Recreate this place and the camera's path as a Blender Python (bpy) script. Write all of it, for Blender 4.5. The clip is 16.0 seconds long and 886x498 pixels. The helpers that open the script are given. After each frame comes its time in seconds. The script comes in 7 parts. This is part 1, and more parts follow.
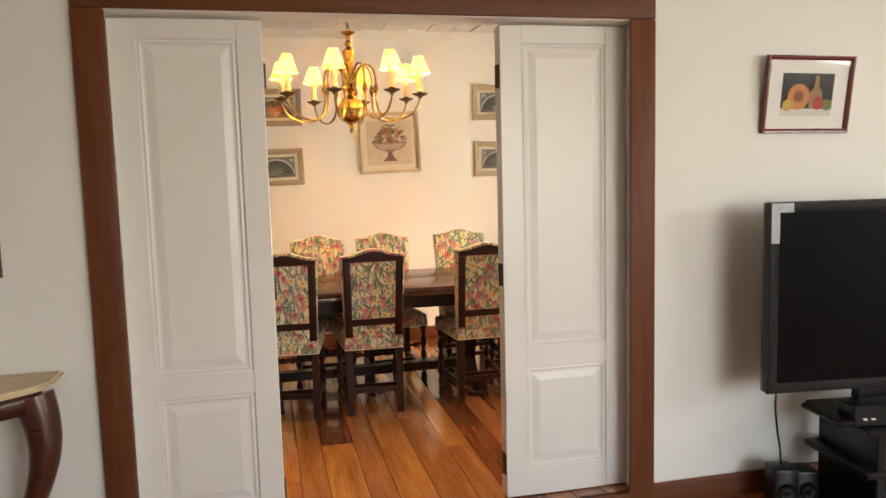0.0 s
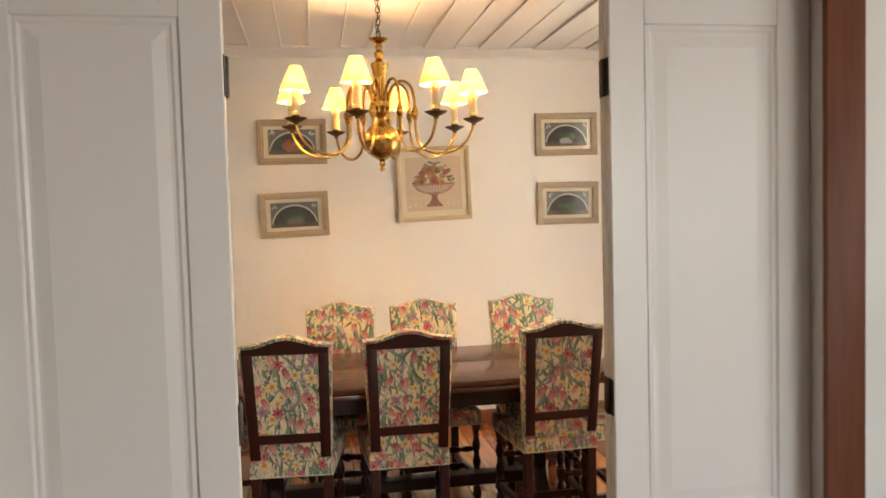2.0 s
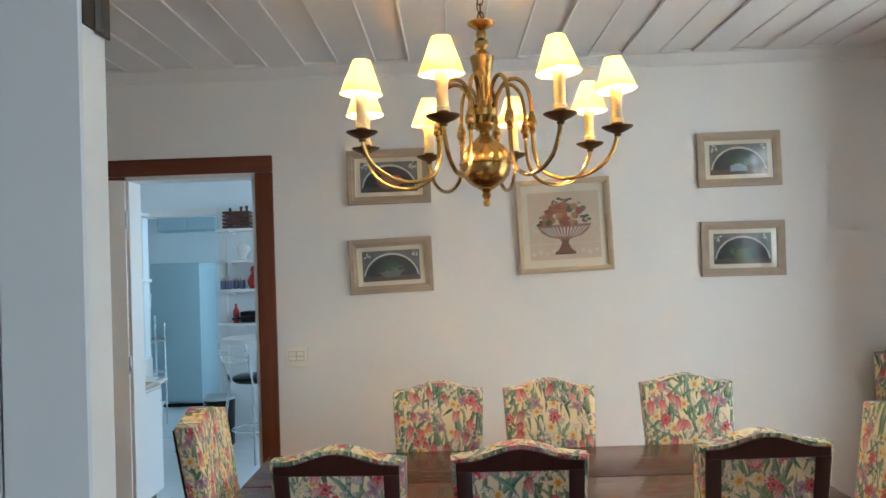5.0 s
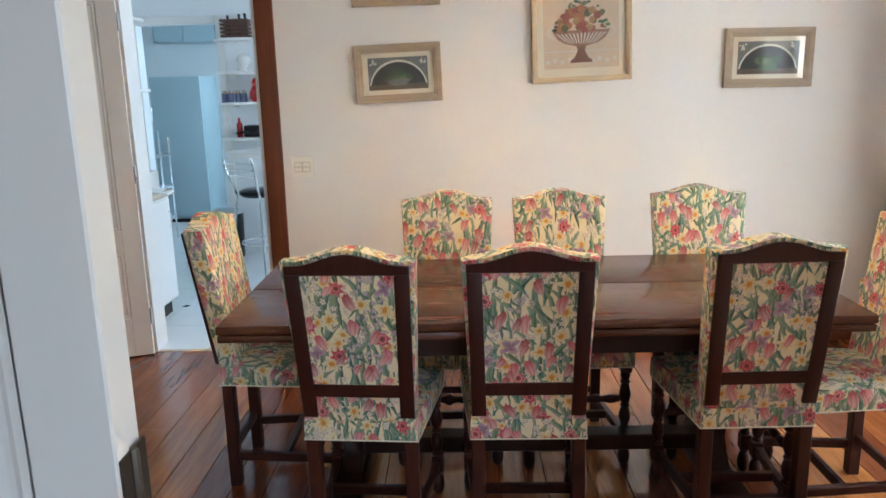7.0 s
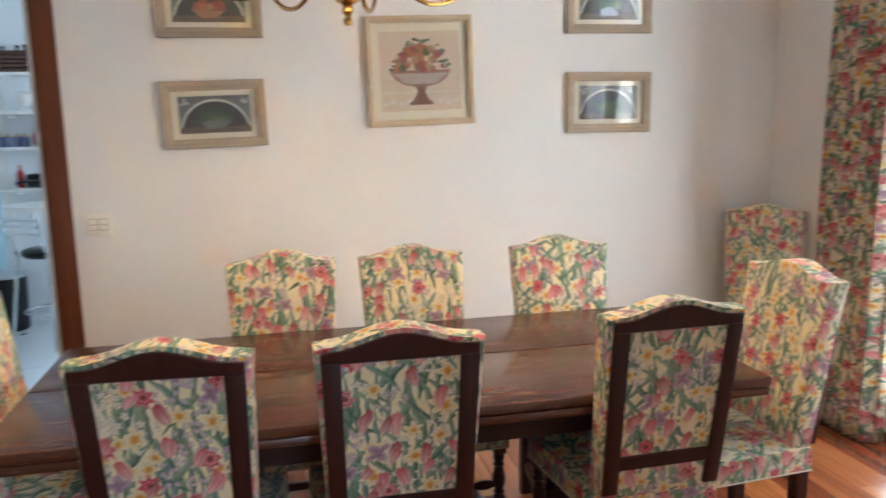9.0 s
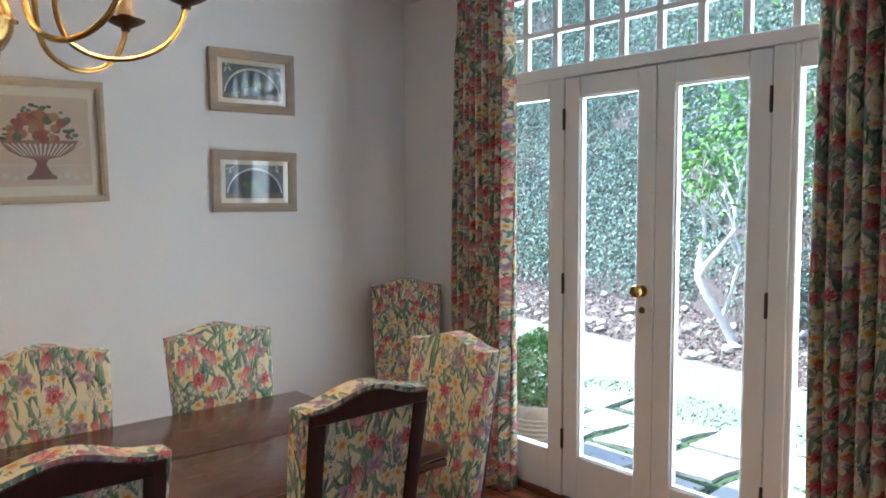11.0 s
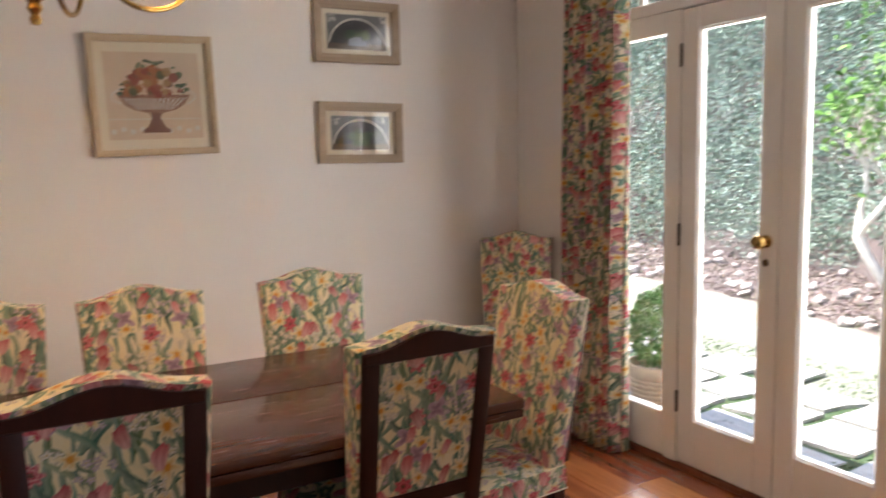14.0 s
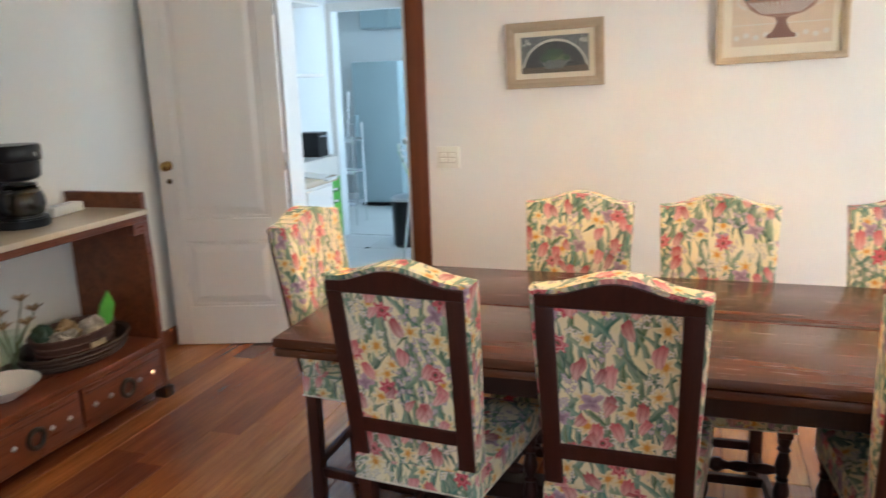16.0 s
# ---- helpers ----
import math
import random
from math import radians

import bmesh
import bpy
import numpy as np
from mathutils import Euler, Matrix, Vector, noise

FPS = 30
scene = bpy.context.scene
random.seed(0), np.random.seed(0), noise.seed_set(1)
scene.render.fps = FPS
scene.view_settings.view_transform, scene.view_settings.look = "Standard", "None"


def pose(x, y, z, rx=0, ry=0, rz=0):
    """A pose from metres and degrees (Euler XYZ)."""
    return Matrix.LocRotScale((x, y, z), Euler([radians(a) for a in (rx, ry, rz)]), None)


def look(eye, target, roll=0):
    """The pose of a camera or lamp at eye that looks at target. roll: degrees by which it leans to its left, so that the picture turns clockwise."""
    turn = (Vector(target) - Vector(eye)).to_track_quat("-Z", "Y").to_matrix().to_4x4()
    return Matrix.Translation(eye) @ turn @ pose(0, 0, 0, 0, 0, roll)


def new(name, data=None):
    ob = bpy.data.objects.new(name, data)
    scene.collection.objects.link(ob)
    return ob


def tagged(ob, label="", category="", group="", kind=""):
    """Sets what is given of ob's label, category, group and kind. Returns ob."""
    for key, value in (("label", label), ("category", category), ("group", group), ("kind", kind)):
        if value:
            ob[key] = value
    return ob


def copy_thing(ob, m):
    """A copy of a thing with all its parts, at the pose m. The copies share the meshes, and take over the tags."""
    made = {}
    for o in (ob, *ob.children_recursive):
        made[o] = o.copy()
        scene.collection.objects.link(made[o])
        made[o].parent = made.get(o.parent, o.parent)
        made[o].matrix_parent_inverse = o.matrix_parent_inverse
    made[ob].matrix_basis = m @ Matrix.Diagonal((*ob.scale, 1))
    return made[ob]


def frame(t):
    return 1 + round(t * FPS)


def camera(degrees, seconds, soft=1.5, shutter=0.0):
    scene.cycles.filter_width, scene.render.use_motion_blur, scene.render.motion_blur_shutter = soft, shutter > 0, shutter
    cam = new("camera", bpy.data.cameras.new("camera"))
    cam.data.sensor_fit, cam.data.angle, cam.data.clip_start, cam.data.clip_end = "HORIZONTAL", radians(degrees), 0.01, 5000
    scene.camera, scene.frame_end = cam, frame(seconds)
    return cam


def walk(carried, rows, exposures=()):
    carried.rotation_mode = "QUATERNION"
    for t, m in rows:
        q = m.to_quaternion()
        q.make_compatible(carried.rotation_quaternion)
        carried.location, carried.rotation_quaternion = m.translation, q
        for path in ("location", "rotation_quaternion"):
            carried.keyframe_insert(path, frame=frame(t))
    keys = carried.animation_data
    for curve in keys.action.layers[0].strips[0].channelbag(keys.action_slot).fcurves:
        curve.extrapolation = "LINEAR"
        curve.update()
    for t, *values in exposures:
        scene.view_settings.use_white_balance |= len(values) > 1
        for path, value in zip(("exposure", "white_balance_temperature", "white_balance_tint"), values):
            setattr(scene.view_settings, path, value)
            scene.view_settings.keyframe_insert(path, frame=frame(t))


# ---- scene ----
cam = camera(60.9, 16.0, shutter=0.4)
PATH = [
    (0, (-0.804, -6.475, 1.495), (-0.353, -4.538, 1.282), -1.5),
    (0.5, (-0.711, -6.188, 1.494), (-0.29, -4.244, 1.282), -1.5),
    (1, (-0.653, -5.862, 1.499), (-0.262, -3.91, 1.308), -1.4),
    (1.5, (-0.655, -5.538, 1.531), (-0.277, -3.58, 1.376), -1.5),
    (2, (-0.588, -5.246, 1.54), (-0.251, -3.277, 1.437), -1.6),
    (2.5, (-0.525, -4.982, 1.55), (-0.284, -2.998, 1.498), -1.7),
    (3, (-0.487, -4.686, 1.573), (-0.325, -2.692, 1.556), -1.6),
    (3.2, (-0.465, -4.578, 1.572), (-0.313, -2.584, 1.576), -1.8),
    (5.3, (-0.374, -4.167, 1.535), (-0.421, -2.168, 1.569), -1.7),
    (5.5, (-0.369, -4.15, 1.523), (-0.432, -2.151, 1.501), -1.6),
    (6, (-0.363, -4.138, 1.496), (-0.448, -2.148, 1.313), -1.7),
    (6.5, (-0.36, -4.133, 1.471), (-0.434, -2.161, 1.146), -1.6),
    (7, (-0.4, -4.115, 1.476), (-0.446, -2.162, 1.048), -1.5),
    (7.5, (-0.447, -4.058, 1.486), (-0.459, -2.112, 1.025), -1.6),
    (8, (-0.448, -3.96, 1.479), (-0.416, -2.005, 1.059), -1.6),
    (8.5, (-0.418, -3.791, 1.474), (-0.295, -1.827, 1.116), -1.5),
    (9, (-0.462, -3.672, 1.471), (-0.035, -1.746, 1.145), -1.1),
    (9.5, (-0.528, -3.58, 1.478), (0.289, -1.781, 1.167), -0.7),
    (10, (-0.557, -3.528, 1.477), (0.534, -1.877, 1.182), -0.7),
    (10.2, (-0.56, -3.52, 1.477), (0.604, -1.918, 1.195), -0.7),
    (12.3, (-0.564, -3.52, 1.539), (0.814, -2.071, 1.568), -1.0),
    (12.5, (-0.56, -3.513, 1.534), (0.826, -2.071, 1.553), -1.0),
    (13, (-0.485, -3.522, 1.493), (0.904, -2.082, 1.452), -1.0),
    (13.5, (-0.355, -3.535, 1.46), (0.904, -2.000, 1.327), -1.1),
    (14, (-0.331, -3.55, 1.412), (0.657, -1.826, 1.183), -1.2),
    (14.5, (-0.276, -3.506, 1.396), (0.38, -1.642, 1.093), -1.4),
    (15, (-0.238, -3.506, 1.437), (-0.007, -1.556, 1.055), -1.6),
    (15.5, (-0.139, -3.567, 1.43), (-0.406, -1.629, 1.014), -1.8),
    (16, (-0.057, -3.633, 1.457), (-0.687, -1.789, 1.008), -1.9),
]
WALK = [(t, look(eye, target, roll)) for t, eye, target, roll in PATH]
EXPOSURES = [
    (0.0, 3.70, 8200, 18), (1.5, 3.58, 8100, 18), (2.4, 3.42, 6700, 14), (3.2, 3.3, 5750, 8),
    (5.3, 3.15, 5300, 5), (7.0, 3.57, 5600, 10), (8.2, 3.62, 5850, 12), (9.2, 3.46, 5400, 10), (10.2, 2.98, 4900, 7),
    (12.3, 2.72, 5450, 8), (13.0, 2.74, 5400, 8), (13.5, 2.78, 6050, 15), (14.0, 2.84, 6300, 20), (14.6, 3.25, 5700, 12), (15.2, 3.54, 5550, 10), (16.0, 3.76, 5750, 10),
]
walk(cam, WALK, EXPOSURES)

# ---- world, sun, large lights ----
SUN_UP, SUN_AZ = radians(60), radians(-32)
world = bpy.data.worlds.new("world")
scene.world = world
world.use_nodes = True
wn = world.node_tree
sky = wn.nodes.new("ShaderNodeTexSky")
sky.sky_type = "NISHITA"
sky.sun_disc = False
sky.sun_elevation, sky.sun_rotation = SUN_UP, SUN_AZ
wn.links.new(sky.outputs[0], wn.nodes["Background"].inputs[0])
wn.nodes["Background"].inputs[1].default_value = 0.15


def sun_lamp():
    data = bpy.data.lights.new("sun", "SUN")
    data.energy, data.angle, data.color = 4.1, radians(0.5), (1.0, 0.95, 0.86)
    ob = new("sun", data)
    d = Vector((math.sin(SUN_AZ) * math.cos(SUN_UP), math.cos(SUN_AZ) * math.cos(SUN_UP), math.sin(SUN_UP)))
    ob.matrix_world = look(d * 20, (0, 0, 0))


def window_lamp(name, eye, target, w, h, watts, color):
    data = bpy.data.lights.new(name, "AREA")
    data.shape, data.size, data.size_y, data.energy, data.color = "RECTANGLE", w, h, watts, color
    ob = new(name, data)
    ob.matrix_world = look(eye, target)


sun_lamp()
window_lamp("living_window_light", (4.12, -6.90, 1.86), (0, -6.3, 1.40), 1.8, 0.48, 5.2, (0.80, 0.92, 1.0))
# fill lamp in an invented opening of the unseen back wall
window_lamp("living_back_fill_light", (1.9, -9.12, 1.45), (1.9, -5.0, 1.35), 2.2, 1.6, 4.2, (0.82, 0.93, 1.0))
window_lamp("garden_door_light", (2.385, -1.69, 1.26), (0, -1.69, 1.20), 1.9, 2.3, 10.0, (1.0, 0.94, 0.83))
# added lamp that brightens the kitchen from an unseen, made-up opening
window_lamp("kitchen_fill_light", (0.55, 1.35, 1.6), (-3.0, 1.35, 1.2), 1.3, 1.1, 3.6, (0.80, 0.92, 1.0))
# bluish lamp added out of view to light the laundry
window_lamp("laundry_fill_light", (-1.35, 4.0, 1.7), (-4.0, 4.0, 1.2), 1.2, 1.0, 2.2, (0.66, 0.88, 1.0))

# ---- materials ----


class Nodes:
    """A node material that is wired up step by step."""

    def __init__(self, name):
        self.mat = bpy.data.materials.new(name)
        self.mat.use_nodes = True
        self.tree = self.mat.node_tree
        self.bsdf = self.tree.nodes["Principled BSDF"]
        self.out = self.tree.nodes["Material Output"]

    def add(self, kind, props=None, **ins):
        n = self.tree.nodes.new(kind)
        for k, v in (props or {}).items():
            setattr(n, k, v)
        for k, v in ins.items():
            self.put(n.inputs[k.replace("_", " ")], v)
        return n

    def put(self, socket, v):
        if isinstance(v, bpy.types.NodeSocket):
            self.tree.links.new(v, socket)
        else:
            socket.default_value = v

    def math(self, op, a, b=0.0, c=0.0):
        n = self.tree.nodes.new("ShaderNodeMath")
        n.operation = op
        for i, v in enumerate((a, b, c)):
            self.put(n.inputs[i], v)
        return n.outputs[0]

    def vmath(self, op, a, b=(0, 0, 0), scale=None):
        n = self.tree.nodes.new("ShaderNodeVectorMath")
        n.operation = op
        self.put(n.inputs[0], a)
        self.put(n.inputs[1], b)
        if scale is not None:
            n.inputs["Scale"].default_value = scale
        return n.outputs[0]

    def mix(self, fac, a, b, blend="MIX"):
        n = self.tree.nodes.new("ShaderNodeMix")
        n.data_type, n.blend_type = "RGBA", blend
        self.put(n.inputs[0], fac)
        self.put(n.inputs[6], a)
        self.put(n.inputs[7], b)
        return n.outputs[2]

    def ramp(self, fac, stops, mode="LINEAR"):
        n = self.tree.nodes.new("ShaderNodeValToRGB")
        n.color_ramp.interpolation = mode
        while len(n.color_ramp.elements) < len(stops):
            n.color_ramp.elements.new(0.5)
        for e, (p, c) in zip(n.color_ramp.elements, stops):
            e.position, e.color = p, c
        self.put(n.inputs[0], fac)
        return n.outputs[0]

    def noise(self, vec, scale, detail=4.0, rough=0.55):
        return self.add("ShaderNodeTexNoise", Vector=vec, Scale=scale, Detail=detail, Roughness=rough).outputs[0]

    def bump(self, height, strength=0.3, distance=0.002):
        n = self.add("ShaderNodeBump", Strength=strength, Distance=distance, Height=height)
        self.tree.links.new(n.outputs[0], self.bsdf.inputs["Normal"])

    def base(self, v):
        self.put(self.bsdf.inputs["Base Color"], v)

    def set(self, rough=None, metal=None, spec=None, coat=None):
        for key, v in (("Roughness", rough), ("Metallic", metal), ("Specular IOR Level", spec), ("Coat Weight", coat)):
            if v is not None:
                self.put(self.bsdf.inputs[key], v)


def rgba(r, g, b):
    return (r, g, b, 1.0)


def obj_coord(m):
    return m.add("ShaderNodeTexCoord").outputs["Object"]


def painted(name, c, rough=0.6, vary=0.06, grain=60, strength=0.15, stain=3.0):
    """Paint or plaster: two scales of faint unevenness, a fine relief."""
    m = Nodes(name)
    co = m.add("ShaderNodeNewGeometry").outputs["Position"]
    big, fine = m.noise(co, stain), m.noise(co, grain)
    dark = rgba(*(v * (1 - vary) for v in c))
    lite = rgba(*(min(1, v * (1 + vary * 0.5)) for v in c))
    m.base(m.mix(m.math("MULTIPLY", m.math("ADD", big, m.math("MULTIPLY", fine, 0.5)), 0.66), dark, lite))
    m.set(rough=m.math("MULTIPLY_ADD", big, 0.15, rough - 0.07))
    m.bump(fine, strength, 0.0015)
    return m.mat


def wood(name, dark, light, axis="y", rough=0.35, scale=1.0, coat=0.0, per="island"):
    """Polished wood, grain along one axis, tone varied from piece to piece."""
    m = Nodes(name)
    co = obj_coord(m)
    st = {"x": (1.2, 16, 16), "y": (16, 1.2, 16), "z": (16, 16, 1.2)}[axis]
    rnd = m.add("ShaderNodeObjectInfo").outputs["Random"] if per == "object" else m.add("ShaderNodeNewGeometry").outputs["Random Per Island"]
    shift = m.add("ShaderNodeCombineXYZ", X=m.math("MULTIPLY", rnd, 9.0), Y=m.math("MULTIPLY", rnd, 17.0), Z=m.math("MULTIPLY", rnd, 5.0)).outputs[0]
    vec = m.vmath("ADD", m.vmath("MULTIPLY", co, tuple(v * scale for v in st)), shift)
    grain = m.noise(vec, 1.0, 6.0, 0.6)
    fine = m.noise(vec, 5.0, 3.0, 0.7)
    both = m.math("ADD", m.math("MULTIPLY", grain, 0.65), m.math("MULTIPLY", fine, 0.35))
    col = m.ramp(both, [(0.3, rgba(*dark)), (0.7, rgba(*light))])
    tone = m.math("MULTIPLY_ADD", rnd, *((1.05, 0.55) if per == "object" else (0.5, 0.75)))
    hsv = m.add("ShaderNodeHueSaturation", Hue=m.math("MULTIPLY_ADD", rnd, *((0.026, 0.490) if per == "object" else (0.014, 0.493))), Value=tone, Color=col).outputs[0]
    m.base(hsv)
    m.set(rough=m.math("MULTIPLY_ADD", fine, 0.18, rough - 0.09), coat=coat, spec=0.25 if rough > 0.4 else 0.5)
    m.bump(fine, 0.12, 0.001)
    return m.mat


def metal(name, c, rough=0.25, vary=0.25):
    m = Nodes(name)
    co = obj_coord(m)
    n = m.noise(co, 18.0)
    m.base(m.mix(n, rgba(*(v * (1 - vary) for v in c)), rgba(*c)))
    m.set(rough=m.math("MULTIPLY_ADD", n, 0.2, rough - 0.1), metal=1.0)
    return m.mat


def plain(name, c, rough=0.5, vary=0.12, scale=25.0, metallic=0.0, spec=0.5):
    m = Nodes(name)
    n = m.noise(obj_coord(m), scale)
    m.base(m.mix(n, rgba(*(v * (1 - vary) for v in c)), rgba(*(min(1, v * (1 + vary)) for v in c))))
    m.set(rough=rough, metal=metallic, spec=spec)
    m.bump(n, 0.08, 0.001)
    return m.mat


def islands(name, stops, rough=0.6):
    """Colour by loose piece."""
    m = Nodes(name)
    rnd = m.add("ShaderNodeNewGeometry").outputs["Random Per Island"]
    n = m.noise(obj_coord(m), 40.0)
    col = m.ramp(rnd, stops, "CONSTANT")
    m.base(m.mix(m.math("MULTIPLY", n, 0.5), col, m.mix(1.0, col, rgba(0.45, 0.42, 0.38), "MULTIPLY")))
    m.set(rough=rough)
    return m.mat


def floral(name, seed, base=(0.84, 0.75, 0.56), dense=0.0, deep=1.0):
    """Printed chintz in a watercolour manner: leaves, tulips, daffodils and peonies on cream cloth."""
    m = Nodes(name)
    uv = m.add("ShaderNodeUVMap").outputs[0]
    rnd = m.add("ShaderNodeObjectInfo").outputs["Random"]
    off = m.add("ShaderNodeCombineXYZ", X=m.math("MULTIPLY_ADD", rnd, 3.7, seed), Y=m.math("MULTIPLY_ADD", rnd, 5.1, seed * 2)).outputs[0]
    uv = m.vmath("MULTIPLY", uv, (0.86, 0.86, 0.86))
    wob = m.add("ShaderNodeTexNoise", Vector=uv, Scale=18.0, Detail=3.0).outputs["Color"]
    wob = m.vmath("MULTIPLY", m.vmath("SUBTRACT", wob, (0.5, 0.5, 0.5)), (0.022, 0.022, 0.0))
    p = m.vmath("ADD", m.vmath("ADD", uv, off), wob)
    weave = m.noise(uv, 420.0, 2.0)
    wash = m.noise(p, 15.0, 4.0)
    fine = m.noise(p, 110.0, 3.0)

    def tone(r, g, b):
        return rgba(r * deep, g * deep, b * deep)

    def cells(sx, sy, angle):
        rot = m.add("ShaderNodeVectorRotate", {"rotation_type": "Z_AXIS"}, Vector=p, Angle=angle).outputs[0]
        q = m.vmath("MULTIPLY", rot, (sx, sy, 0))
        v = m.add("ShaderNodeTexVoronoi", {"voronoi_dimensions": "2D", "feature": "F1"}, Vector=q, Scale=1.0, Randomness=0.85)
        sep = m.add("ShaderNodeSeparateXYZ", Vector=m.vmath("SUBTRACT", q, v.outputs["Position"]))
        rc = m.add("ShaderNodeSeparateColor", Color=v.outputs["Color"])
        return v.outputs["Distance"], sep.outputs[0], sep.outputs[1], rc.outputs[0], rc.outputs[1]

    def soft(value, edge, width=0.05):
        n = m.add("ShaderNodeMapRange", {"interpolation_type": "SMOOTHSTEP"}, Value=value)
        n.inputs["From Min"].default_value = edge + width
        n.inputs["From Max"].default_value = edge - width
        return n.outputs[0]

    def lobed(d, x, y, count, turn, amount=0.22):
        th = m.math("ARCTAN2", y, x)
        wave = m.math("COSINE", m.math("MULTIPLY_ADD", th, count, m.math("MULTIPLY", turn, 6.3)))
        return m.math("DIVIDE", d, m.math("MULTIPLY_ADD", wave, amount, 0.80)), wave

    # cream ground with pale washes of green, lilac and yellow
    col = m.ramp(wash, [(0.30, rgba(base[0] * 0.86, base[1] * 0.84, base[2] * 0.94)), (0.45, rgba(*base)), (0.58, rgba(base[0], base[1] * 0.97, base[2] * 0.82)), (0.72, rgba(base[0] * 0.74, base[1] * 0.84, base[2] * 0.80))])
    # broad strap leaves, bent and tapered, pale along one half
    for sx, sy, ang, wide, keep in ((34, 7.0, 0.26, 0.24, 0.42), (30, 6.2, -0.36, 0.24, 0.44), (40, 7.6, 0.03, 0.24, 0.42), (32, 8.0, 0.72, 0.22, 0.58), (35, 8.4, -0.85, 0.22, 0.58), (52, 8.6, -0.10, 0.22, 0.48)):
        d, x, y, r1, r2 = cells(sx, sy, ang)
        bent = m.math("ADD", x, m.math("MULTIPLY", m.math("MULTIPLY", y, y), m.math("MULTIPLY_ADD", r1, 2.4, -1.2)))
        taper = m.math("MULTIPLY", m.math("SUBTRACT", 1.0, m.math("MULTIPLY", m.math("MULTIPLY", y, y), 4.2)), wide)
        green = m.ramp(r1, [(0.0, tone(0.018, 0.075, 0.058)), (0.25, tone(0.040, 0.19, 0.15)), (0.5, tone(0.15, 0.22, 0.075)), (0.72, tone(0.08, 0.30, 0.25)), (1.0, tone(0.32, 0.36, 0.17))])
        along = m.math("MULTIPLY_ADD", y, 1.3, 0.45)
        green = m.mix(along, m.mix(1.0, green, rgba(0.62, 0.72, 0.70), "MULTIPLY"), m.mix(0.34, green, tone(0.60, 0.64, 0.44)))
        half = m.math("MULTIPLY", soft(bent, 0.0, 0.05), 0.55)
        green = m.mix(half, green, m.mix(0.5, green, tone(0.66, 0.72, 0.56)))
        green = m.mix(m.math("MULTIPLY", fine, 0.6), green, m.mix(1.0, green, rgba(0.50, 0.58, 0.58), "MULTIPLY"))
        use = m.math("MULTIPLY", soft(m.math("SUBTRACT", m.math("ABSOLUTE", bent), taper), 0.0, 0.05), m.math("GREATER_THAN", r2, keep - dense))
        use = m.math("MULTIPLY", use, m.math("MULTIPLY_ADD", wash, 0.6, 0.66))
        col = m.mix(use, col, green)
    # clusters of pale and lilac florets
    patch = m.math("GREATER_THAN", m.noise(p, 8.0, 1.0), 0.54)
    for s, tint in ((46.0, (0.84, 0.78, 0.66)), (62.0, (0.62, 0.52, 0.58))):
        d, x, y, r1, r2 = cells(s, s, 0.4 + s)
        rim, wave = lobed(d, x, y, 5.0, r2, 0.26)
        petal = m.mix(m.math("SUBTRACT", 1.0, soft(rim, 0.34, 0.10)), tone(*tint), tone(tint[0] * 0.5, tint[1] * 0.47, tint[2] * 0.46))
        petal = m.mix(soft(rim, 0.12, 0.05), petal, tone(0.55, 0.42, 0.16))
        col = m.mix(m.math("MULTIPLY", m.math("MULTIPLY", soft(rim, 0.46, 0.05), patch), m.math("GREATER_THAN", r2, 0.25)), col, petal)
        patch = m.math("SUBTRACT", 1.0, m.math("GREATER_THAN", m.noise(p, 8.0, 1.0), 0.42))
    # daffodils: six pale yellow petals round an orange trumpet
    for s, ang, keep in ((16.5, 0.3, 0.70), (21.0, 1.3, 0.80)):
        d, x, y, r1, r2 = cells(s, s * 0.95, ang)
        rim, wave = lobed(d, x, y, 6.0, r1, 0.26)
        petal = m.mix(soft(rim, 0.24, 0.12), tone(0.84, 0.72, 0.42), tone(0.74, 0.46, 0.11))
        petal = m.mix(m.math("MULTIPLY", fine, 0.6), petal, tone(0.88, 0.80, 0.56))
        heart = m.mix(fine, tone(0.62, 0.20, 0.03), tone(0.82, 0.42, 0.07))
        rim2, wave = lobed(d, x, y, 9.0, r2, 0.12)
        petal = m.mix(soft(rim2, 0.135, 0.03), petal, heart)
        col = m.mix(m.math("MULTIPLY", soft(rim, 0.40, 0.03), m.math("GREATER_THAN", r2, keep - dense)), col, petal)
    # irises in dull purple
    d, x, y, r1, r2 = cells(13.0, 16.0, 2.6)
    rim, wave = lobed(d, x, y, 4.0, r1, 0.30)
    petal = m.mix(soft(rim, 0.18, 0.10), tone(0.42, 0.25, 0.32), tone(0.13, 0.035, 0.08))
    petal = m.mix(m.math("MULTIPLY", fine, 0.8), petal, tone(0.62, 0.46, 0.52))
    col = m.mix(m.math("MULTIPLY", soft(rim, 0.34, 0.04), m.math("GREATER_THAN", r2, 0.82 - dense)), col, petal)
    # peonies: ruffled rings of crimson and rose
    d, x, y, r1, r2 = cells(13.5, 16.0, 0.9)
    rim, wave = lobed(d, x, y, 7.0, r1, 0.20)
    ruffle = m.math("MULTIPLY_ADD", m.math("SINE", m.math("MULTIPLY_ADD", rim, 46.0, m.math("MULTIPLY", wave, 1.4))), 0.5, 0.5)
    petal = m.mix(ruffle, tone(0.50, 0.05, 0.08), m.mix(r1, tone(0.68, 0.15, 0.17), tone(0.76, 0.38, 0.36)))
    petal = m.mix(soft(rim, 0.07, 0.03), petal, tone(0.10, 0.07, 0.04))
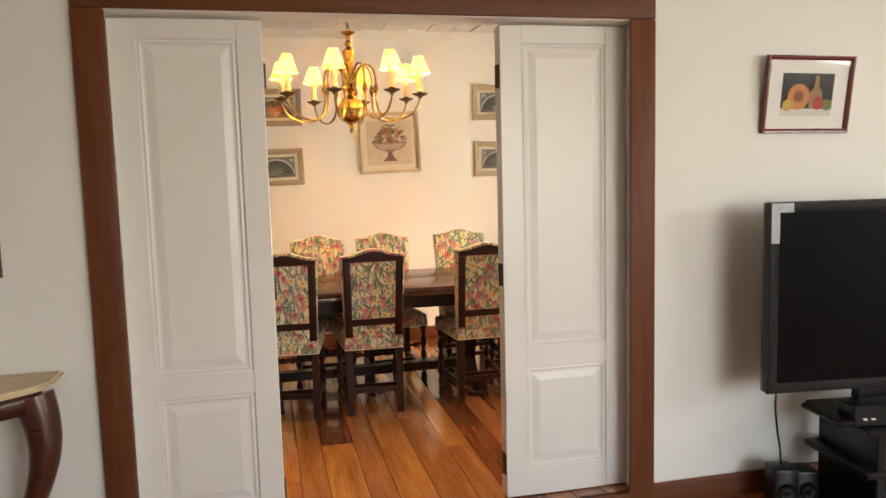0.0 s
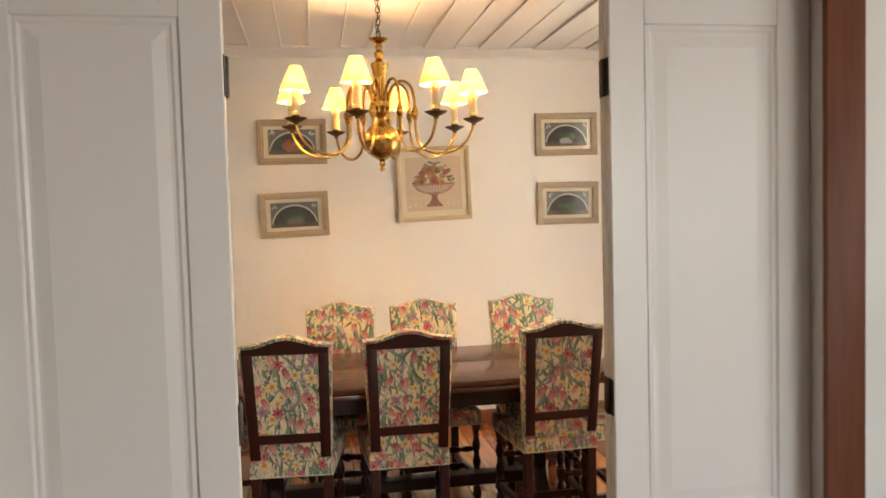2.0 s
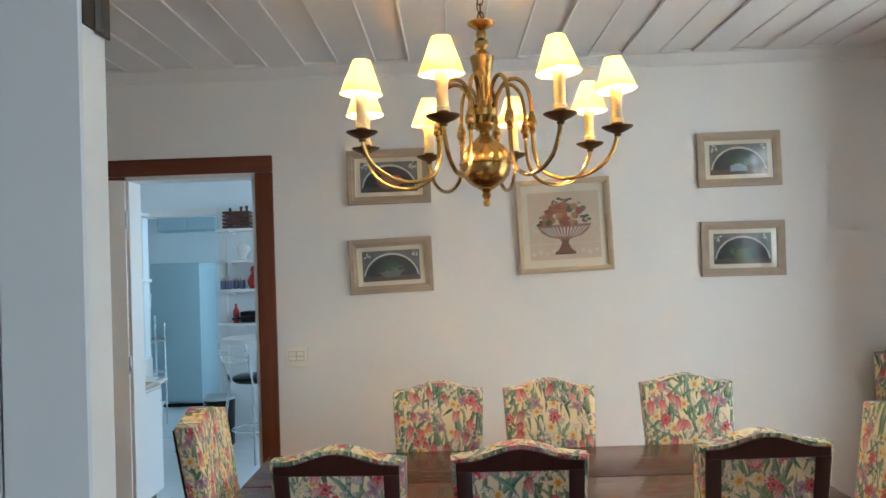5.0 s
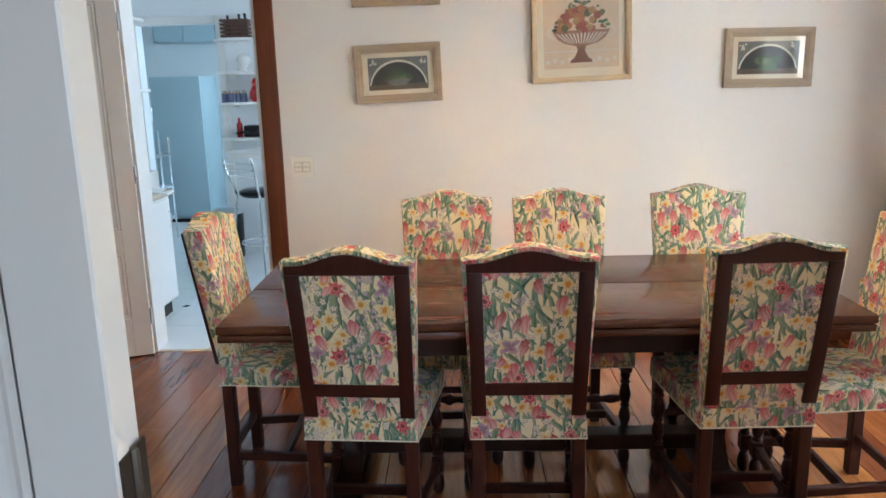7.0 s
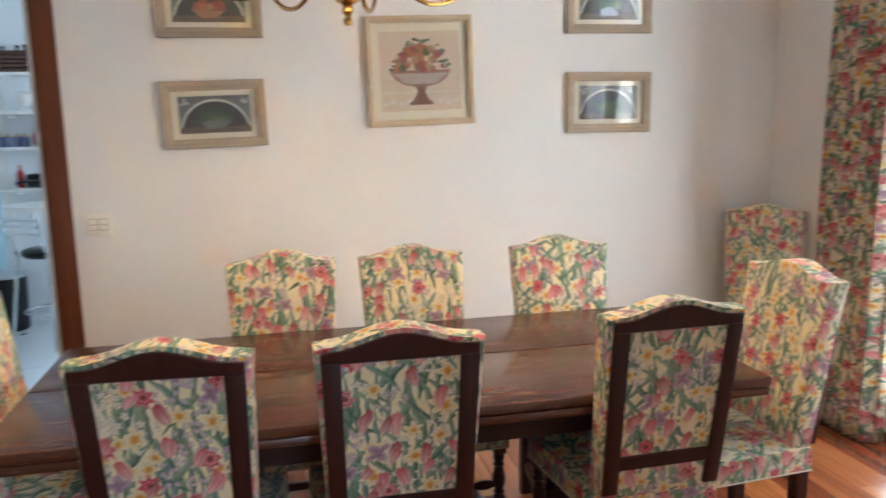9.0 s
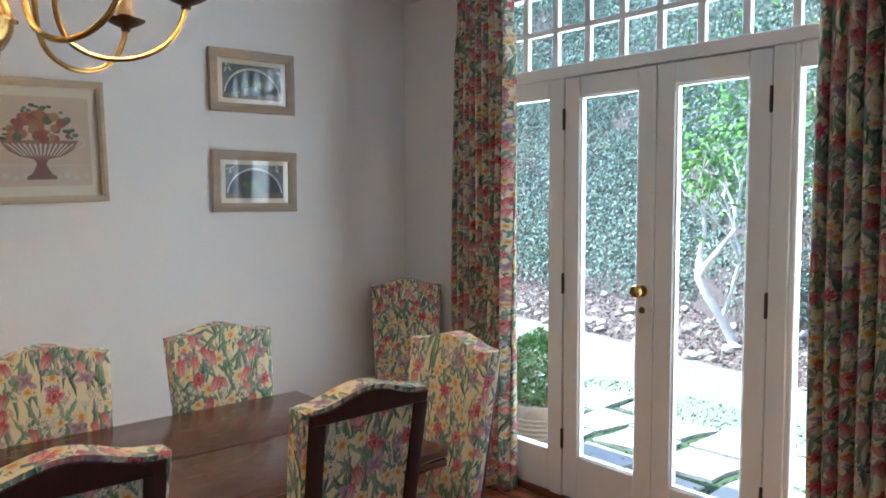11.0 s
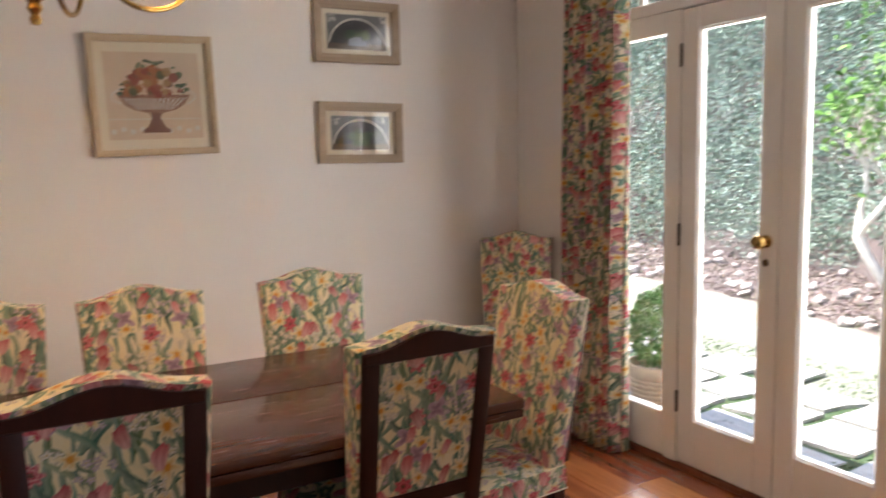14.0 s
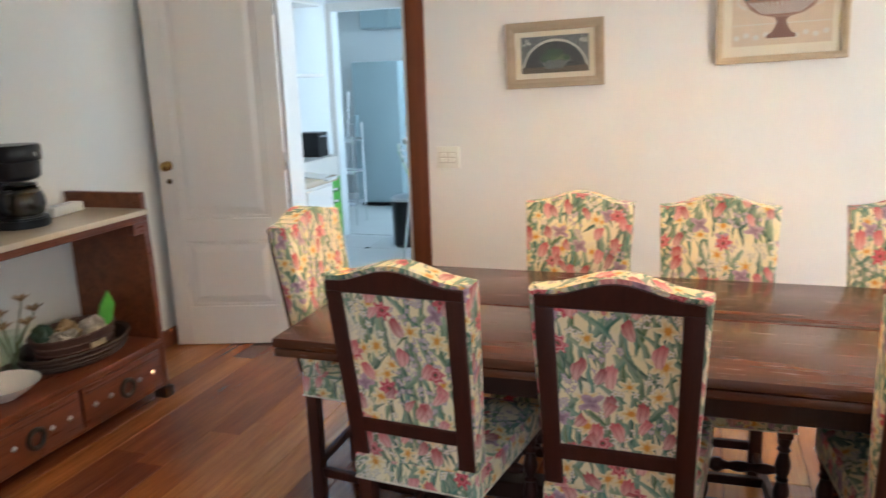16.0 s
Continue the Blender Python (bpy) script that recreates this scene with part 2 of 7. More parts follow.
    col = m.mix(m.math("MULTIPLY", soft(rim, 0.34, 0.03), m.math("GREATER_THAN", r2, 0.70 - dense)), col, petal)
    # tulips: egg-shaped cups, cream at the foot and crimson along the lips
    for sx, sy, ang, keep in ((23.0, 15.5, 0.15, 0.86), (24.0, 16.0, -0.45, 0.88), (29.0, 19.0, 0.5, 0.88)):
        d, x, y, r1, r2 = cells(sx, sy, ang)
        px, py = m.math("DIVIDE", x, 0.33), m.math("DIVIDE", y, 0.40)
        lip = m.math("MULTIPLY", m.math("COSINE", m.math("MULTIPLY", x, 28.0)), m.math("MULTIPLY_ADD", py, 0.10, 0.02))
        rim = m.math("SUBTRACT", m.math("SQRT", m.math("ADD", m.math("MULTIPLY", px, px), m.math("MULTIPLY", py, py))), lip)
        rose = m.ramp(r1, [(0.0, tone(0.42, 0.012, 0.03)), (0.35, tone(0.60, 0.07, 0.10)), (0.65, tone(0.70, 0.20, 0.22)), (0.85, tone(0.32, 0.03, 0.06))], "CONSTANT")
        pale = m.mix(0.58, rose, tone(0.88, 0.64, 0.56))
        petal = m.mix(m.math("MULTIPLY_ADD", py, 0.80, 0.42), pale, rose)
        fold = soft(m.math("ABSOLUTE", m.math("SUBTRACT", m.math("ABSOLUTE", px), 0.42)), 0.10, 0.09)
        petal = m.mix(m.math("MULTIPLY", fold, 0.55), petal, m.mix(1.0, rose, rgba(0.62, 0.40, 0.45), "MULTIPLY"))
        petal = m.mix(m.math("MULTIPLY", fine, 0.55), petal, m.mix(0.4, petal, tone(0.92, 0.70, 0.58)))
        col = m.mix(m.math("MULTIPLY", soft(rim, 0.95, 0.08), m.math("GREATER_THAN", r2, keep - dense)), col, petal)
    m.base(m.mix(m.math("MULTIPLY", weave, 0.35), col, m.mix(1.0, col, rgba(0.72, 0.70, 0.66), "MULTIPLY")))
    m.set(rough=0.85, spec=0.2)
    m.put(m.bsdf.inputs["Sheen Weight"], 0.15)
    m.bump(weave, 0.25, 0.0008)
    return m.mat


def glass_pane(name, tint=(1, 1, 1), gloss=0.03):
    """A flat pane: clear, with a mirror reflection that grows at grazing angles."""
    m = Nodes(name)
    facing = m.add("ShaderNodeLayerWeight", Blend=0.5).outputs["Facing"]
    fres = m.math("MULTIPLY_ADD", m.math("POWER", facing, 5.0), 0.90, 0.055)
    clear = m.add("ShaderNodeBsdfTransparent", Color=rgba(*tint)).outputs[0]
    shine = m.add("ShaderNodeBsdfGlossy", Roughness=gloss).outputs[0]
    mixed = m.add("ShaderNodeMixShader")
    m.put(mixed.inputs[0], fres)
    m.put(mixed.inputs[1], clear)
    m.put(mixed.inputs[2], shine)
    m.tree.links.new(mixed.outputs[0], m.out.inputs[0])
    return m.mat


def shade_cloth(name):
    """Lit lampshade: thin cloth that lets the bulb's light through."""
    m = Nodes(name)
    co = obj_coord(m)
    n = m.noise(co, 120.0)
    col = m.mix(n, rgba(0.62, 0.39, 0.11), rgba(0.70, 0.47, 0.16))
    thin = m.add("ShaderNodeBsdfTranslucent", Color=col).outputs[0]
    face = m.add("ShaderNodeBsdfDiffuse", Color=col).outputs[0]
    mixed = m.add("ShaderNodeMixShader")
    m.put(mixed.inputs[0], 0.15)
    m.put(mixed.inputs[1], face)
    m.put(mixed.inputs[2], thin)
    m.tree.links.new(mixed.outputs[0], m.out.inputs[0])
    return m.mat


def leafy(name, stops, rough=0.55):
    m = Nodes(name)
    rnd = m.add("ShaderNodeNewGeometry").outputs["Random Per Island"]
    co = m.add("ShaderNodeNewGeometry").outputs["Position"]
    patch = m.noise(co, 0.9, 3.0)
    f = m.math("ADD", m.math("MULTIPLY", rnd, 0.55), m.math("MULTIPLY", patch, 0.45))
    col = m.ramp(f, stops)
    m.base(col)
    m.set(rough=0.8, spec=0.1)
    return m.mat


def ground_mat(name, a, b, c, scale):
    m = Nodes(name)
    co = m.add("ShaderNodeNewGeometry").outputs["Position"]
    n1, n2 = m.noise(co, scale), m.noise(co, scale * 14)
    col = m.mix(n1, rgba(*a), rgba(*b))
    m.base(m.mix(m.math("MULTIPLY", n2, 0.6), col, rgba(*c)))
    m.set(rough=0.95, spec=0.2)
    m.bump(n2, 0.6, 0.02)
    return m.mat


WALL = painted("wall_paint", (0.83, 0.80, 0.76), 0.75, 0.05, 90, 0.12)
WALL_WHITE = painted("living_wall_paint", (0.80, 0.80, 0.76), 0.75, 0.05, 90, 0.12)
KITCHEN_WALL = painted("kitchen_wall_paint", (0.80, 0.82, 0.82), 0.5, 0.04, 60, 0.08)
CEILING = painted("ceiling_paint", (0.76, 0.74, 0.71), 0.6, 0.05, 50, 0.10)
WHITE_GLOSS = painted("white_enamel", (0.80, 0.78, 0.74), 0.32, 0.04, 45, 0.06)
DOOR_WARM = painted("door_enamel", (0.82, 0.79, 0.74), 0.34, 0.05, 45, 0.06)
TRIM = wood("trim_wood", (0.11, 0.032, 0.013), (0.21, 0.070, 0.028), "z", 0.48)
TRIM_H = wood("trim_wood_level", (0.11, 0.032, 0.013), (0.21, 0.070, 0.028), "x", 0.48)
TRIM_Y = wood("trim_wood_along", (0.11, 0.032, 0.013), (0.21, 0.070, 0.028), "y", 0.48)
PLANK = wood("floor_plank", (0.175, 0.046, 0.015), (0.43, 0.145, 0.046), "y", 0.20, 1.0, 0.4, "object")
UNDER = plain("floor_joint", (0.03, 0.014, 0.008), 0.8)
DARK = wood("chair_wood", (0.022, 0.006, 0.004), (0.062, 0.016, 0.009), "z", 0.42, 1.4)
TABLE_WOOD = wood("table_wood", (0.055, 0.017, 0.008), (0.135, 0.046, 0.020), "x", 0.25, 1.0, 0.12)
TABLE_DARK = wood("table_leg_wood", (0.014, 0.005, 0.003), (0.040, 0.014, 0.008), "z", 0.42, 1.2)
SIDE_WOOD = wood("sideboard_wood", (0.085, 0.020, 0.009), (0.22, 0.064, 0.026), "y", 0.30, 1.2)
CONSOLE_WOOD = wood("console_wood", (0.035, 0.010, 0.008), (0.085, 0.024, 0.015), "x", 0.3, 1.2)
FABRIC = floral("floral_chintz", 0.3, (0.80, 0.71, 0.50), 0.0, 0.90)
CURTAIN = floral("floral_curtain", 4.1, (0.74, 0.66, 0.52), 0.04, 0.80)
BRASS = metal("aged_brass", (0.55, 0.35, 0.11), 0.24, 0.35)
BRASS_DARK = metal("dark_brass", (0.16, 0.10, 0.05), 0.4, 0.4)
CHROME = metal("chrome", (0.75, 0.77, 0.78), 0.15, 0.1)
IRON = metal("dark_iron", (0.10, 0.085, 0.07), 0.45, 0.4)
STEEL = metal("steel_lid", (0.60, 0.62, 0.64), 0.3, 0.15)
CANDLE = plain("candle_tube", (0.80, 0.70, 0.48), 0.5, 0.06)
SHADE = shade_cloth("shade_cloth")
PANE = glass_pane("window_glass", (0.97, 0.99, 0.98))
PICTURE_GLASS = glass_pane("picture_glass")
FRAME_BEIGE = wood("beige_frame", (0.40, 0.31, 0.21), (0.53, 0.43, 0.31), "x", 0.5, 1.5)
FRAME_CREAM = wood("cream_frame", (0.55, 0.42, 0.26), (0.68, 0.55, 0.37), "x", 0.45, 1.5)
FRAME_RED = wood("mahogany_frame", (0.10, 0.012, 0.010), (0.20, 0.030, 0.022), "x", 0.25, 1.5)
MAT_BOARD = plain("mat_board", (0.72, 0.66, 0.52), 0.9, 0.03)
MAT_WHITE = plain("mat_board_white", (0.78, 0.77, 0.73), 0.9, 0.03)
PRINT_DARK = plain("print_dark", (0.045, 0.052, 0.055), 0.7, 0.4, 30)
PRINT_MID = plain("print_grey", (0.16, 0.17, 0.17), 0.7, 0.4, 60)
PRINT_SAND = plain("print_sand", (0.62, 0.50, 0.37), 0.8, 0.12, 14)
PRINT_SHELF = plain("print_shelf", (0.13, 0.10, 0.075), 0.7, 0.3, 30)
PRINT_LINE = plain("print_arch_line", (0.62, 0.60, 0.54), 0.8, 0.1)
PRINT_URN = plain("print_urn", (0.30, 0.17, 0.12), 0.8, 0.4, 70)
PRINT_FOOT = plain("print_urn_foot", (0.20, 0.095, 0.070), 0.8, 0.3, 50)
FRUIT = islands("print_fruit", [(0.0, rgba(0.30, 0.07, 0.05)), (0.2, rgba(0.42, 0.17, 0.07)), (0.42, rgba(0.12, 0.13, 0.06)), (0.58, rgba(0.42, 0.27, 0.12)), (0.75, rgba(0.10, 0.05, 0.06)), (0.88, rgba(0.34, 0.10, 0.07))])
GREENS = islands("print_greens", [(0.0, rgba(0.05, 0.10, 0.06)), (0.4, rgba(0.09, 0.15, 0.08)), (0.75, rgba(0.15, 0.20, 0.11))])
CHINA = islands("print_china", [(0.0, rgba(0.10, 0.17, 0.38)), (0.5, rgba(0.36, 0.42, 0.50)), (0.8, rgba(0.16, 0.24, 0.42))])
PLASTIC_WHITE = plain("white_plastic", (0.86, 0.82, 0.72), 0.4, 0.03)
# darker beige that paints the shade round the switch rockers
SWITCH_SHADE_TONE = plain("switch_shade_tone", (0.66, 0.60, 0.50), 0.6, 0.05)
PLASTIC_BLACK = plain("black_plastic", (0.008, 0.008, 0.009), 0.3, 0.3, spec=0.28)
SCREEN = plain("dark_screen", (0.003, 0.003, 0.004), 0.20, 0.1, spec=0.12)
SILVER = plain("silver_label", (0.24, 0.25, 0.27), 0.4, 0.35, 60, 0.5)
MARBLE = plain("marble_top", (0.60, 0.50, 0.37), 0.22, 0.16, 9)
FRIDGE = painted("fridge_enamel", (0.40, 0.50, 0.53), 0.35, 0.04, 40, 0.04)
TILE = painted("white_tile", (0.78, 0.80, 0.80), 0.16, 0.04, 20, 0.02)
TILE_BLACK = plain("black_tile", (0.02, 0.02, 0.022), 0.2)
TERRACOTTA = plain("woven_pot", (0.40, 0.27, 0.17), 0.85, 0.3, 40)
STONE = ground_mat("flagstone", (0.34, 0.335, 0.32), (0.28, 0.275, 0.26), (0.22, 0.215, 0.20), 2.0)
LAWN = ground_mat("lawn", (0.15, 0.15, 0.125), (0.10, 0.125, 0.075), (0.17, 0.16, 0.145), 1.2)
JOINT = ground_mat("joint_grass", (0.030, 0.060, 0.028), (0.05, 0.075, 0.035), (0.035, 0.055, 0.025), 6.0)
LITTER = islands("dry_litter", [(0.0, rgba(0.16, 0.11, 0.085)), (0.25, rgba(0.27, 0.21, 0.18)), (0.5, rgba(0.20, 0.15, 0.15)), (0.72, rgba(0.34, 0.28, 0.23)), (0.9, rgba(0.10, 0.12, 0.06))], 0.9)
BLADE = leafy("grass_blade", [(0.2, rgba(0.025, 0.055, 0.018)), (0.5, rgba(0.045, 0.085, 0.03)), (0.8, rgba(0.08, 0.12, 0.05))])
SOIL = ground_mat("bank_soil", (0.13, 0.095, 0.085), (0.075, 0.056, 0.05), (0.05, 0.045, 0.04), 2.5)
ROCK = ground_mat("bank_rock", (0.36, 0.32, 0.29), (0.28, 0.24, 0.22), (0.20, 0.17, 0.15), 3.0)
IVY = leafy("ivy_leaf", [(0.2, rgba(0.075, 0.115, 0.085)), (0.40, rgba(0.14, 0.20, 0.145)), (0.56, rgba(0.21, 0.28, 0.21)), (0.8, rgba(0.33, 0.38, 0.33))])
BRIGHT_LEAF = leafy("shrub_leaf", [(0.2, rgba(0.05, 0.11, 0.02)), (0.5, rgba(0.10, 0.21, 0.04)), (0.8, rgba(0.18, 0.30, 0.08))])
BOX_LEAF = leafy("box_leaf", [(0.2, rgba(0.04, 0.10, 0.02)), (0.5, rgba(0.09, 0.20, 0.045)), (0.8, rgba(0.16, 0.29, 0.08))])
BARK = plain("pale_bark", (0.52, 0.47, 0.40), 0.85, 0.3, 12)
RED_PETAL = plain("red_petal", (0.30, 0.015, 0.03), 0.6, 0.2)
PAPER_WHITE = plain("white_cloth", (0.78, 0.78, 0.75), 0.8, 0.04)
FILM = plain("packet_film", (0.50, 0.44, 0.36), 0.25, 0.8, 38)
WICKER = plain("dark_wicker", (0.045, 0.024, 0.015), 0.6, 0.5, 80)
WICKER_RED = plain("brown_wicker", (0.10, 0.045, 0.030), 0.6, 0.5, 80)
GREEN_BAG = plain("green_plastic", (0.10, 0.45, 0.05), 0.35, 0.15)
CERAMIC = plain("white_ceramic", (0.74, 0.72, 0.68), 0.18, 0.05)
RED_CERAMIC = plain("red_ceramic", (0.40, 0.02, 0.02), 0.25, 0.1)
BLUE_CERAMIC = plain("blue_ceramic", (0.04, 0.07, 0.22), 0.25, 0.1)
YELLOW = plain("yellow_card", (0.62, 0.42, 0.06), 0.6, 0.2)
SMALL_JARS = islands("patterned_jar", [(0.0, rgba(0.30, 0.12, 0.10)), (0.3, rgba(0.5, 0.45, 0.4)), (0.55, rgba(0.12, 0.14, 0.25)), (0.8, rgba(0.55, 0.35, 0.15))])
STEM = plain("dry_stem", (0.12, 0.16, 0.06), 0.7, 0.3)
DRY_PETAL = plain("dry_petal", (0.42, 0.28, 0.14), 0.7, 0.3)
SMOKED = glass_pane("smoked_jug_glass", (0.22, 0.18, 0.15))
CLEAR = glass_pane("clear_vase", (0.90, 0.96, 0.93))

# ---- mesh helpers ----


def box(bm, x0, x1, y0, y1, z0, z1, bev=0.0, seg=1):
    """A box between the bounds, its edges rounded by bev."""
    vs = [bm.verts.new((x, y, z)) for x in (x0, x1) for y in (y0, y1) for z in (z0, z1)]
    fs = [bm.faces.new([vs[i] for i in q]) for q in ((0, 1, 3, 2), (4, 6, 7, 5), (0, 4, 5, 1), (2, 3, 7, 6), (0, 2, 6, 4), (1, 5, 7, 3))]
    if bev:
        es = {e for f in fs for e in f.edges}
        bmesh.ops.bevel(bm, geom=list(es), offset=bev, segments=seg, affect="EDGES", profile=0.5)
    return bm


def turned(bm, profile, seg=16, at=(0, 0, 0)):
    """A turned body round the z axis from (radius, height) pairs."""
    rings = []
    for r, z in profile:
        rings.append([bm.verts.new((at[0] + r * math.cos(2 * math.pi * i / seg), at[1] + r * math.sin(2 * math.pi * i / seg), at[2] + z)) for i in range(seg)])
    for a, b in zip(rings, rings[1:]):
        for i in range(seg):
            bm.faces.new((a[i], a[(i + 1) % seg], b[(i + 1) % seg], b[i]))
    if profile[0][0] > 1e-4:
        bm.faces.new(rings[0][::-1])
    if profile[-1][0] > 1e-4:
        bm.faces.new(rings[-1])
    return bm


def tube(bm, pts, r, seg=8):
    """A round bar along points; r is one radius or one for each point."""
    pts = [Vector(p) for p in pts]
    rs = r if isinstance(r, (list, tuple)) else [r] * len(pts)
    rings, side = [], None
    for i, p in enumerate(pts):
        d = (pts[min(i + 1, len(pts) - 1)] - pts[max(i - 1, 0)]).normalized()
        if side is None:
            side = d.orthogonal().normalized()
        side = (side - d * side.dot(d)).normalized()
        up = d.cross(side)
        rings.append([bm.verts.new(p + (side * math.cos(a) + up * math.sin(a)) * rs[i]) for a in (2 * math.pi * k / seg for k in range(seg))])
    for a, b in zip(rings, rings[1:]):
        for k in range(seg):
            bm.faces.new((a[k], a[(k + 1) % seg], b[(k + 1) % seg], b[k]))
    bm.faces.new(rings[0][::-1])
    bm.faces.new(rings[-1])
    return bm


def slab(bm, outline, y0, y1):
    """A plate of the given (x, z) outline, from y0 to y1."""
    a = [bm.verts.new((x, y0, z)) for x, z in outline]
    b = [bm.verts.new((x, y1, z)) for x, z in outline]
    n = len(a)
    bm.faces.new(a)
    bm.faces.new(b[::-1])
    for i in range(n):
        bm.faces.new((a[i], b[i], b[(i + 1) % n], a[(i + 1) % n]))
    return bm


def disc(bm, x, z, r, y, n=14, sx=1.0):
    vs = [bm.verts.new((x + sx * r * math.cos(2 * math.pi * i / n), y, z + r * math.sin(2 * math.pi * i / n))) for i in range(n)]
    bm.faces.new(vs)


def ball(bm, at, r, seg=12, squash=1.0):
    n = max(5, seg // 2)
    turned(bm, [(max(1e-5, r * math.sin(math.pi * i / n)), -r * squash * math.cos(math.pi * i / n)) for i in range(n + 1)], seg, at)
    return bm


def put_uv(me):
    """Flat mapping in metres, by the way each face looks."""
    layer = me.uv_layers.new(name="uv")
    for poly in me.polygons:
        nx, ny, nz = (abs(v) for v in poly.normal)
        for li in poly.loop_indices:
            x, y, z = me.vertices[me.loops[li].vertex_index].co
            if ny >= nx and ny >= nz:
                uv = (x, z)
            elif nx >= nz:
                uv = (y + 0.37, z)
            else:
                uv = (x, y + 0.61)
            layer.data[li].uv = uv


def mesh_of(name, bm, material, smooth=True):
    bmesh.ops.recalc_face_normals(bm, faces=bm.faces)
    me = bpy.data.meshes.new(name)
    bm.to_mesh(me)
    bm.free()
    me.materials.append(material)
    if smooth:
        me.polygons.foreach_set("use_smooth", [True] * len(me.polygons))
        me.set_sharp_from_angle(angle=radians(35))
    put_uv(me)
    return me


def part(name, bm, material, parent, label="", smooth=True, at=None):
    ob = new(name, mesh_of(name, bm, material, smooth))
    ob.parent = parent
    if at is not None:
        ob.matrix_basis = at
    if label:
        ob["label"] = label
    return ob


def thing(name, m, label, category, group=""):
    ob = new(name)
    ob.empty_display_size = 0.05
    ob.matrix_basis = m
    return tagged(ob, label, category, group)


def single(name, bm, material, m, label, category, group="", smooth=True):
    ob = new(name, mesh_of(name, bm, material, smooth))
    ob.matrix_basis = m
    return tagged(ob, label, category, group)


def structure(name, bm, material, label, category, smooth=False):
    ob = new(name, mesh_of(name, bm, material, smooth))
    return tagged(ob, label, category, kind="structure")


B = bmesh.new
I4 = Matrix.Identity(4)

# ---- the plan ----
XL, XR = -2.88, 2.21          # dining room, wall to wall
YF0, YF1 = -3.44, -3.29       # wall to the living room
ZC = 2.65                     # ceiling
ZL = -0.08                    # living room floor, one low step down
T = 0.15
# openings
KX0, KX1, KZ = -2.185, -1.46, 2.075        # kitchen door
LX0, LX1, LZ = -1.385, 0.80, 2.125         # folding door
GY0, GY1, GZ = -2.70, -0.68, 2.48          # garden door
LIV_X0, LIV_X1, LIV_Y0 = -4.2, 4.2, -9.2   # living room
KIT_X0, KIT_X1, KIT_Y1 = -3.25, 0.65, 2.70  # kitchen
LAU_X0, LAU_X1, LAU_Y1 = -4.4, -1.2, 5.2   # laundry behind the kitchen


def build_walls():
    bm = B()
    box(bm, KIT_X0, KX0, 0, T, 0, 2.8)
    box(bm, KX1, XR + T, 0, T, 0, 2.8)
    box(bm, KX0, KX1, 0, T, KZ, 2.8)
    structure("wall_north", bm, WALL, "cream painted wall with the kitchen doorway", "wall")
    bm = B()
    box(bm, XL - T, XL, YF1, 0, 0, 2.8)
    structure("wall_west", bm, WALL_WHITE, "plain white painted dining room wall", "wall")
    bm = B()
    box(bm, XR, XR + T, GY1, 0, -0.3, 2.8)
    box(bm, XR, XR + T, YF1, GY0, -0.3, 2.8)
    box(bm, XR, XR + T, GY0, GY1, 2.56, 2.8)
    box(bm, XR, XR + T, GY0, GY1, -0.3, -0.01)
    structure("wall_east", bm, WALL, "cream painted wall with the garden doorway", "wall")
    bm = B()
    box(bm, LIV_X0 - T, LX0, YF0, YF1, -0.3, 2.8)
    box(bm, LX1, LIV_X1 + T, YF0, YF1, -0.3, 2.8)
    box(bm, LX0, LX1, YF0, YF1, LZ, 2.8)
    structure("wall_south", bm, WALL_WHITE, "white painted wall between living and dining room", "wall")
    # living room round the start of the walk
    bm = B()
    box(bm, LIV_X0 - T, LIV_X0, LIV_Y0, YF0, -0.3, 2.8)
    structure("wall_living_west", bm, WALL_WHITE, "white painted living room side wall", "wall")
    bm = B()
    box(bm, LIV_X1, LIV_X1 + T, LIV_Y0, -7.80, -0.3, 2.8)
    box(bm, LIV_X1, LIV_X1 + T, -6.00, YF0, -0.3, 2.8)
    box(bm, LIV_X1, LIV_X1 + T, -7.80, -6.00, -0.3, 1.60)
    box(bm, LIV_X1, LIV_X1 + T, -7.80, -6.00, 2.12, 2.8)
    structure("wall_living_east", bm, WALL_WHITE, "white painted living room wall with a window opening", "wall")
    # unseen back wall; its opening is added to hold the fill lamp
    bm = B()
    box(bm, LIV_X0 - T, 0.8, LIV_Y0 - T, LIV_Y0, -0.3, 2.8)
    box(bm, 3.0, LIV_X1 + T, LIV_Y0 - T, LIV_Y0, -0.3, 2.8)
    box(bm, 0.8, 3.0, LIV_Y0 - T, LIV_Y0, -0.3, 0.65)
    box(bm, 0.8, 3.0, LIV_Y0 - T, LIV_Y0, 2.25, 2.8)
    structure("wall_living_south", bm, WALL_WHITE, "unseen white living room wall with a wide opening added for a lamp", "wall")
    # kitchen and laundry
    bm = B()
    box(bm, KIT_X0 - T, KIT_X0, 0, KIT_Y1, 0, 2.8)
    structure("wall_kitchen_west", bm, KITCHEN_WALL, "white kitchen side wall", "wall")
    # opening out of view, made up as the place for the kitchen lamp
    bm = B()
    box(bm, KIT_X1, KIT_X1 + T, T, 0.65, 0, 2.8)
    box(bm, KIT_X1, KIT_X1 + T, 2.05, KIT_Y1, 0, 2.8)
    box(bm, KIT_X1, KIT_X1 + T, 0.65, 2.05, 0, 1.0)
    box(bm, KIT_X1, KIT_X1 + T, 0.65, 2.05, 2.2, 2.8)
    structure("wall_kitchen_east", bm, KITCHEN_WALL, "white kitchen wall with an added opening out of view", "wall")
    bm = B()
    box(bm, LAU_X0, -3.20, KIT_Y1, KIT_Y1 + 0.12, 0, 2.8)
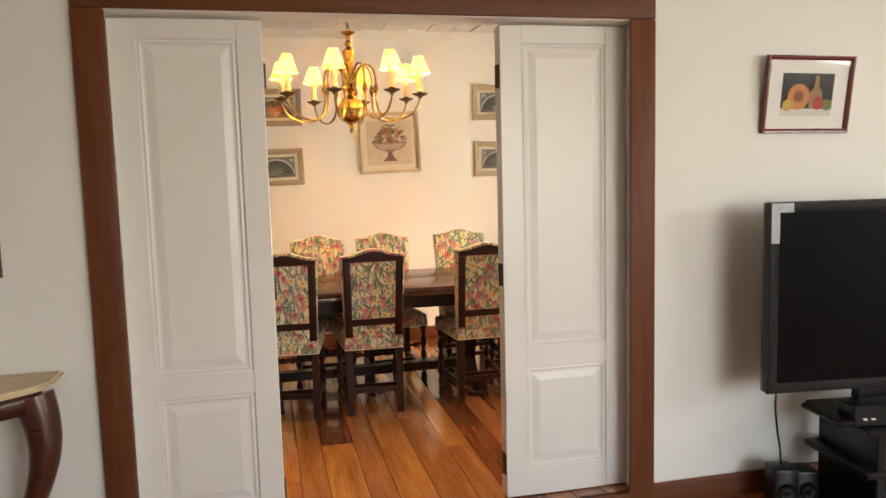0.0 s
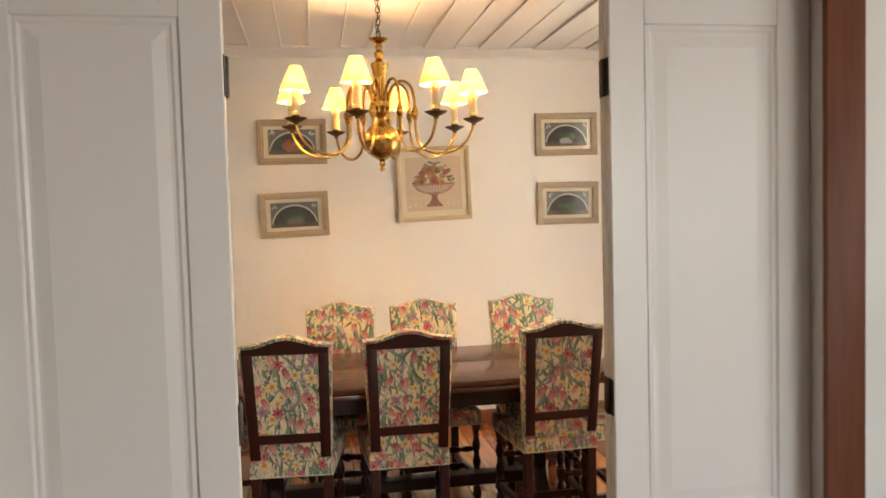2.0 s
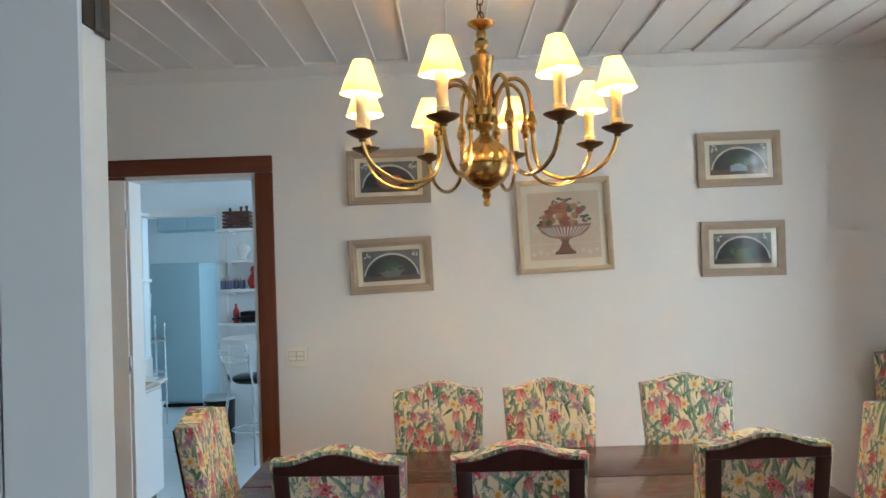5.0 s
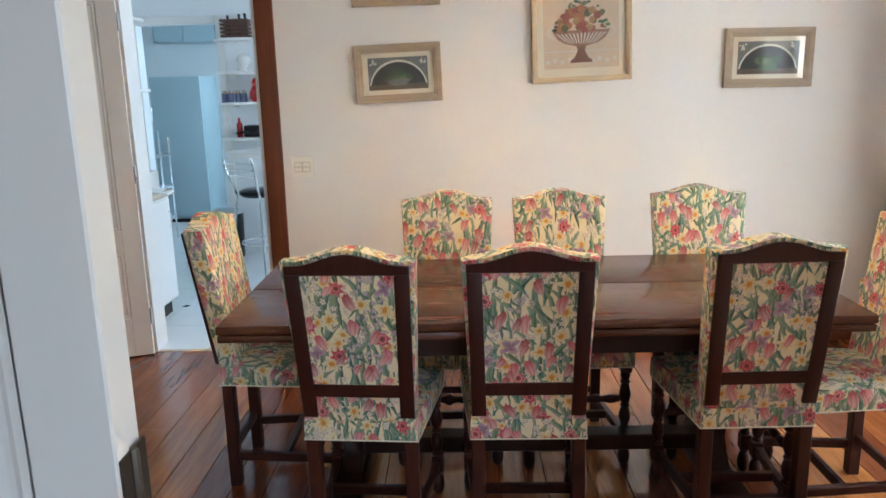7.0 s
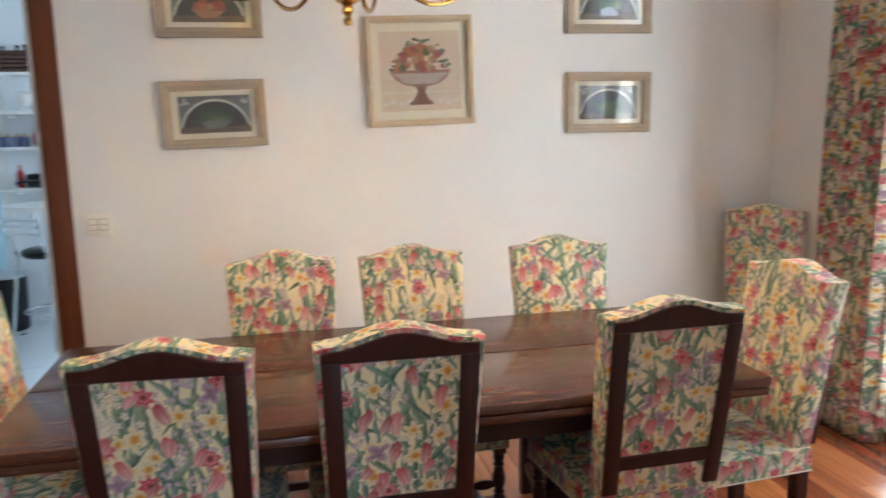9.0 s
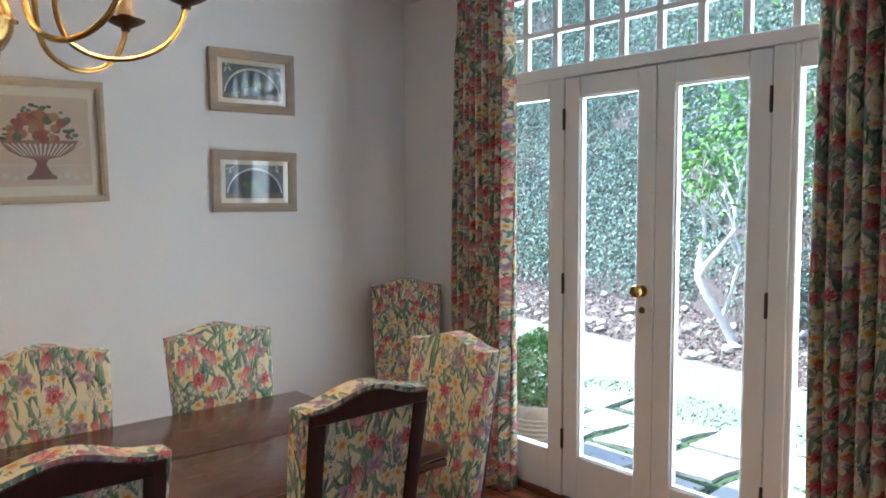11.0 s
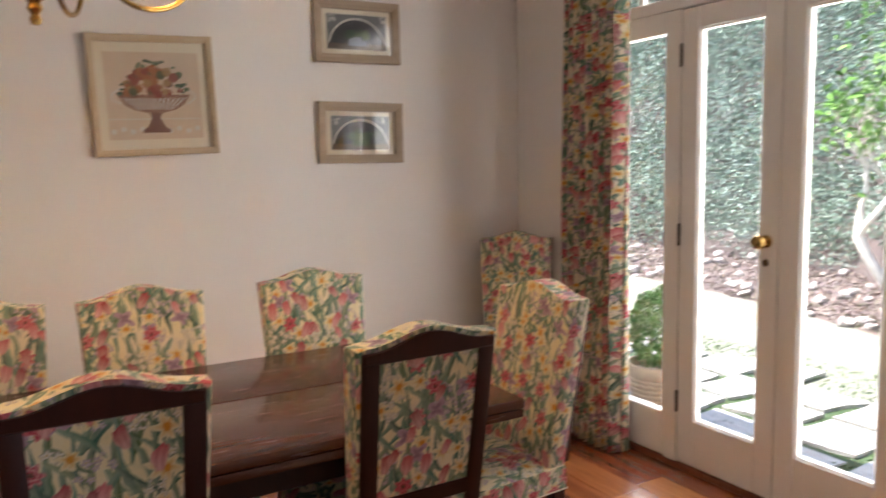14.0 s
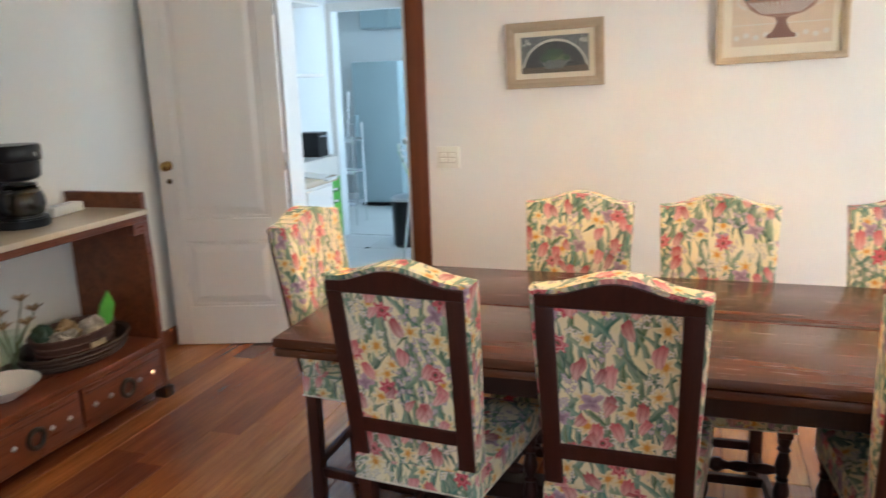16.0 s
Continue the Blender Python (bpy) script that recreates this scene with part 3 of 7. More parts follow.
    box(bm, -2.50, KIT_X1 + T, KIT_Y1, KIT_Y1 + 0.12, 0, 2.8)
    box(bm, -3.20, -2.50, KIT_Y1, KIT_Y1 + 0.12, 2.04, 2.8)
    structure("wall_kitchen_north", bm, KITCHEN_WALL, "white kitchen wall with an opening to the laundry", "wall")
    bm = B()
    box(bm, LAU_X0 - T, LAU_X0, KIT_Y1, LAU_Y1, 0, 2.8)
    structure("wall_laundry_west", bm, KITCHEN_WALL, "pale laundry side wall", "wall")
    # unseen laundry side; the opening is invented for its lamp
    bm = B()
    box(bm, LAU_X1, LAU_X1 + T, KIT_Y1 + 0.12, 3.4, 0, 2.8)
    box(bm, LAU_X1, LAU_X1 + T, 4.6, LAU_Y1, 0, 2.8)
    box(bm, LAU_X1, LAU_X1 + T, 3.4, 4.6, 0, 1.1)
    box(bm, LAU_X1, LAU_X1 + T, 3.4, 4.6, 2.3, 2.8)
    structure("wall_laundry_east", bm, KITCHEN_WALL, "pale laundry wall out of view with an added opening", "wall")
    bm = B()
    box(bm, LAU_X0 - T, LAU_X1 + T, LAU_Y1, LAU_Y1 + T, 0, 2.8)
    structure("wall_laundry_north", bm, KITCHEN_WALL, "pale blue-white laundry end wall", "wall")


def build_ceilings():
    # dining: boards with long sunk panels
    bm = B()
    half, step, c0 = 0.0975, 0.3875, -0.277
    y0, y1 = YF1 + 0.09, -0.09
    edges = []
    k = math.floor((XL - c0) / step)
    while True:
        c = c0 + step * k
        if c + half > XR - 0.02:
            break
        if c - half > XL + 0.02:
            edges.append((c - half, c + half))
        k += 1
    d, lip = 0.010, 0.012
    cuts = [XL] + [v for e in edges for v in e] + [XR]
    for a, b in zip(cuts[::2], cuts[1::2]):
        box(bm, a, b, YF1, 0, ZC, ZC + 0.05)
    for a, b in edges:
        box(bm, a, b, y1, 0, ZC, ZC + 0.05)
        box(bm, a, b, YF1, y0, ZC, ZC + 0.05)
        box(bm, a, b, y0, y1, ZC + d, ZC + 0.05)
        for u0, u1 in ((a, a + lip), (b - lip, b)):
            box(bm, u0, u1, y0, y1, ZC - 0.005, ZC + d, 0.003)
        for v0, v1 in ((y0, y0 + lip), (y1 - lip, y1)):
            box(bm, a + lip, b - lip, v0, v1, ZC - 0.005, ZC + d, 0.003)
    structure("ceiling", bm, CEILING, "white painted board ceiling with long sunk panels", "ceiling")
    bm = B()
    box(bm, LIV_X0, LIV_X1, LIV_Y0, YF0, ZC, ZC + 0.05)
    structure("ceiling_living", bm, CEILING, "plain white living room ceiling", "ceiling")
    bm = B()
    box(bm, KIT_X0, KIT_X1, T, KIT_Y1, ZC, ZC + 0.05)
    structure("ceiling_kitchen", bm, KITCHEN_WALL, "plain white kitchen ceiling", "ceiling")
    bm = B()
    box(bm, LAU_X0, LAU_X1, KIT_Y1 + 0.12, LAU_Y1, ZC, ZC + 0.05)
    structure("ceiling_laundry", bm, KITCHEN_WALL, "plain white laundry ceiling", "ceiling")
    # unseen slab over all, added so that no daylight leaks in
    bm = B()
    box(bm, LIV_X0 - 0.4, LIV_X1 + 0.4, LIV_Y0 - 0.4, YF1, 2.82, 2.95)
    box(bm, LAU_X0 - 0.4, XR + 0.18, YF1, LAU_Y1 + 0.4, 2.82, 2.95)
    structure("roof", bm, CEILING, "unseen flat slab added over the rooms to keep daylight out", "roof")
    # moulding round the dining room
    prof = [(0, 0), (0.012, 0), (0.016, 0.012), (0.022, 0.020), (0.045, 0.045), (0.055, 0.055), (0, 0.055)]
    for name, ends in (("cornice_north", ((XL, 0), (XR, 0), (0, -1))), ("cornice_east", ((XR, 0), (XR, YF1), (-1, 0))),
                       ("cornice_south", ((XR, YF1), (XL, YF1), (0, 1))), ("cornice_west", ((XL, YF1), (XL, 0), (1, 0)))):
        (ax, ay), (bx, by), (nx, ny) = ends
        bm = B()
        along = Vector((bx - ax, by - ay)).normalized()
        rows = []
        for px, py, s in ((ax, ay, 1), (bx, by, -1)):
            rows.append([bm.verts.new((px + nx * o + along.x * o * s, py + ny * o + along.y * o * s, ZC - 0.055 + z)) for o, z in prof])
        for i in range(len(prof)):
            j = (i + 1) % len(prof)
            bm.faces.new((rows[0][i], rows[0][j], rows[1][j], rows[1][i]))
        structure(name, bm, CEILING, "white painted wood cornice under the ceiling", "cornice")


def build_floors():
    bm = B()
    box(bm, XL - T, XR + 0.02, YF0, 0.0, -0.25, -0.016)
    floor = structure("floor", bm, UNDER, "polished reddish-brown hardwood plank floor", "floor")
    random.seed(5)
    x, n = XL, 0
    shared = {}
    while x < XR:
        w = random.choice((0.13, 0.145, 0.16, 0.175))
        w = min(w, XR + 0.02 - x)
        y = YF0 + (random.uniform(-1.4, 0) if n else -0.5)
        while y < 0:
            ln = random.choice((1.6, 2.1, 2.6, 3.2))
            a, b = max(y, YF0), min(y + ln, 0.0)
            if b - a > 0.05:
                bm = B()
                box(bm, 0.0012, w - 0.0012, 0.001, b - a - 0.001, -0.015, 0, 0.0014)
                part("plank", bm, PLANK, floor, smooth=False, at=pose(x, a, 0))
            y += ln
        x += w
        n += 1
    bm = B()
    box(bm, LIV_X0, LIV_X1, LIV_Y0, YF0 - 0.001, -0.25, ZL - 0.004)
    living = structure("floor_living", bm, UNDER, "polished reddish-brown hardwood floor in the living room", "floor")
    x = LIV_X0
    while x < LIV_X1:
        w = min(random.choice((0.145, 0.16, 0.175)), LIV_X1 - x)
        bm = B()
        box(bm, 0.001, w - 0.001, 0.001, YF0 - LIV_Y0 - 0.004, -0.004, 0.0, 0.001)
        part("plank", bm, PLANK, living, smooth=False, at=pose(x, LIV_Y0, ZL))
        x += w
    # kitchen tiles with small dark inlays
    bm = B()
    box(bm, KIT_X0, KIT_X1, 0.0, KIT_Y1 + 0.12, -0.2, -0.006)
    kit = structure("floor_kitchen", bm, plain("grout", (0.52, 0.54, 0.54), 0.8), "glossy white tile floor with small black inlays", "floor")
    s = 0.45
    bm = B()
    c = 0.032
    o = [(c, 0.0), (s - c, 0.0), (s, c), (s, s - c), (s - c, s), (c, s), (0.0, s - c), (0.0, c)]
    g = 0.0015
    pts = [(min(max(px, g), s - g), min(max(py, g), s - g)) for px, py in o]
    lo = [bm.verts.new((px, py, -0.006)) for px, py in pts]
    hi = [bm.verts.new((px, py, 0.0)) for px, py in pts]
    bm.faces.new(hi)
    for i in range(8):
        bm.faces.new((lo[i], lo[(i + 1) % 8], hi[(i + 1) % 8], hi[i]))
    tile_me = mesh_of("tile", bm, TILE, False)
    bm = B()
    d = c - 0.003
    lo = [bm.verts.new(v) for v in ((d, 0, -0.006), (0, d, -0.006), (-d, 0, -0.006), (0, -d, -0.006))]
    hi = [bm.verts.new((v.co.x, v.co.y, 0.0)) for v in lo]
    bm.faces.new(hi)
    for i in range(4):
        bm.faces.new((lo[i], lo[(i + 1) % 4], hi[(i + 1) % 4], hi[i]))
    inlay_me = mesh_of("inlay_tile", bm, TILE_BLACK, False)
    for i in range(-1, 9):
        for j in range(0, 7):
            px, py = KIT_X0 + 0.02 + i * s, 0.03 + j * s
            if px + s > KIT_X1 or px < KIT_X0 or py + s > KIT_Y1 + 0.12:
                continue
            ob = new("tile", tile_me)
            ob.parent, ob.matrix_basis = kit, pose(px, py, 0)
            if i > -1 and j > 0:
                ob = new("inlay_tile", inlay_me)
                ob.parent, ob.matrix_basis = kit, pose(px, py, 0)
    bm = B()
    box(bm, LAU_X0, LAU_X1, KIT_Y1 + 0.12, LAU_Y1, -0.2, -0.001)
    structure("floor_laundry", bm, TILE, "pale glossy laundry floor", "floor")


def build_trims():
    # living side of the folding door
    y0, y1 = YF0 - 0.022, YF0 + 0.0
    for name, b, mat in (("trim_1", (-1.46, -1.345, 1), TRIM), ("trim_2", (0.745, 0.862, 1), TRIM)):
        bm = B()
        box(bm, b[0], b[1], y0, y1, ZL, 2.105, 0.006, 2)
        structure(name, bm, mat, "reddish-brown wooden door casing upright", "door casing", True)
    bm = B()
    box(bm, -1.46, 0.862, y0, y1, 2.107, 2.225, 0.006, 2)
    structure("trim_3", bm, TRIM_H, "reddish-brown wooden casing over the folding door", "door casing", True)
    # white lining of that opening
    for name, b in (("trim_4", (LX0, LX0 + 0.022, ZL, LZ - 0.024)), ("trim_5", (LX1 - 0.022, LX1, ZL, LZ - 0.024)), ("trim_6", (LX0, LX1, LZ - 0.022, LZ))):
        bm = B()
        box(bm, b[0], b[1], YF0 + 0.002, YF1 - 0.002, b[2], b[3], 0.003)
        structure(name, bm, WHITE_GLOSS, "white enamelled lining of the wide doorway", "door lining", True)
    # kitchen doorway casing
    for name, b, mat in (("trim_7", (-1.455, -1.357, 0.0, 2.078), TRIM), ("trim_8", (-2.272, -2.18, 0.0, 2.078), TRIM), ("trim_9", (-2.272, -1.357, 2.08, 2.172), TRIM_H)):
        bm = B()
        box(bm, b[0], b[1], -0.022, 0.0, b[2], b[3], 0.005, 2)
        structure(name, bm, mat, "dark reddish-brown casing of the kitchen doorway", "door casing", True)
    for name, b in (("trim_10", (KX0, KX0 + 0.018, 0.0, KZ - 0.02)), ("trim_11", (KX1 - 0.018, KX1, 0.0, KZ - 0.02)), ("trim_12", (KX0, KX1, KZ - 0.018, KZ))):
        bm = B()
        box(bm, b[0], b[1], 0.001, T + 0.01, b[2], b[3], 0.002)
        structure(name, bm, WHITE_GLOSS, "white enamelled lining of the kitchen doorway", "door lining", True)
    # laundry opening casing
    for name, b in (("trim_13", (-2.50, -2.43, 0.0, 2.11)), ("trim_14", (-3.27, -3.20, 0.0, 2.11)), ("trim_15", (-3.198, -2.502, 2.04, 2.11))):
        bm = B()
        box(bm, b[0], b[1], KIT_Y1 - 0.015, KIT_Y1, b[2], b[3], 0.003)
        structure(name, bm, WHITE_GLOSS, "white casing of the laundry opening", "door casing", True)
    # wood over the garden door
    bm = B()
    box(bm, XR - 0.012, XR + 0.10, GY0 - 0.06, GY1 + 0.06, 2.482, 2.558, 0.004)
    structure("trim_16", bm, SIDE_WOOD, "dark reddish wooden lintel over the garden door", "lintel", True)
    # skirting
    runs = [("baseboard_1", (-1.355, XR - 0.02, -0.018, 0.0, 0.0, 0.10), TRIM_H), ("baseboard_2", (XL + 0.018, -2.274, -0.018, 0.0, 0.0, 0.10), TRIM_H),
            ("baseboard_3", (XL, XL + 0.018, YF1, 0.0, 0.0, 0.10), TRIM_Y), ("baseboard_4", (XR - 0.018, XR, GY1 + 0.01, -0.0, 0.0, 0.10), TRIM_Y),
            ("baseboard_5", (XR - 0.018, XR, YF1, GY0 - 0.01, 0.0, 0.10), TRIM_Y), ("baseboard_6", (0.864, LIV_X1, YF0 - 0.018, YF0, ZL, 0.03), TRIM_H),
            ("baseboard_7", (LIV_X0, -1.462, YF0 - 0.018, YF0, ZL, 0.03), TRIM_H)]
    for name, b, mat in runs:
        bm = B()
        box(bm, *b, 0.004, 2)
        structure(name, bm, mat, "reddish-brown wooden skirting board", "skirting board", True)
    bm = B()
    box(bm, LX0 + 0.023, LX1 - 0.023, YF0 - 0.02, YF0 + 0.02, ZL + 0.001, 0.0, 0.004)
    structure("door_sill", bm, TRIM_H, "reddish-brown wooden step under the folding door", "door sill", True)
    bm = B()
    box(bm, KX0 + 0.02, KX1 - 0.02, 0.0005, 0.028, -0.01, 0.004, 0.002)
    structure("kitchen_sill", bm, MARBLE, "pale stone sill under the kitchen doorway", "door sill", True)


build_walls()
build_ceilings()
build_trims()

# ---- doors ----


def raised_panel(bm, x0, x1, z0, z1, y, sign, depth=0.0075):
    """A fielded panel with stepped moulding, on the face at y that looks towards sign."""
    steps = [(0.0, 0.0), (0.004, -depth * 0.7), (0.014, -depth * 0.5), (0.022, -depth), (0.030, -depth), (0.062, -depth * 0.15), (0.066, -depth * 0.15)]
    rings = []
    for inset, d in steps:
        yy = y + sign * d
        rings.append([bm.verts.new(v) for v in ((x0 + inset, yy, z0 + inset), (x1 - inset, yy, z0 + inset), (x1 - inset, yy, z1 - inset), (x0 + inset, yy, z1 - inset))])
    for a, b in zip(rings, rings[1:]):
        for i in range(4):
            bm.faces.new((a[i], a[(i + 1) % 4], b[(i + 1) % 4], b[i]))
    bm.faces.new(rings[-1])


def door_leaf(parent, w, h, t, panels, mat, name="leaf"):
    """A framed leaf from x 0 to w, y 0 (front) to t, with fielded panels on both faces."""
    bm = B()
    zs = [0.0] + [z for p in panels for z in p[2:]] + [h]
    px0, px1 = panels[0][0], panels[0][1]
    box(bm, 0, px0, 0, t, 0, h, 0.003)
    box(bm, px1, w, 0, t, 0, h, 0.003)
    for a, b in zip(zs[::2], zs[1::2]):
        box(bm, px0, px1, 0, t, a, b)
    for x0, x1, z0, z1 in panels:
        raised_panel(bm, x0, x1, z0, z1, 0.0, -1)
        raised_panel(bm, x0, x1, z0, z1, t, 1)
    return part(name, bm, mat, parent, smooth=False)


def hinge(parent, x, y, z, h=0.09, w=0.028, mat=None):
    bm = B()
    box(bm, x - w, x + w, y - 0.0015, y + 0.0015, z, z + h, 0.0008)
    turned(bm, [(0.006, -0.004), (0.007, 0), (0.007, h), (0.006, h + 0.004)], 8, (x, y - 0.004, z))
    return part("hinge", bm, mat or IRON, parent, "dark iron hinge")


def folding_leaf(m, w, flip, label):
    """Two leaves of the folding door, the inner one folded flat behind the outer."""
    ob = thing("folding_door", m, label, "door", "folding door leaves")
    h = 2.092 - 0.006
    panels = [(0.10, w - 0.10, 0.125, 0.592), (0.10, w - 0.10, 0.685, 2.012)]
    outer = door_leaf(ob, w, h, 0.035, panels, WHITE_GLOSS, "outer_leaf")
    inner = door_leaf(ob, w - 0.004, h, 0.035, panels, WHITE_GLOSS, "inner_leaf")
    inner.matrix_basis = pose(0.0, 0.0365, 0)
    inner["label"] = "inner leaf folded back behind the outer one"
    ex = w if flip > 0 else 0.0
    for z in (0.10, 0.965, 1.825):
        bm = B()
        box(bm, ex - 0.001, ex + 0.0025, 0.004, 0.032, z, z + 0.10, 0.0008)
        box(bm, ex - 0.001, ex + 0.0025, 0.043, 0.071, z, z + 0.10, 0.0008)
        turned(bm, [(0.005, 0), (0.0065, 0.004), (0.0065, 0.096), (0.005, 0.10)], 8, (ex + 0.003 * flip, 0.0375, z))
        part("hinge", bm, IRON, ob, "dark brass hinge on the door edge")
    return ob


def build_folding_door():
    folding_leaf(pose(-1.36, -3.352, 0.006), 0.572, 1, "white enamelled folding door leaf with fielded panels, folded open")
    folding_leaf(pose(0.192, -3.352, 0.006), 0.583, -1, "white enamelled folding door leaf with fielded panels, folded open")


def knob(parent, x, y, z, axis, r=0.026):
    """A round brass door knob on a rose; axis: the way it stands off."""
    bm = B()
    turned(bm, [(0.026, 0), (0.026, 0.004), (0.010, 0.010), (0.010, 0.030), (r * 0.8, 0.036), (r, 0.048), (r * 0.85, 0.060), (r * 0.4, 0.066), (0.0001, 0.067)], 16)
    turn = Vector((0, 0, 1)).rotation_difference(Vector(axis)).to_matrix().to_4x4()
    part("knob", bm, BRASS, parent, "round polished brass knob", at=Matrix.Translation((x, y, z)) @ turn)
    bm = B()
    turned(bm, [(0.015, 0), (0.015, 0.003), (0.010, 0.005), (0.0001, 0.006)], 12)
    part("lock_plate", bm, BRASS_DARK, parent, "small brass keyhole plate", at=Matrix.Translation((x, y, z - 0.085)) @ turn)


def build_kitchen_door():
    m = pose(-2.172, -0.028, 0.008, 0, 0, 180 + 17)
    ob = thing("kitchen_door", m, "cream enamelled panel door with brass knob, swung wide open", "door")
    w, h = 0.69, 2.045
    door_leaf(ob, w, h, 0.035, [(0.10, w - 0.10, 0.22, 0.60), (0.10, w - 0.10, 0.72, 1.93)], DOOR_WARM)
    knob(ob, w - 0.055, 0.035, 1.02, (0, 1, 0))
    for z in (0.18, 0.98, 1.78):
        bm = B()
        turned(bm, [(0.006, 0), (0.007, 0.004), (0.007, 0.092), (0.006, 0.096)], 8, (-0.004, 0.032, z))
        box(bm, -0.003, 0.0, 0.006, 0.030, z, z + 0.096, 0.0006)
        part("hinge", bm, STEEL, ob, "steel hinge on the door edge")


def ring_frame(bm, y0, y1, z0, z1, s, x0, x1, bottom=None, bev=0.004):
    """Four bars round an opening in the y-z plane."""
    b = s if bottom is None else bottom
    box(bm, x0, x1, y0, y0 + s, z0, z1, bev)
    box(bm, x0, x1, y1 - s, y1, z0, z1, bev)
    box(bm, x0, x1, y0 + s, y1 - s, z1 - s, z1, bev)
    box(bm, x0, x1, y0 + s, y1 - s, z0, z0 + b, bev)


def pane(parent, y0, y1, z0, z1, x):
    bm = B()
    box(bm, x - 0.002, x + 0.002, y0, y1, z0, z1)
    ob = part("pane", bm, PANE, parent, "clear window glass", smooth=False)
    ob.visible_shadow = False


def build_garden_door():
    door = tagged(new("door_1"), "white enamelled glazed garden door with sidelights and small-paned transom, shut", "door", kind="structure")
    x0, x1 = XR + 0.035, XR + 0.085
    cy = -1.68
    # outer frame, posts and bars
    bm = B()
    box(bm, x0 - 0.01, x1 + 0.02, GY0, GY0 + 0.05, 0, 2.48, 0.004)
    box(bm, x0 - 0.01, x1 + 0.02, GY1 - 0.05, GY1, 0, 2.48, 0.004)
    part("jamb", bm, WHITE_GLOSS, door)
    for y in (cy + 0.50, cy - 0.58):
        bm = B()
        box(bm, x0 - 0.008, x1 + 0.01, y + 0.002, y + 0.078, 0, 2.045, 0.004)
        part("post", bm, WHITE_GLOSS, door)
    bm = B()
    box(bm, x0 - 0.008, x1 + 0.01, GY0 + 0.05, GY1 - 0.05, 2.047, 2.105, 0.005)
    part("rail", bm, WHITE_GLOSS, door)
    bm = B()
    box(bm, x0 - 0.008, x1 + 0.01, GY0 + 0.05, GY1 - 0.05, 2.455, 2.48, 0.003)
    part("rail", bm, WHITE_GLOSS, door)
    bm = B()
    box(bm, x0 - 0.02, x1 + 0.02, GY0 + 0.05, GY1 - 0.05, 0.0, 0.022, 0.003)
    part("sill", bm, TRIM_Y, door, "reddish-brown wooden sill")
    for b in ((cy - 0.505, cy + 0.505, 2.028, 2.050), (cy - 0.508, cy - 0.488, 0.022, 2.027), (cy + 0.488, cy + 0.508, 0.022, 2.027)):
        bm = B()
        box(bm, x1 - 0.007, x1 + 0.008, *b, 0.002)
        part("door_stop", bm, WHITE_GLOSS, door)
    # transom, two rows of small panes
    pitch, n = 0.1915, 10
    ys = cy - pitch * n / 2
    bm = B()
    box(bm, x0 + 0.010, x1 - 0.010, ys, ys + pitch * n, 2.266, 2.292, 0.003)
    part("glazing_bar", bm, WHITE_GLOSS, door)
    for i in range(n + 1):
        y = ys + pitch * i
        bm = B()
        box(bm, x0 + 0.011, x1 - 0.011, y - 0.017, y + 0.017, 2.105, 2.455, 0.003)
        part("glazing_bar", bm, WHITE_GLOSS, door)
    for i in range(n):
        y = ys + pitch * i
        for z0, z1 in ((2.105, 2.266), (2.292, 2.455)):
            pane(door, y + 0.017, y + pitch - 0.017, z0, z1, (x0 + x1) / 2)
    # sidelights
    for ya, yb in ((GY0 + 0.05, cy - 0.578), (cy + 0.578, GY1 - 0.05)):
        bm = B()
        ring_frame(bm, ya, yb, 0.022, 2.047, 0.022, x0, x1, 0.21)
        box(bm, x0, x1, ya + 0.022, yb - 0.022, 1.955, 2.03, 0.003)
        part("sidelight_frame", bm, WHITE_GLOSS, door)
        pane(door, ya + 0.02, yb - 0.02, 0.232, 1.955, (x0 + x1) / 2)
    # two leaves
    for ya, yb in ((cy - 0.4985, cy - 0.001), (cy + 0.001, cy + 0.4985)):
        bm = B()
        ring_frame(bm, ya, yb, 0.026, 2.041, 0.090, x0 - 0.004, x1 - 0.008, 0.212)
        leaf = part("leaf", bm, WHITE_GLOSS, door, "white glazed door leaf")
        bm = B()
        ring_frame(bm, ya + 0.086, yb - 0.086, 0.232, 1.956, 0.012, x0 + 0.004, x1 - 0.014, None, 0.003)
        part("glazing_bead", bm, WHITE_GLOSS, leaf)
        pane(leaf, ya + 0.09, yb - 0.09, 0.236, 1.952, (x0 + x1) / 2 - 0.006)
        hy = ya if ya < cy - 0.2 else yb
        for z in (0.26, 1.02, 1.80):
            bm = B()
            turned(bm, [(0.005, 0), (0.007, 0.006), (0.007, 0.094), (0.005, 0.10)], 8, (x0 - 0.010, hy, z))
            part("hinge", bm, IRON, leaf, "dark iron hinge")
    bm = B()
    box(bm, x0 - 0.012, x0 - 0.0045, cy - 0.004, cy + 0.022, 0.03, 2.04, 0.003)
    part("cover_strip", bm, WHITE_GLOSS, door)
    knob(door, x0 - 0.005, cy + 0.055, 1.075, (-1, 0, 0), 0.030)


build_folding_door()
build_kitchen_door()
build_garden_door()

# ---- dining chairs ----
CW = 0.372   # width of the back


def crest(w, z_side, rise, n=16):
    """Upper edge of a chair back: level shoulders and a flat arch."""
    pts = []
    for i in range(n + 1):
        u = -1 + 2 * i / n
        s = 0.0 if abs(u) > 0.86 else 0.5 + 0.5 * math.cos(math.pi * u / 0.86)
        pts.append((u * w / 2, z_side + rise * s))
    return pts


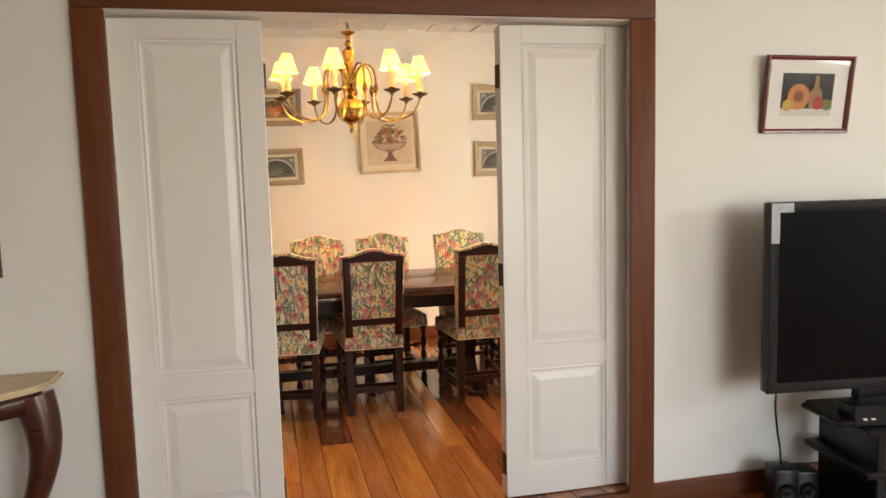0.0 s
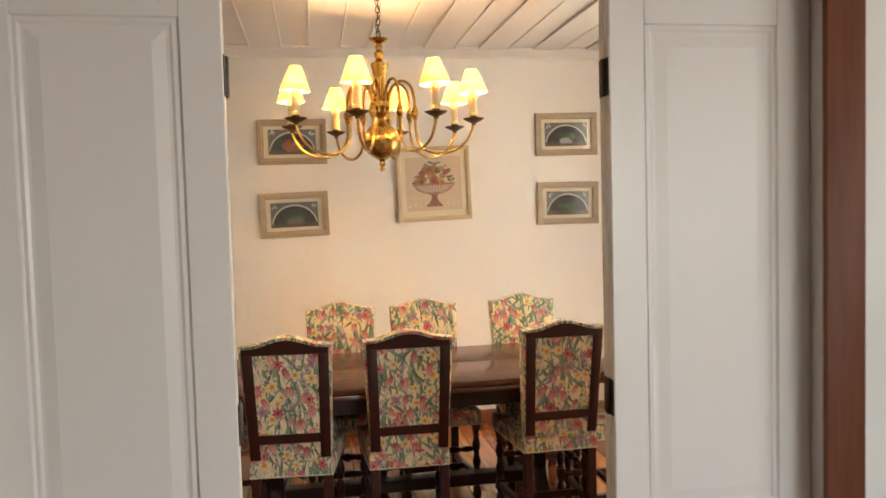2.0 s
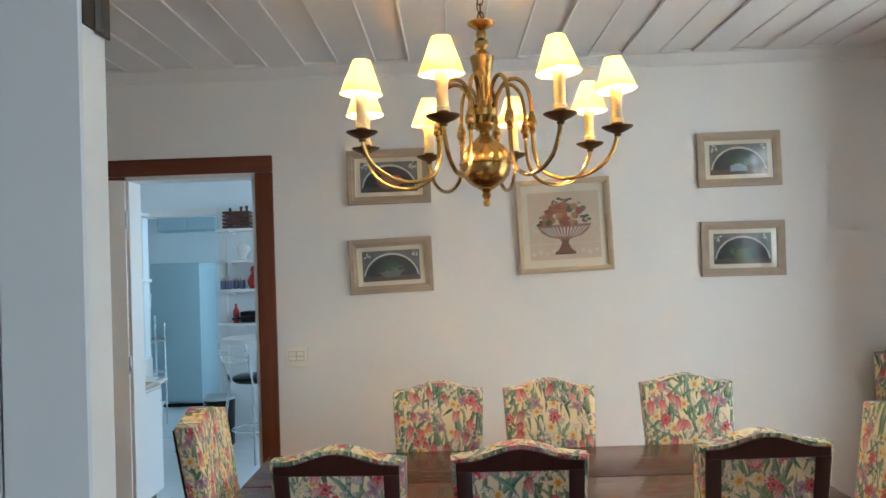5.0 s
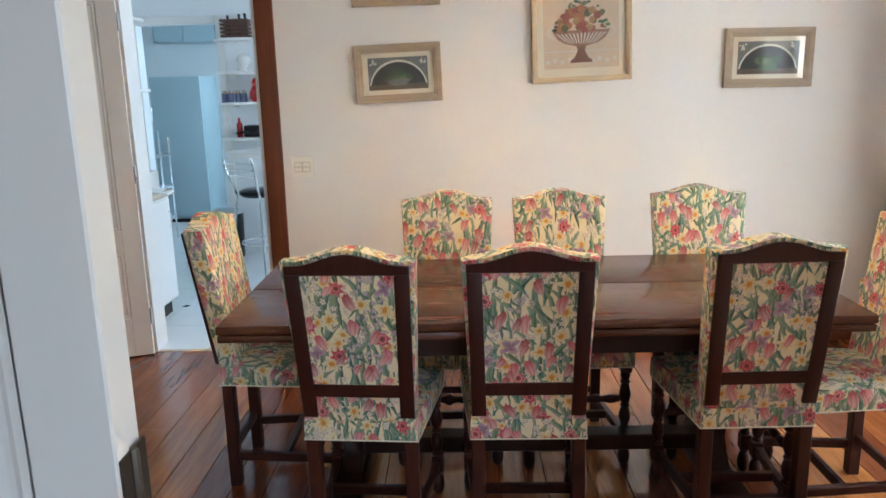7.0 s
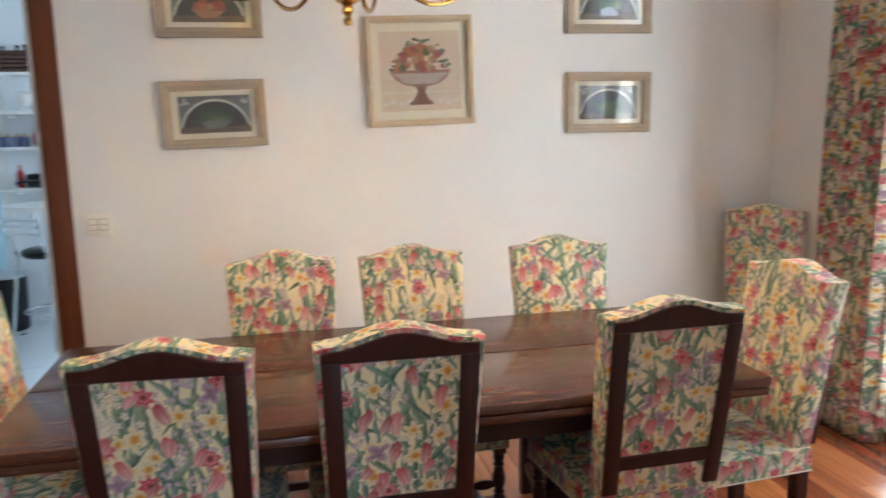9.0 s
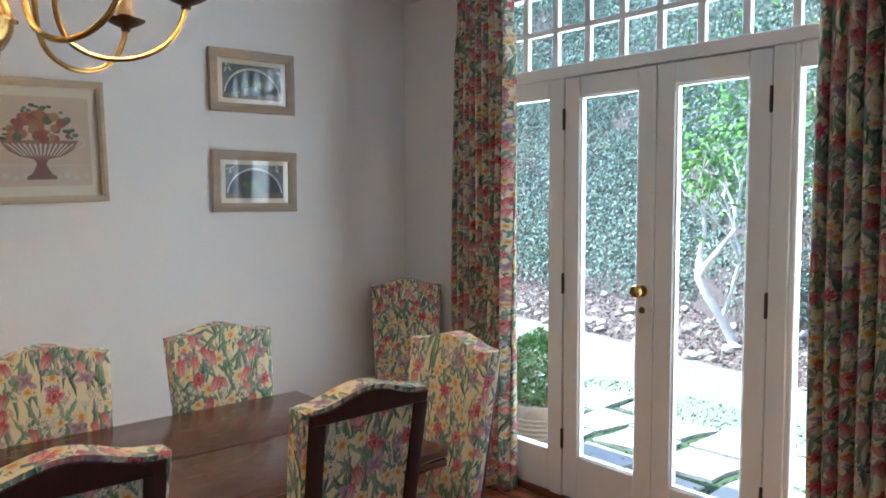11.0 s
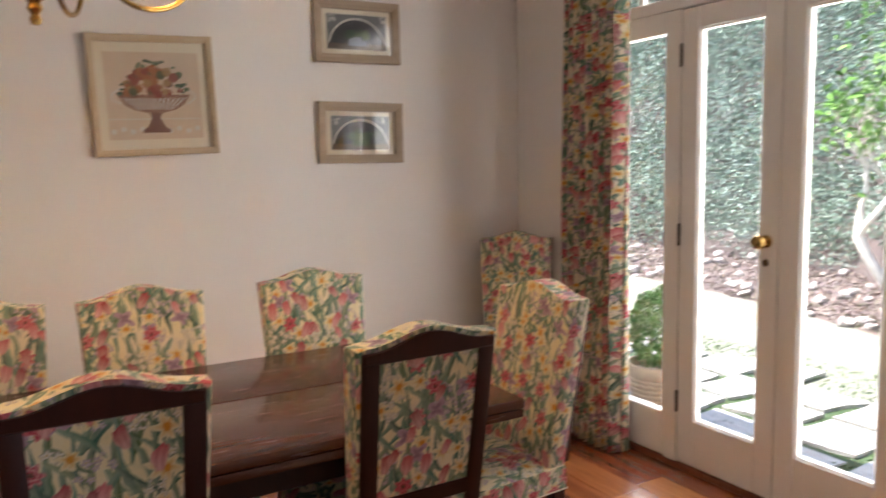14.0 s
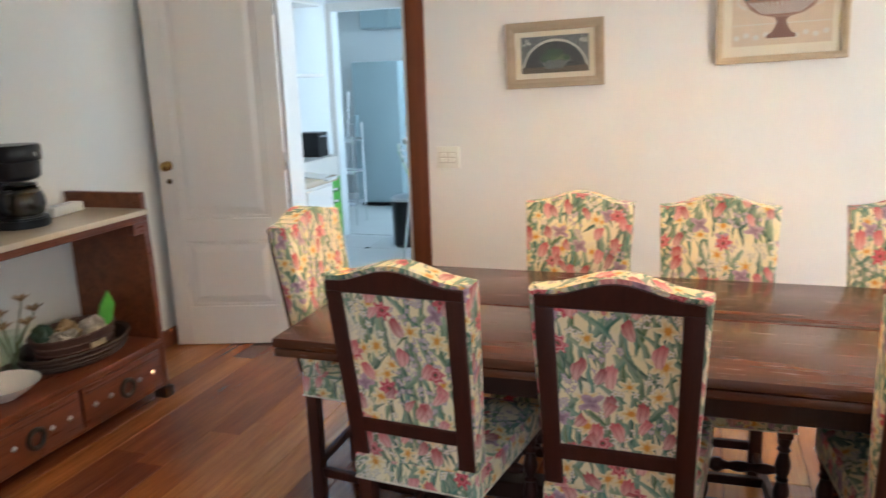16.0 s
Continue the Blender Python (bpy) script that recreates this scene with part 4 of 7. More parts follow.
def build_chair():
    """One chair; it faces +y, with its origin on the floor."""
    ob = thing("dining_chair", I4, "dark wooden dining chair upholstered in floral chintz", "chair", "chairs round the table")
    rake = math.tan(radians(9))
    back_y = -0.205

    def lean(bm, z0=0.44):
        for v in bm.verts:
            v.co.y -= max(0.0, v.co.z - z0) * rake

    # upholstered front of the back, wrapping its edge
    bm = B()
    top = crest(CW + 0.018, 0.994, 0.036)
    outline = [(-CW / 2 + 0.014, 0.470)] + top + [(CW / 2 - 0.014, 0.470)]
    slab(bm, outline, back_y - 0.008, back_y + 0.066)
    bmesh.ops.bevel(bm, geom=[e for e in bm.edges if abs(e.verts[0].co.y - e.verts[1].co.y) < 1e-6], offset=0.012, segments=3, affect="EDGES", profile=0.5)
    lean(bm)
    part("backrest", bm, FABRIC, ob, "padded back in floral chintz")
    # wooden frame behind
    for s in (-1, 1):
        bm = B()
        x0, x1 = sorted((s * (CW / 2 - 0.006), s * (CW / 2 - 0.050)))
        box(bm, x0, x1, back_y - 0.019, back_y - 0.004, 0.492, 0.957, 0.003, 2)
        for v in bm.verts:
            v.co.x -= s * 0.009 * min(1.0, max(0.0, (0.957 - v.co.z) / 0.465))
        lean(bm)
        part("stile", bm, DARK, ob)
    bm = B()
    top = crest(CW - 0.012, 0.984, 0.034)
    slab(bm, [(-CW / 2 + 0.006, 0.955), *top, (CW / 2 - 0.006, 0.955)], back_y - 0.019, back_y - 0.004)
    bmesh.ops.bevel(bm, geom=[e for e in bm.edges if abs(e.verts[0].co.y - e.verts[1].co.y) < 1e-6], offset=0.004, segments=1, affect="EDGES")
    lean(bm)
    part("crest_rail", bm, DARK, ob)
    bm = B()
    box(bm, -CW / 2 + 0.048, CW / 2 - 0.048, back_y - 0.018, back_y - 0.004, 0.562, 0.604, 0.003)
    lean(bm)
    part("back_rail", bm, DARK, ob)
    bm = B()
    box(bm, -CW / 2 + 0.045, CW / 2 - 0.045, back_y - 0.012, back_y - 0.004, 0.602, 0.958, 0.003)
    lean(bm)
    part("back_panel", bm, FABRIC, ob, "floral chintz set into the frame")
    # seat: a cushion with a crown, skirted down over the rails
    bm = B()
    n, w, d0, d1 = 10, 0.21, -0.215, 0.225
    grid = []
    for i in range(n + 1):
        row = []
        for j in range(n + 1):
            u, v = -1 + 2 * i / n, -1 + 2 * j / n
            x = u * (w - 0.036 * (1 - v) / 2)
            y = d0 + (d1 - d0) * (v + 1) / 2
            crown = (1 - abs(u) ** 4) * (1 - abs(v) ** 4)
            row.append(bm.verts.new((x, y, 0.484 + 0.030 * crown)))
        grid.append(row)
    for i in range(n):
        for j in range(n):
            bm.faces.new((grid[i][j], grid[i + 1][j], grid[i + 1][j + 1], grid[i][j + 1]))
    rim = [grid[i][0] for i in range(n + 1)] + [grid[n][j] for j in range(1, n + 1)] + [grid[i][n] for i in range(n - 1, -1, -1)] + [grid[0][j] for j in range(n - 1, 0, -1)]
    prev = rim
    for z, s in ((0.470, 1.012), (0.440, 1.016), (0.412, 1.010)):
        ring = [bm.verts.new((v.co.x * s, (v.co.y - 0.005) * s + 0.005, z)) for v in rim]
        for k in range(len(rim)):
            bm.faces.new((prev[k], prev[(k + 1) % len(rim)], ring[(k + 1) % len(rim)], ring[k]))
        prev = ring
    bm.faces.new(prev)
    seat = part("seat", bm, FABRIC, ob, "stuffed seat in floral chintz")
    bm = B()
    pts = [(v[0], v[1]) for v in ((-0.177, -0.2205), (0.177, -0.2205), (0.2135, 0.2285), (-0.2135, 0.2285), (-0.177, -0.2205))]
    tube(bm, [(x, y, 0.412) for x, y in pts], 0.0024, 6)
    part("piping", bm, MAT_BOARD, seat, "pale piping along the hem")
    # legs
    for s in (-1, 1):
        bm = B()
        box(bm, s * 0.154 - 0.021, s * 0.154 + 0.021, -0.216, -0.174, 0, 0.414, 0.003)
        part("leg", bm, DARK, ob)
        bm = B()
        box(bm, s * 0.185 - 0.021, s * 0.185 + 0.021, 0.178, 0.220, 0.385, 0.414, 0.003)
        box(bm, s * 0.185 - 0.020, s * 0.185 + 0.020, 0.179, 0.219, 0.09, 0.15, 0.003)
        prof = [(0.014, 0.15), (0.022, 0.158), (0.014, 0.168), (0.020, 0.185), (0.023, 0.205), (0.018, 0.228), (0.013, 0.240), (0.020, 0.248), (0.013, 0.256), (0.020, 0.275), (0.023, 0.297), (0.017, 0.322), (0.013, 0.336), (0.021, 0.345), (0.014, 0.355), (0.020, 0.370), (0.016, 0.386)]
        turned(bm, prof, 12, (s * 0.185, 0.199, 0))
        turned(bm, [(0.013, 0.0), (0.021, 0.012), (0.024, 0.040), (0.020, 0.066), (0.013, 0.078), (0.018, 0.09)], 12, (s * 0.185, 0.199, 0))
        part("leg", bm, DARK, ob, "turned front leg")
        bm = B()
        a, b = Vector((s * 0.154, -0.174, 0.12)), Vector((s * 0.185, 0.180, 0.12))
        box(bm, -0.013, 0.013, 0, (b - a).length, -0.016, 0.016, 0.003)
        bm.transform(Matrix.Translation(a) @ pose(0, 0, 0, 0, 0, -math.degrees(math.atan2(b.x - a.x, b.y - a.y))))
        part("stretcher", bm, DARK, ob)
    bm = B()
    box(bm, -0.165, 0.165, -0.012, 0.012, 0.104, 0.136, 0.003)
    part("stretcher", bm, DARK, ob)
    bm = B()
    box(bm, -0.134, 0.134, -0.206, -0.184, 0.135, 0.165, 0.003)
    part("stretcher", bm, DARK, ob)
    bm = B()
    beads = []
    for i in range(41):
        u = i / 40
        x = -0.165 + 0.33 * u
        r = 0.011 + 0.006 * abs(math.sin(math.pi * 5 * u)) + (0.006 if abs(u - 0.5) < 0.04 else 0)
        beads.append((x, r))
    tube(bm, [(x, 0.199, 0.275) for x, r in beads], [r for x, r in beads], 10)
    part("stretcher", bm, DARK, ob, "turned front stretcher")
    return ob


CHAIRS = [
    # x, y of the back's foot, turn
    (-0.700, -1.765, -4.5, "at the open side of the table"),
    (-0.200, -1.770, -1.0, "at the open side of the table"),
    (0.505, -1.715, 1.0, "at the open side of the table"),
    (-0.455, -1.175, 180.0, "at the wall side of the table"),
    (0.030, -1.195, 182.0, "at the wall side of the table"),
    (0.608, -1.165, 178.0, "at the wall side of the table"),
    (-1.075, -1.350, -90.0, "at the kitchen table end"),
    (0.865, -1.635, 90.0, "at the garden table end"),
    (1.880, -0.420, 142.0, "in the corner by the curtain"),
]


def build_chairs():
    first = build_chair()
    for i, (x, y, turn, where) in enumerate(CHAIRS):
        m = pose(x, y, 0, 0, 0, turn)
        ob = first if i == 0 else copy_thing(first, m)
        if i == 0:
            first.matrix_basis = m
        tagged(ob, "dark wooden floral chintz chair " + where)


def build_table():
    x0, x1, y0, y1 = -1.168, 0.872, -1.895, -1.018
    ob = thing("dining_table", pose((x0 + x1) / 2, (y0 + y1) / 2, 0), "long dark polished wooden draw-leaf dining table", "table")
    w, d = (x1 - x0) / 2, (y1 - y0) / 2
    for a, b in ((-d, -0.002), (0.001, d)):
        bm = B()
        box(bm, -w, w, a, b, 0.727, 0.755, 0.005, 2)
        part("tabletop", bm, TABLE_WOOD, ob)
    for s in (-1, 1):
        bm = B()
        a, b = sorted((s * (w - 0.002), s * 0.003))
        box(bm, a, b, -d + 0.004, d - 0.004, 0.700, 0.724, 0.004, 2)
        part("draw_leaf", bm, TABLE_WOOD, ob)
    for y in (-d + 0.10, d - 0.13):
        bm = B()
        box(bm, -w + 0.22, w - 0.22, y, y + 0.03, 0.61, 0.699, 0.003)
        part("apron", bm, TABLE_DARK, ob)
    for s in (-1, 1):
        bm = B()
        x = s * (w - 0.24)
        box(bm, x - 0.015, x + 0.015, -d + 0.131, d - 0.131, 0.61, 0.699, 0.003)
        part("apron", bm, TABLE_DARK, ob)
        for yy in (-0.22, 0.22):
            bm = B()
            a, b = sorted((s * (w - 0.02), s * (w - 0.22)))
            box(bm, a, b, yy - 0.03, yy + 0.03, 0.655, 0.698, 0.004)
            part("slide", bm, TABLE_DARK, ob)
        # trestle: shaped upright on a long foot
        x = s * (w - 0.36)
        bm = B()
        half = [(0.19, 0.10), (0.13, 0.15), (0.10, 0.20), (0.125, 0.27), (0.165, 0.34), (0.165, 0.40), (0.12, 0.47), (0.10, 0.53), (0.14, 0.59), (0.23, 0.61)]
        outline = [(-a, z) for a, z in half] + [(a, z) for a, z in reversed(half)]
        slab(bm, outline, -0.035, 0.035)
        bmesh.ops.bevel(bm, geom=list(bm.edges), offset=0.006, segments=1, affect="EDGES")
        bm.transform(pose(x, 0, 0, 0, 0, 90))
        part("trestle", bm, TABLE_DARK, ob)
        bm = B()
        box(bm, x - 0.05, x + 0.05, -0.36, 0.36, 0.03, 0.105, 0.012, 2)
        for yy in (-0.32, 0.32):
            box(bm, x - 0.055, x + 0.055, yy - 0.05, yy + 0.05, 0.0, 0.034, 0.006)
        part("foot", bm, TABLE_DARK, ob)
    bm = B()
    box(bm, -w + 0.37, w - 0.37, -0.045, 0.045, 0.115, 0.175, 0.006)
    part("stretcher", bm, TABLE_DARK, ob)


build_table()
build_chairs()

# ---- chandelier ----
CHX, CHY = -0.250, -1.616


def build_chandelier():
    ob = thing("chandelier", pose(CHX, CHY, -0.007), "aged brass eight-arm chandelier with lit cream cloth shades", "chandelier")
    bm = B()
    body = [(0.0001, 1.738), (0.010, 1.741), (0.013, 1.752), (0.008, 1.762), (0.016, 1.775), (0.012, 1.788), (0.020, 1.796), (0.030, 1.800)]
    ballz, br = 1.885, 0.088
    body += [(br * math.sin(a), ballz - br * math.cos(a)) for a in (0.35 + 0.24 * k for k in range(11))]
    body += [(0.030, 1.972), (0.020, 1.982), (0.016, 1.995), (0.034, 2.005), (0.042, 2.020), (0.030, 2.035), (0.046, 2.048), (0.048, 2.070), (0.034, 2.085), (0.020, 2.100),
             (0.022, 2.115), (0.030, 2.190), (0.040, 2.240), (0.042, 2.252), (0.026, 2.262), (0.016, 2.275), (0.024, 2.290), (0.024, 2.303), (0.014, 2.315), (0.018, 2.330), (0.014, 2.345), (0.044, 2.362), (0.048, 2.370), (0.016, 2.376), (0.0001, 2.380)]
    turned(bm, body, 28)
    part("stem", bm, BRASS, ob)
    bm = B()
    turned(bm, [(br + 0.0015, -0.004), (br + 0.004, 0), (br + 0.0015, 0.004)], 28, (0, 0, ballz))
    part("band", bm, BRASS, ob)
    # chain and cord up to the ceiling
    z, k = 2.375, 0
    while z < 2.60:
        bm = B()
        pts = [(0.010 * math.cos(a), 0, 0.019 * math.sin(a)) for a in (2 * math.pi * i / 12 for i in range(13))]
        tube(bm, pts, 0.0026, 6)
        bm.transform(pose(0, 0, z + 0.016, 0, 0, 90 * (k % 2)))
        part("chain_link", bm, BRASS_DARK, ob)
        z, k = z + 0.029, k + 1
    bm = B()
    tube(bm, [(0.012 * math.cos(i * 0.7), 0.012 * math.sin(i * 0.7), 2.37 + 0.0135 * i) for i in range(20)], 0.0025, 6)
    part("cord", bm, BRASS_DARK, ob)
    bm = B()
    turned(bm, [(0.012, 2.60), (0.020, 2.612), (0.05, 2.632), (0.055, 2.657)], 20)
    part("canopy", bm, BRASS, ob)
    # arms
    bm = B()
    prof = [(0.035, 2.02), (0.045, 2.10), (0.075, 2.155), (0.115, 2.165), (0.150, 2.135), (0.165, 2.07), (0.166, 1.99), (0.172, 1.90), (0.200, 1.845), (0.265, 1.818), (0.340, 1.826), (0.402, 1.862), (0.435, 1.915), (0.445, 1.958)]
    smooth_pts = []
    for i in range(len(prof) - 1):
        p0, p1, p2, p3 = (prof[max(0, min(len(prof) - 1, j))] for j in (i - 1, i, i + 1, i + 2))
        for u in (0.0, 0.25, 0.5, 0.75):
            smooth_pts.append(tuple(0.5 * (2 * p1[c] + (p2[c] - p0[c]) * u + (2 * p0[c] - 5 * p1[c] + 4 * p2[c] - p3[c]) * u * u + (3 * p1[c] - p0[c] - 3 * p2[c] + p3[c]) * u ** 3) for c in (0, 1)))
    smooth_pts.append(prof[-1])
    tube(bm, [(r, 0, zz) for r, zz in smooth_pts], 0.0068, 10)
    turned(bm, [(0.0075, -0.034), (0.0115, -0.032), (0.0090, -0.026), (0.0125, -0.023), (0.0100, -0.019), (0.0165, -0.010), (0.0180, -0.001), (0.0150, 0.008), (0.0165, 0.011), (0.0150, 0.014), (0.0120, 0.021), (0.0135, 0.024), (0.0085, 0.030), (0.0070, 0.040)], 16, (0.166, 0, 2.01))
    arm_me = mesh_of("arm", bm, BRASS)
    bm = B()
    turned(bm, [(0.009, -0.018), (0.013, -0.014), (0.010, -0.010), (0.018, -0.006), (0.034, 0.001), (0.049, 0.010), (0.051, 0.014), (0.044, 0.012), (0.020, 0.010), (0.018, 0.026), (0.014, 0.026)], 20)
    cup_me = mesh_of("drip_cup", bm, BRASS_DARK)
    bm = B()
    turned(bm, [(0.0205, 0.0), (0.0215, 0.003), (0.0200, 0.006), (0.0215, 0.009), (0.0205, 0.013), (0.0172, 0.015), (0.0172, 0.084), (0.0200, 0.088), (0.0205, 0.112), (0.016, 0.120)], 14)
    tube_me = mesh_of("candle", bm, CANDLE)
    bm = B()
    lo, hi, h = 0.067, 0.028, 0.106
    for a, b in (((lo, 0.0), (hi, h)),):
        rings = [[bm.verts.new((r * math.cos(2 * math.pi * i / 32), r * math.sin(2 * math.pi * i / 32), zz)) for i in range(32)] for r, zz in ((lo, 0), ((lo + hi) / 2, h / 2), (hi, h))]
        for ra, rb in zip(rings, rings[1:]):
            for i in range(32):
                bm.faces.new((ra[i], ra[(i + 1) % 32], rb[(i + 1) % 32], rb[i]))
    shade_me = mesh_of("shade", bm, SHADE)
    bm = B()
    tube(bm, [(lo * math.cos(2 * math.pi * i / 28), lo * math.sin(2 * math.pi * i / 28), 0) for i in range(29)], 0.0016, 5)
    edge_me = mesh_of("shade_edge", bm, YELLOW)
    bulb_mat = Nodes("bulb_glow")
    glow = bulb_mat.add("ShaderNodeEmission", Color=rgba(1.0, 0.72, 0.38), Strength=30.0)
    bulb_mat.tree.links.new(glow.outputs[0], bulb_mat.out.inputs[0])
    bm = B()
    turned(bm, [(0.008, 0), (0.014, 0.012), (0.016, 0.024), (0.011, 0.040), (0.0001, 0.052)], 12)
    bulb_me = mesh_of("bulb", bm, bulb_mat.mat)
    for k in range(8):
        a = radians(-18.1 + 45 * k)
        ca, sa = math.cos(a) * 0.445, math.sin(a) * 0.445
        arm = new("arm", arm_me)
        arm.parent, arm.matrix_basis = ob, pose(0, 0, 0, 0, 0, math.degrees(a))
        tilt = pose(0, 0, 0, (k * 37 % 7) - 3.0, (k * 53 % 7) - 3.0, 0)
        for name, me, zz in (("drip_cup", cup_me, 1.960), ("candle", tube_me, 1.985)):
            o = new(name, me)
            o.parent, o.matrix_basis = ob, pose(ca, sa, zz)
        sh = new("shade", shade_me)
        sh.parent, sh.matrix_basis = ob, pose(ca, sa, 2.094) @ tilt
        sh["label"] = "small cream cloth shade, lit"
        e = new("shade_edge", edge_me)
        e.parent = sh
        bulb = new("bulb", bulb_me)
        bulb.parent, bulb.matrix_basis = ob, pose(ca, sa, 2.103)
        data = bpy.data.lights.new("candle_light", "POINT")
        data.energy, data.color, data.shadow_soft_size = CANDLE_WATTS, (1.0, 0.71, 0.41), 0.02
        lamp = new("candle_light", data)
        lamp.parent, lamp.matrix_basis = ob, pose(ca, sa, 2.130)


CANDLE_WATTS = 2.3
build_chandelier()

# ---- pictures ----


def frame_bars(bm, w, h, s, y0, y1, bev=0.004):
    """A mitred picture frame round a w x h field, centred, front at y0."""
    prof = [(0.0, y1), (0.0, y0 + 0.004), (0.003, y0), (s * 0.55, y0 + 0.001), (s * 0.72, y0 + 0.004), (s - 0.002, y0 + 0.006), (s, y0 + 0.009), (s, y1)]
    corners = [(-1, -1), (1, -1), (1, 1), (-1, 1)]
    rows = []
    for cx, cz in corners:
        rows.append([bm.verts.new((cx * (w / 2 - o), y, cz * (h / 2 - o))) for o, y in prof])
    for i in range(4):
        a, b = rows[i], rows[(i + 1) % 4]
        for k in range(len(prof) - 1):
            bm.faces.new((a[k], b[k], b[k + 1], a[k + 1]))


def card(bm, x0, x1, z0, z1, y):
    bm.faces.new([bm.verts.new(v) for v in ((x0, y, z0), (x1, y, z0), (x1, y, z1), (x0, y, z1))])


def arch(w, h, n=22):
    return [(w / 2 * math.cos(math.pi * i / n), h * math.sin(math.pi * i / n)) for i in range(n + 1)]


def flat(name, bm, mat, parent, label=""):
    return part(name, bm, mat, parent, label, smooth=False)


def glazing(ob, w, h, s, y=-0.013):
    bm = B()
    card(bm, -w / 2 + s, w / 2 - s, -h / 2 + s, h / 2 - s, y)
    o = flat("glass", bm, PICTURE_GLASS, ob, "clear picture glass")
    o.visible_shadow = False


def lunette(m, kind, label):
    """A small beige-framed print: a dark arch with a bowl on a shelf."""
    w, h, s = 0.462, 0.303, 0.044
    ob = thing("picture", m, label, "picture", "small prints on the dining room wall")
    bm = B()
    frame_bars(bm, w, h, s, -0.024, -0.001)
    part("frame", bm, FRAME_BEIGE, ob, smooth=False)
    bm = B()
    card(bm, -w / 2 + s, w / 2 - s, -h / 2 + s, h / 2 - s, -0.004)
    flat("mat", bm, MAT_BOARD, ob, "cream mat board")
    pw, ph = 0.318, 0.168
    bm = B()
    card(bm, -pw / 2, pw / 2, -ph / 2, ph / 2, -0.0050)
    flat("print", bm, PRINT_MID, ob, "grey ornamental spandrels")
    random.seed(kind + 3)
    bm = B()
    for sx in (-1, 1):
        for i in range(9):
            a, r = random.uniform(0, 6.3), random.uniform(0.004, 0.020)
            px, pz = sx * (pw / 2 - 0.026) + r * math.cos(a), ph / 2 - 0.024 + r * math.sin(a)
            disc(bm, px, pz, random.uniform(0.003, 0.007), -0.0053, 7)
    flat("ornament", bm, PRINT_LINE, ob)
    bm = B()
    zb = -ph / 2 + 0.012
    vs = [bm.verts.new((x, -0.0056, zb + z)) for x, z in arch(pw - 0.010, ph - 0.026)]
    bm.faces.new(vs)
    flat("arch_line", bm, PRINT_LINE, ob)
    bm = B()
    vs = [bm.verts.new((x, -0.0060, zb - 0.001 + z)) for x, z in arch(pw - 0.026, ph - 0.036)]
    bm.faces.new(vs)
    flat("niche", bm, PRINT_DARK, ob, "dark painted niche")
    bm = B()
    card(bm, -pw / 2 + 0.004, pw / 2 - 0.004, -ph / 2, -ph / 2 + 0.028, -0.0063)
    flat("shelf", bm, PRINT_SHELF, ob)
    bm = B()
    bw, bz = 0.074, -ph / 2 + 0.018
    if kind in (0, 1):
        vs = [bm.verts.new((x, -0.0067, bz + z)) for x, z in ((-0.034, 0), (0.034, 0), (0.040, 0.006), (bw, 0.036), (bw + 0.004, 0.042), (-bw - 0.004, 0.042), (-bw, 0.036), (-0.040, 0.006))]
    else:
        vs = [bm.verts.new((x, -0.0067, bz + z)) for x, z in ((-0.046, 0), (0.046, 0), (0.048, 0.040), (0.056, 0.046), (-0.056, 0.046), (-0.048, 0.040))]
    bm.faces.new(vs)
    flat("bowl", bm, {0: PRINT_URN, 1: PRINT_MID, 2: CHINA, 3: GREENS}[kind], ob)
    bm = B()
    for i in range(15):
        x = random.uniform(-0.055, 0.055)
        disc(bm, x, bz + 0.044 + random.uniform(0, 0.036 - 0.35 * abs(x)), random.uniform(0.012, 0.021), -0.0070 - i * 0.00004, 10)
    flat("fruit", bm, FRUIT if kind == 0 else GREENS, ob)
    glazing(ob, w, h, s)
    return ob


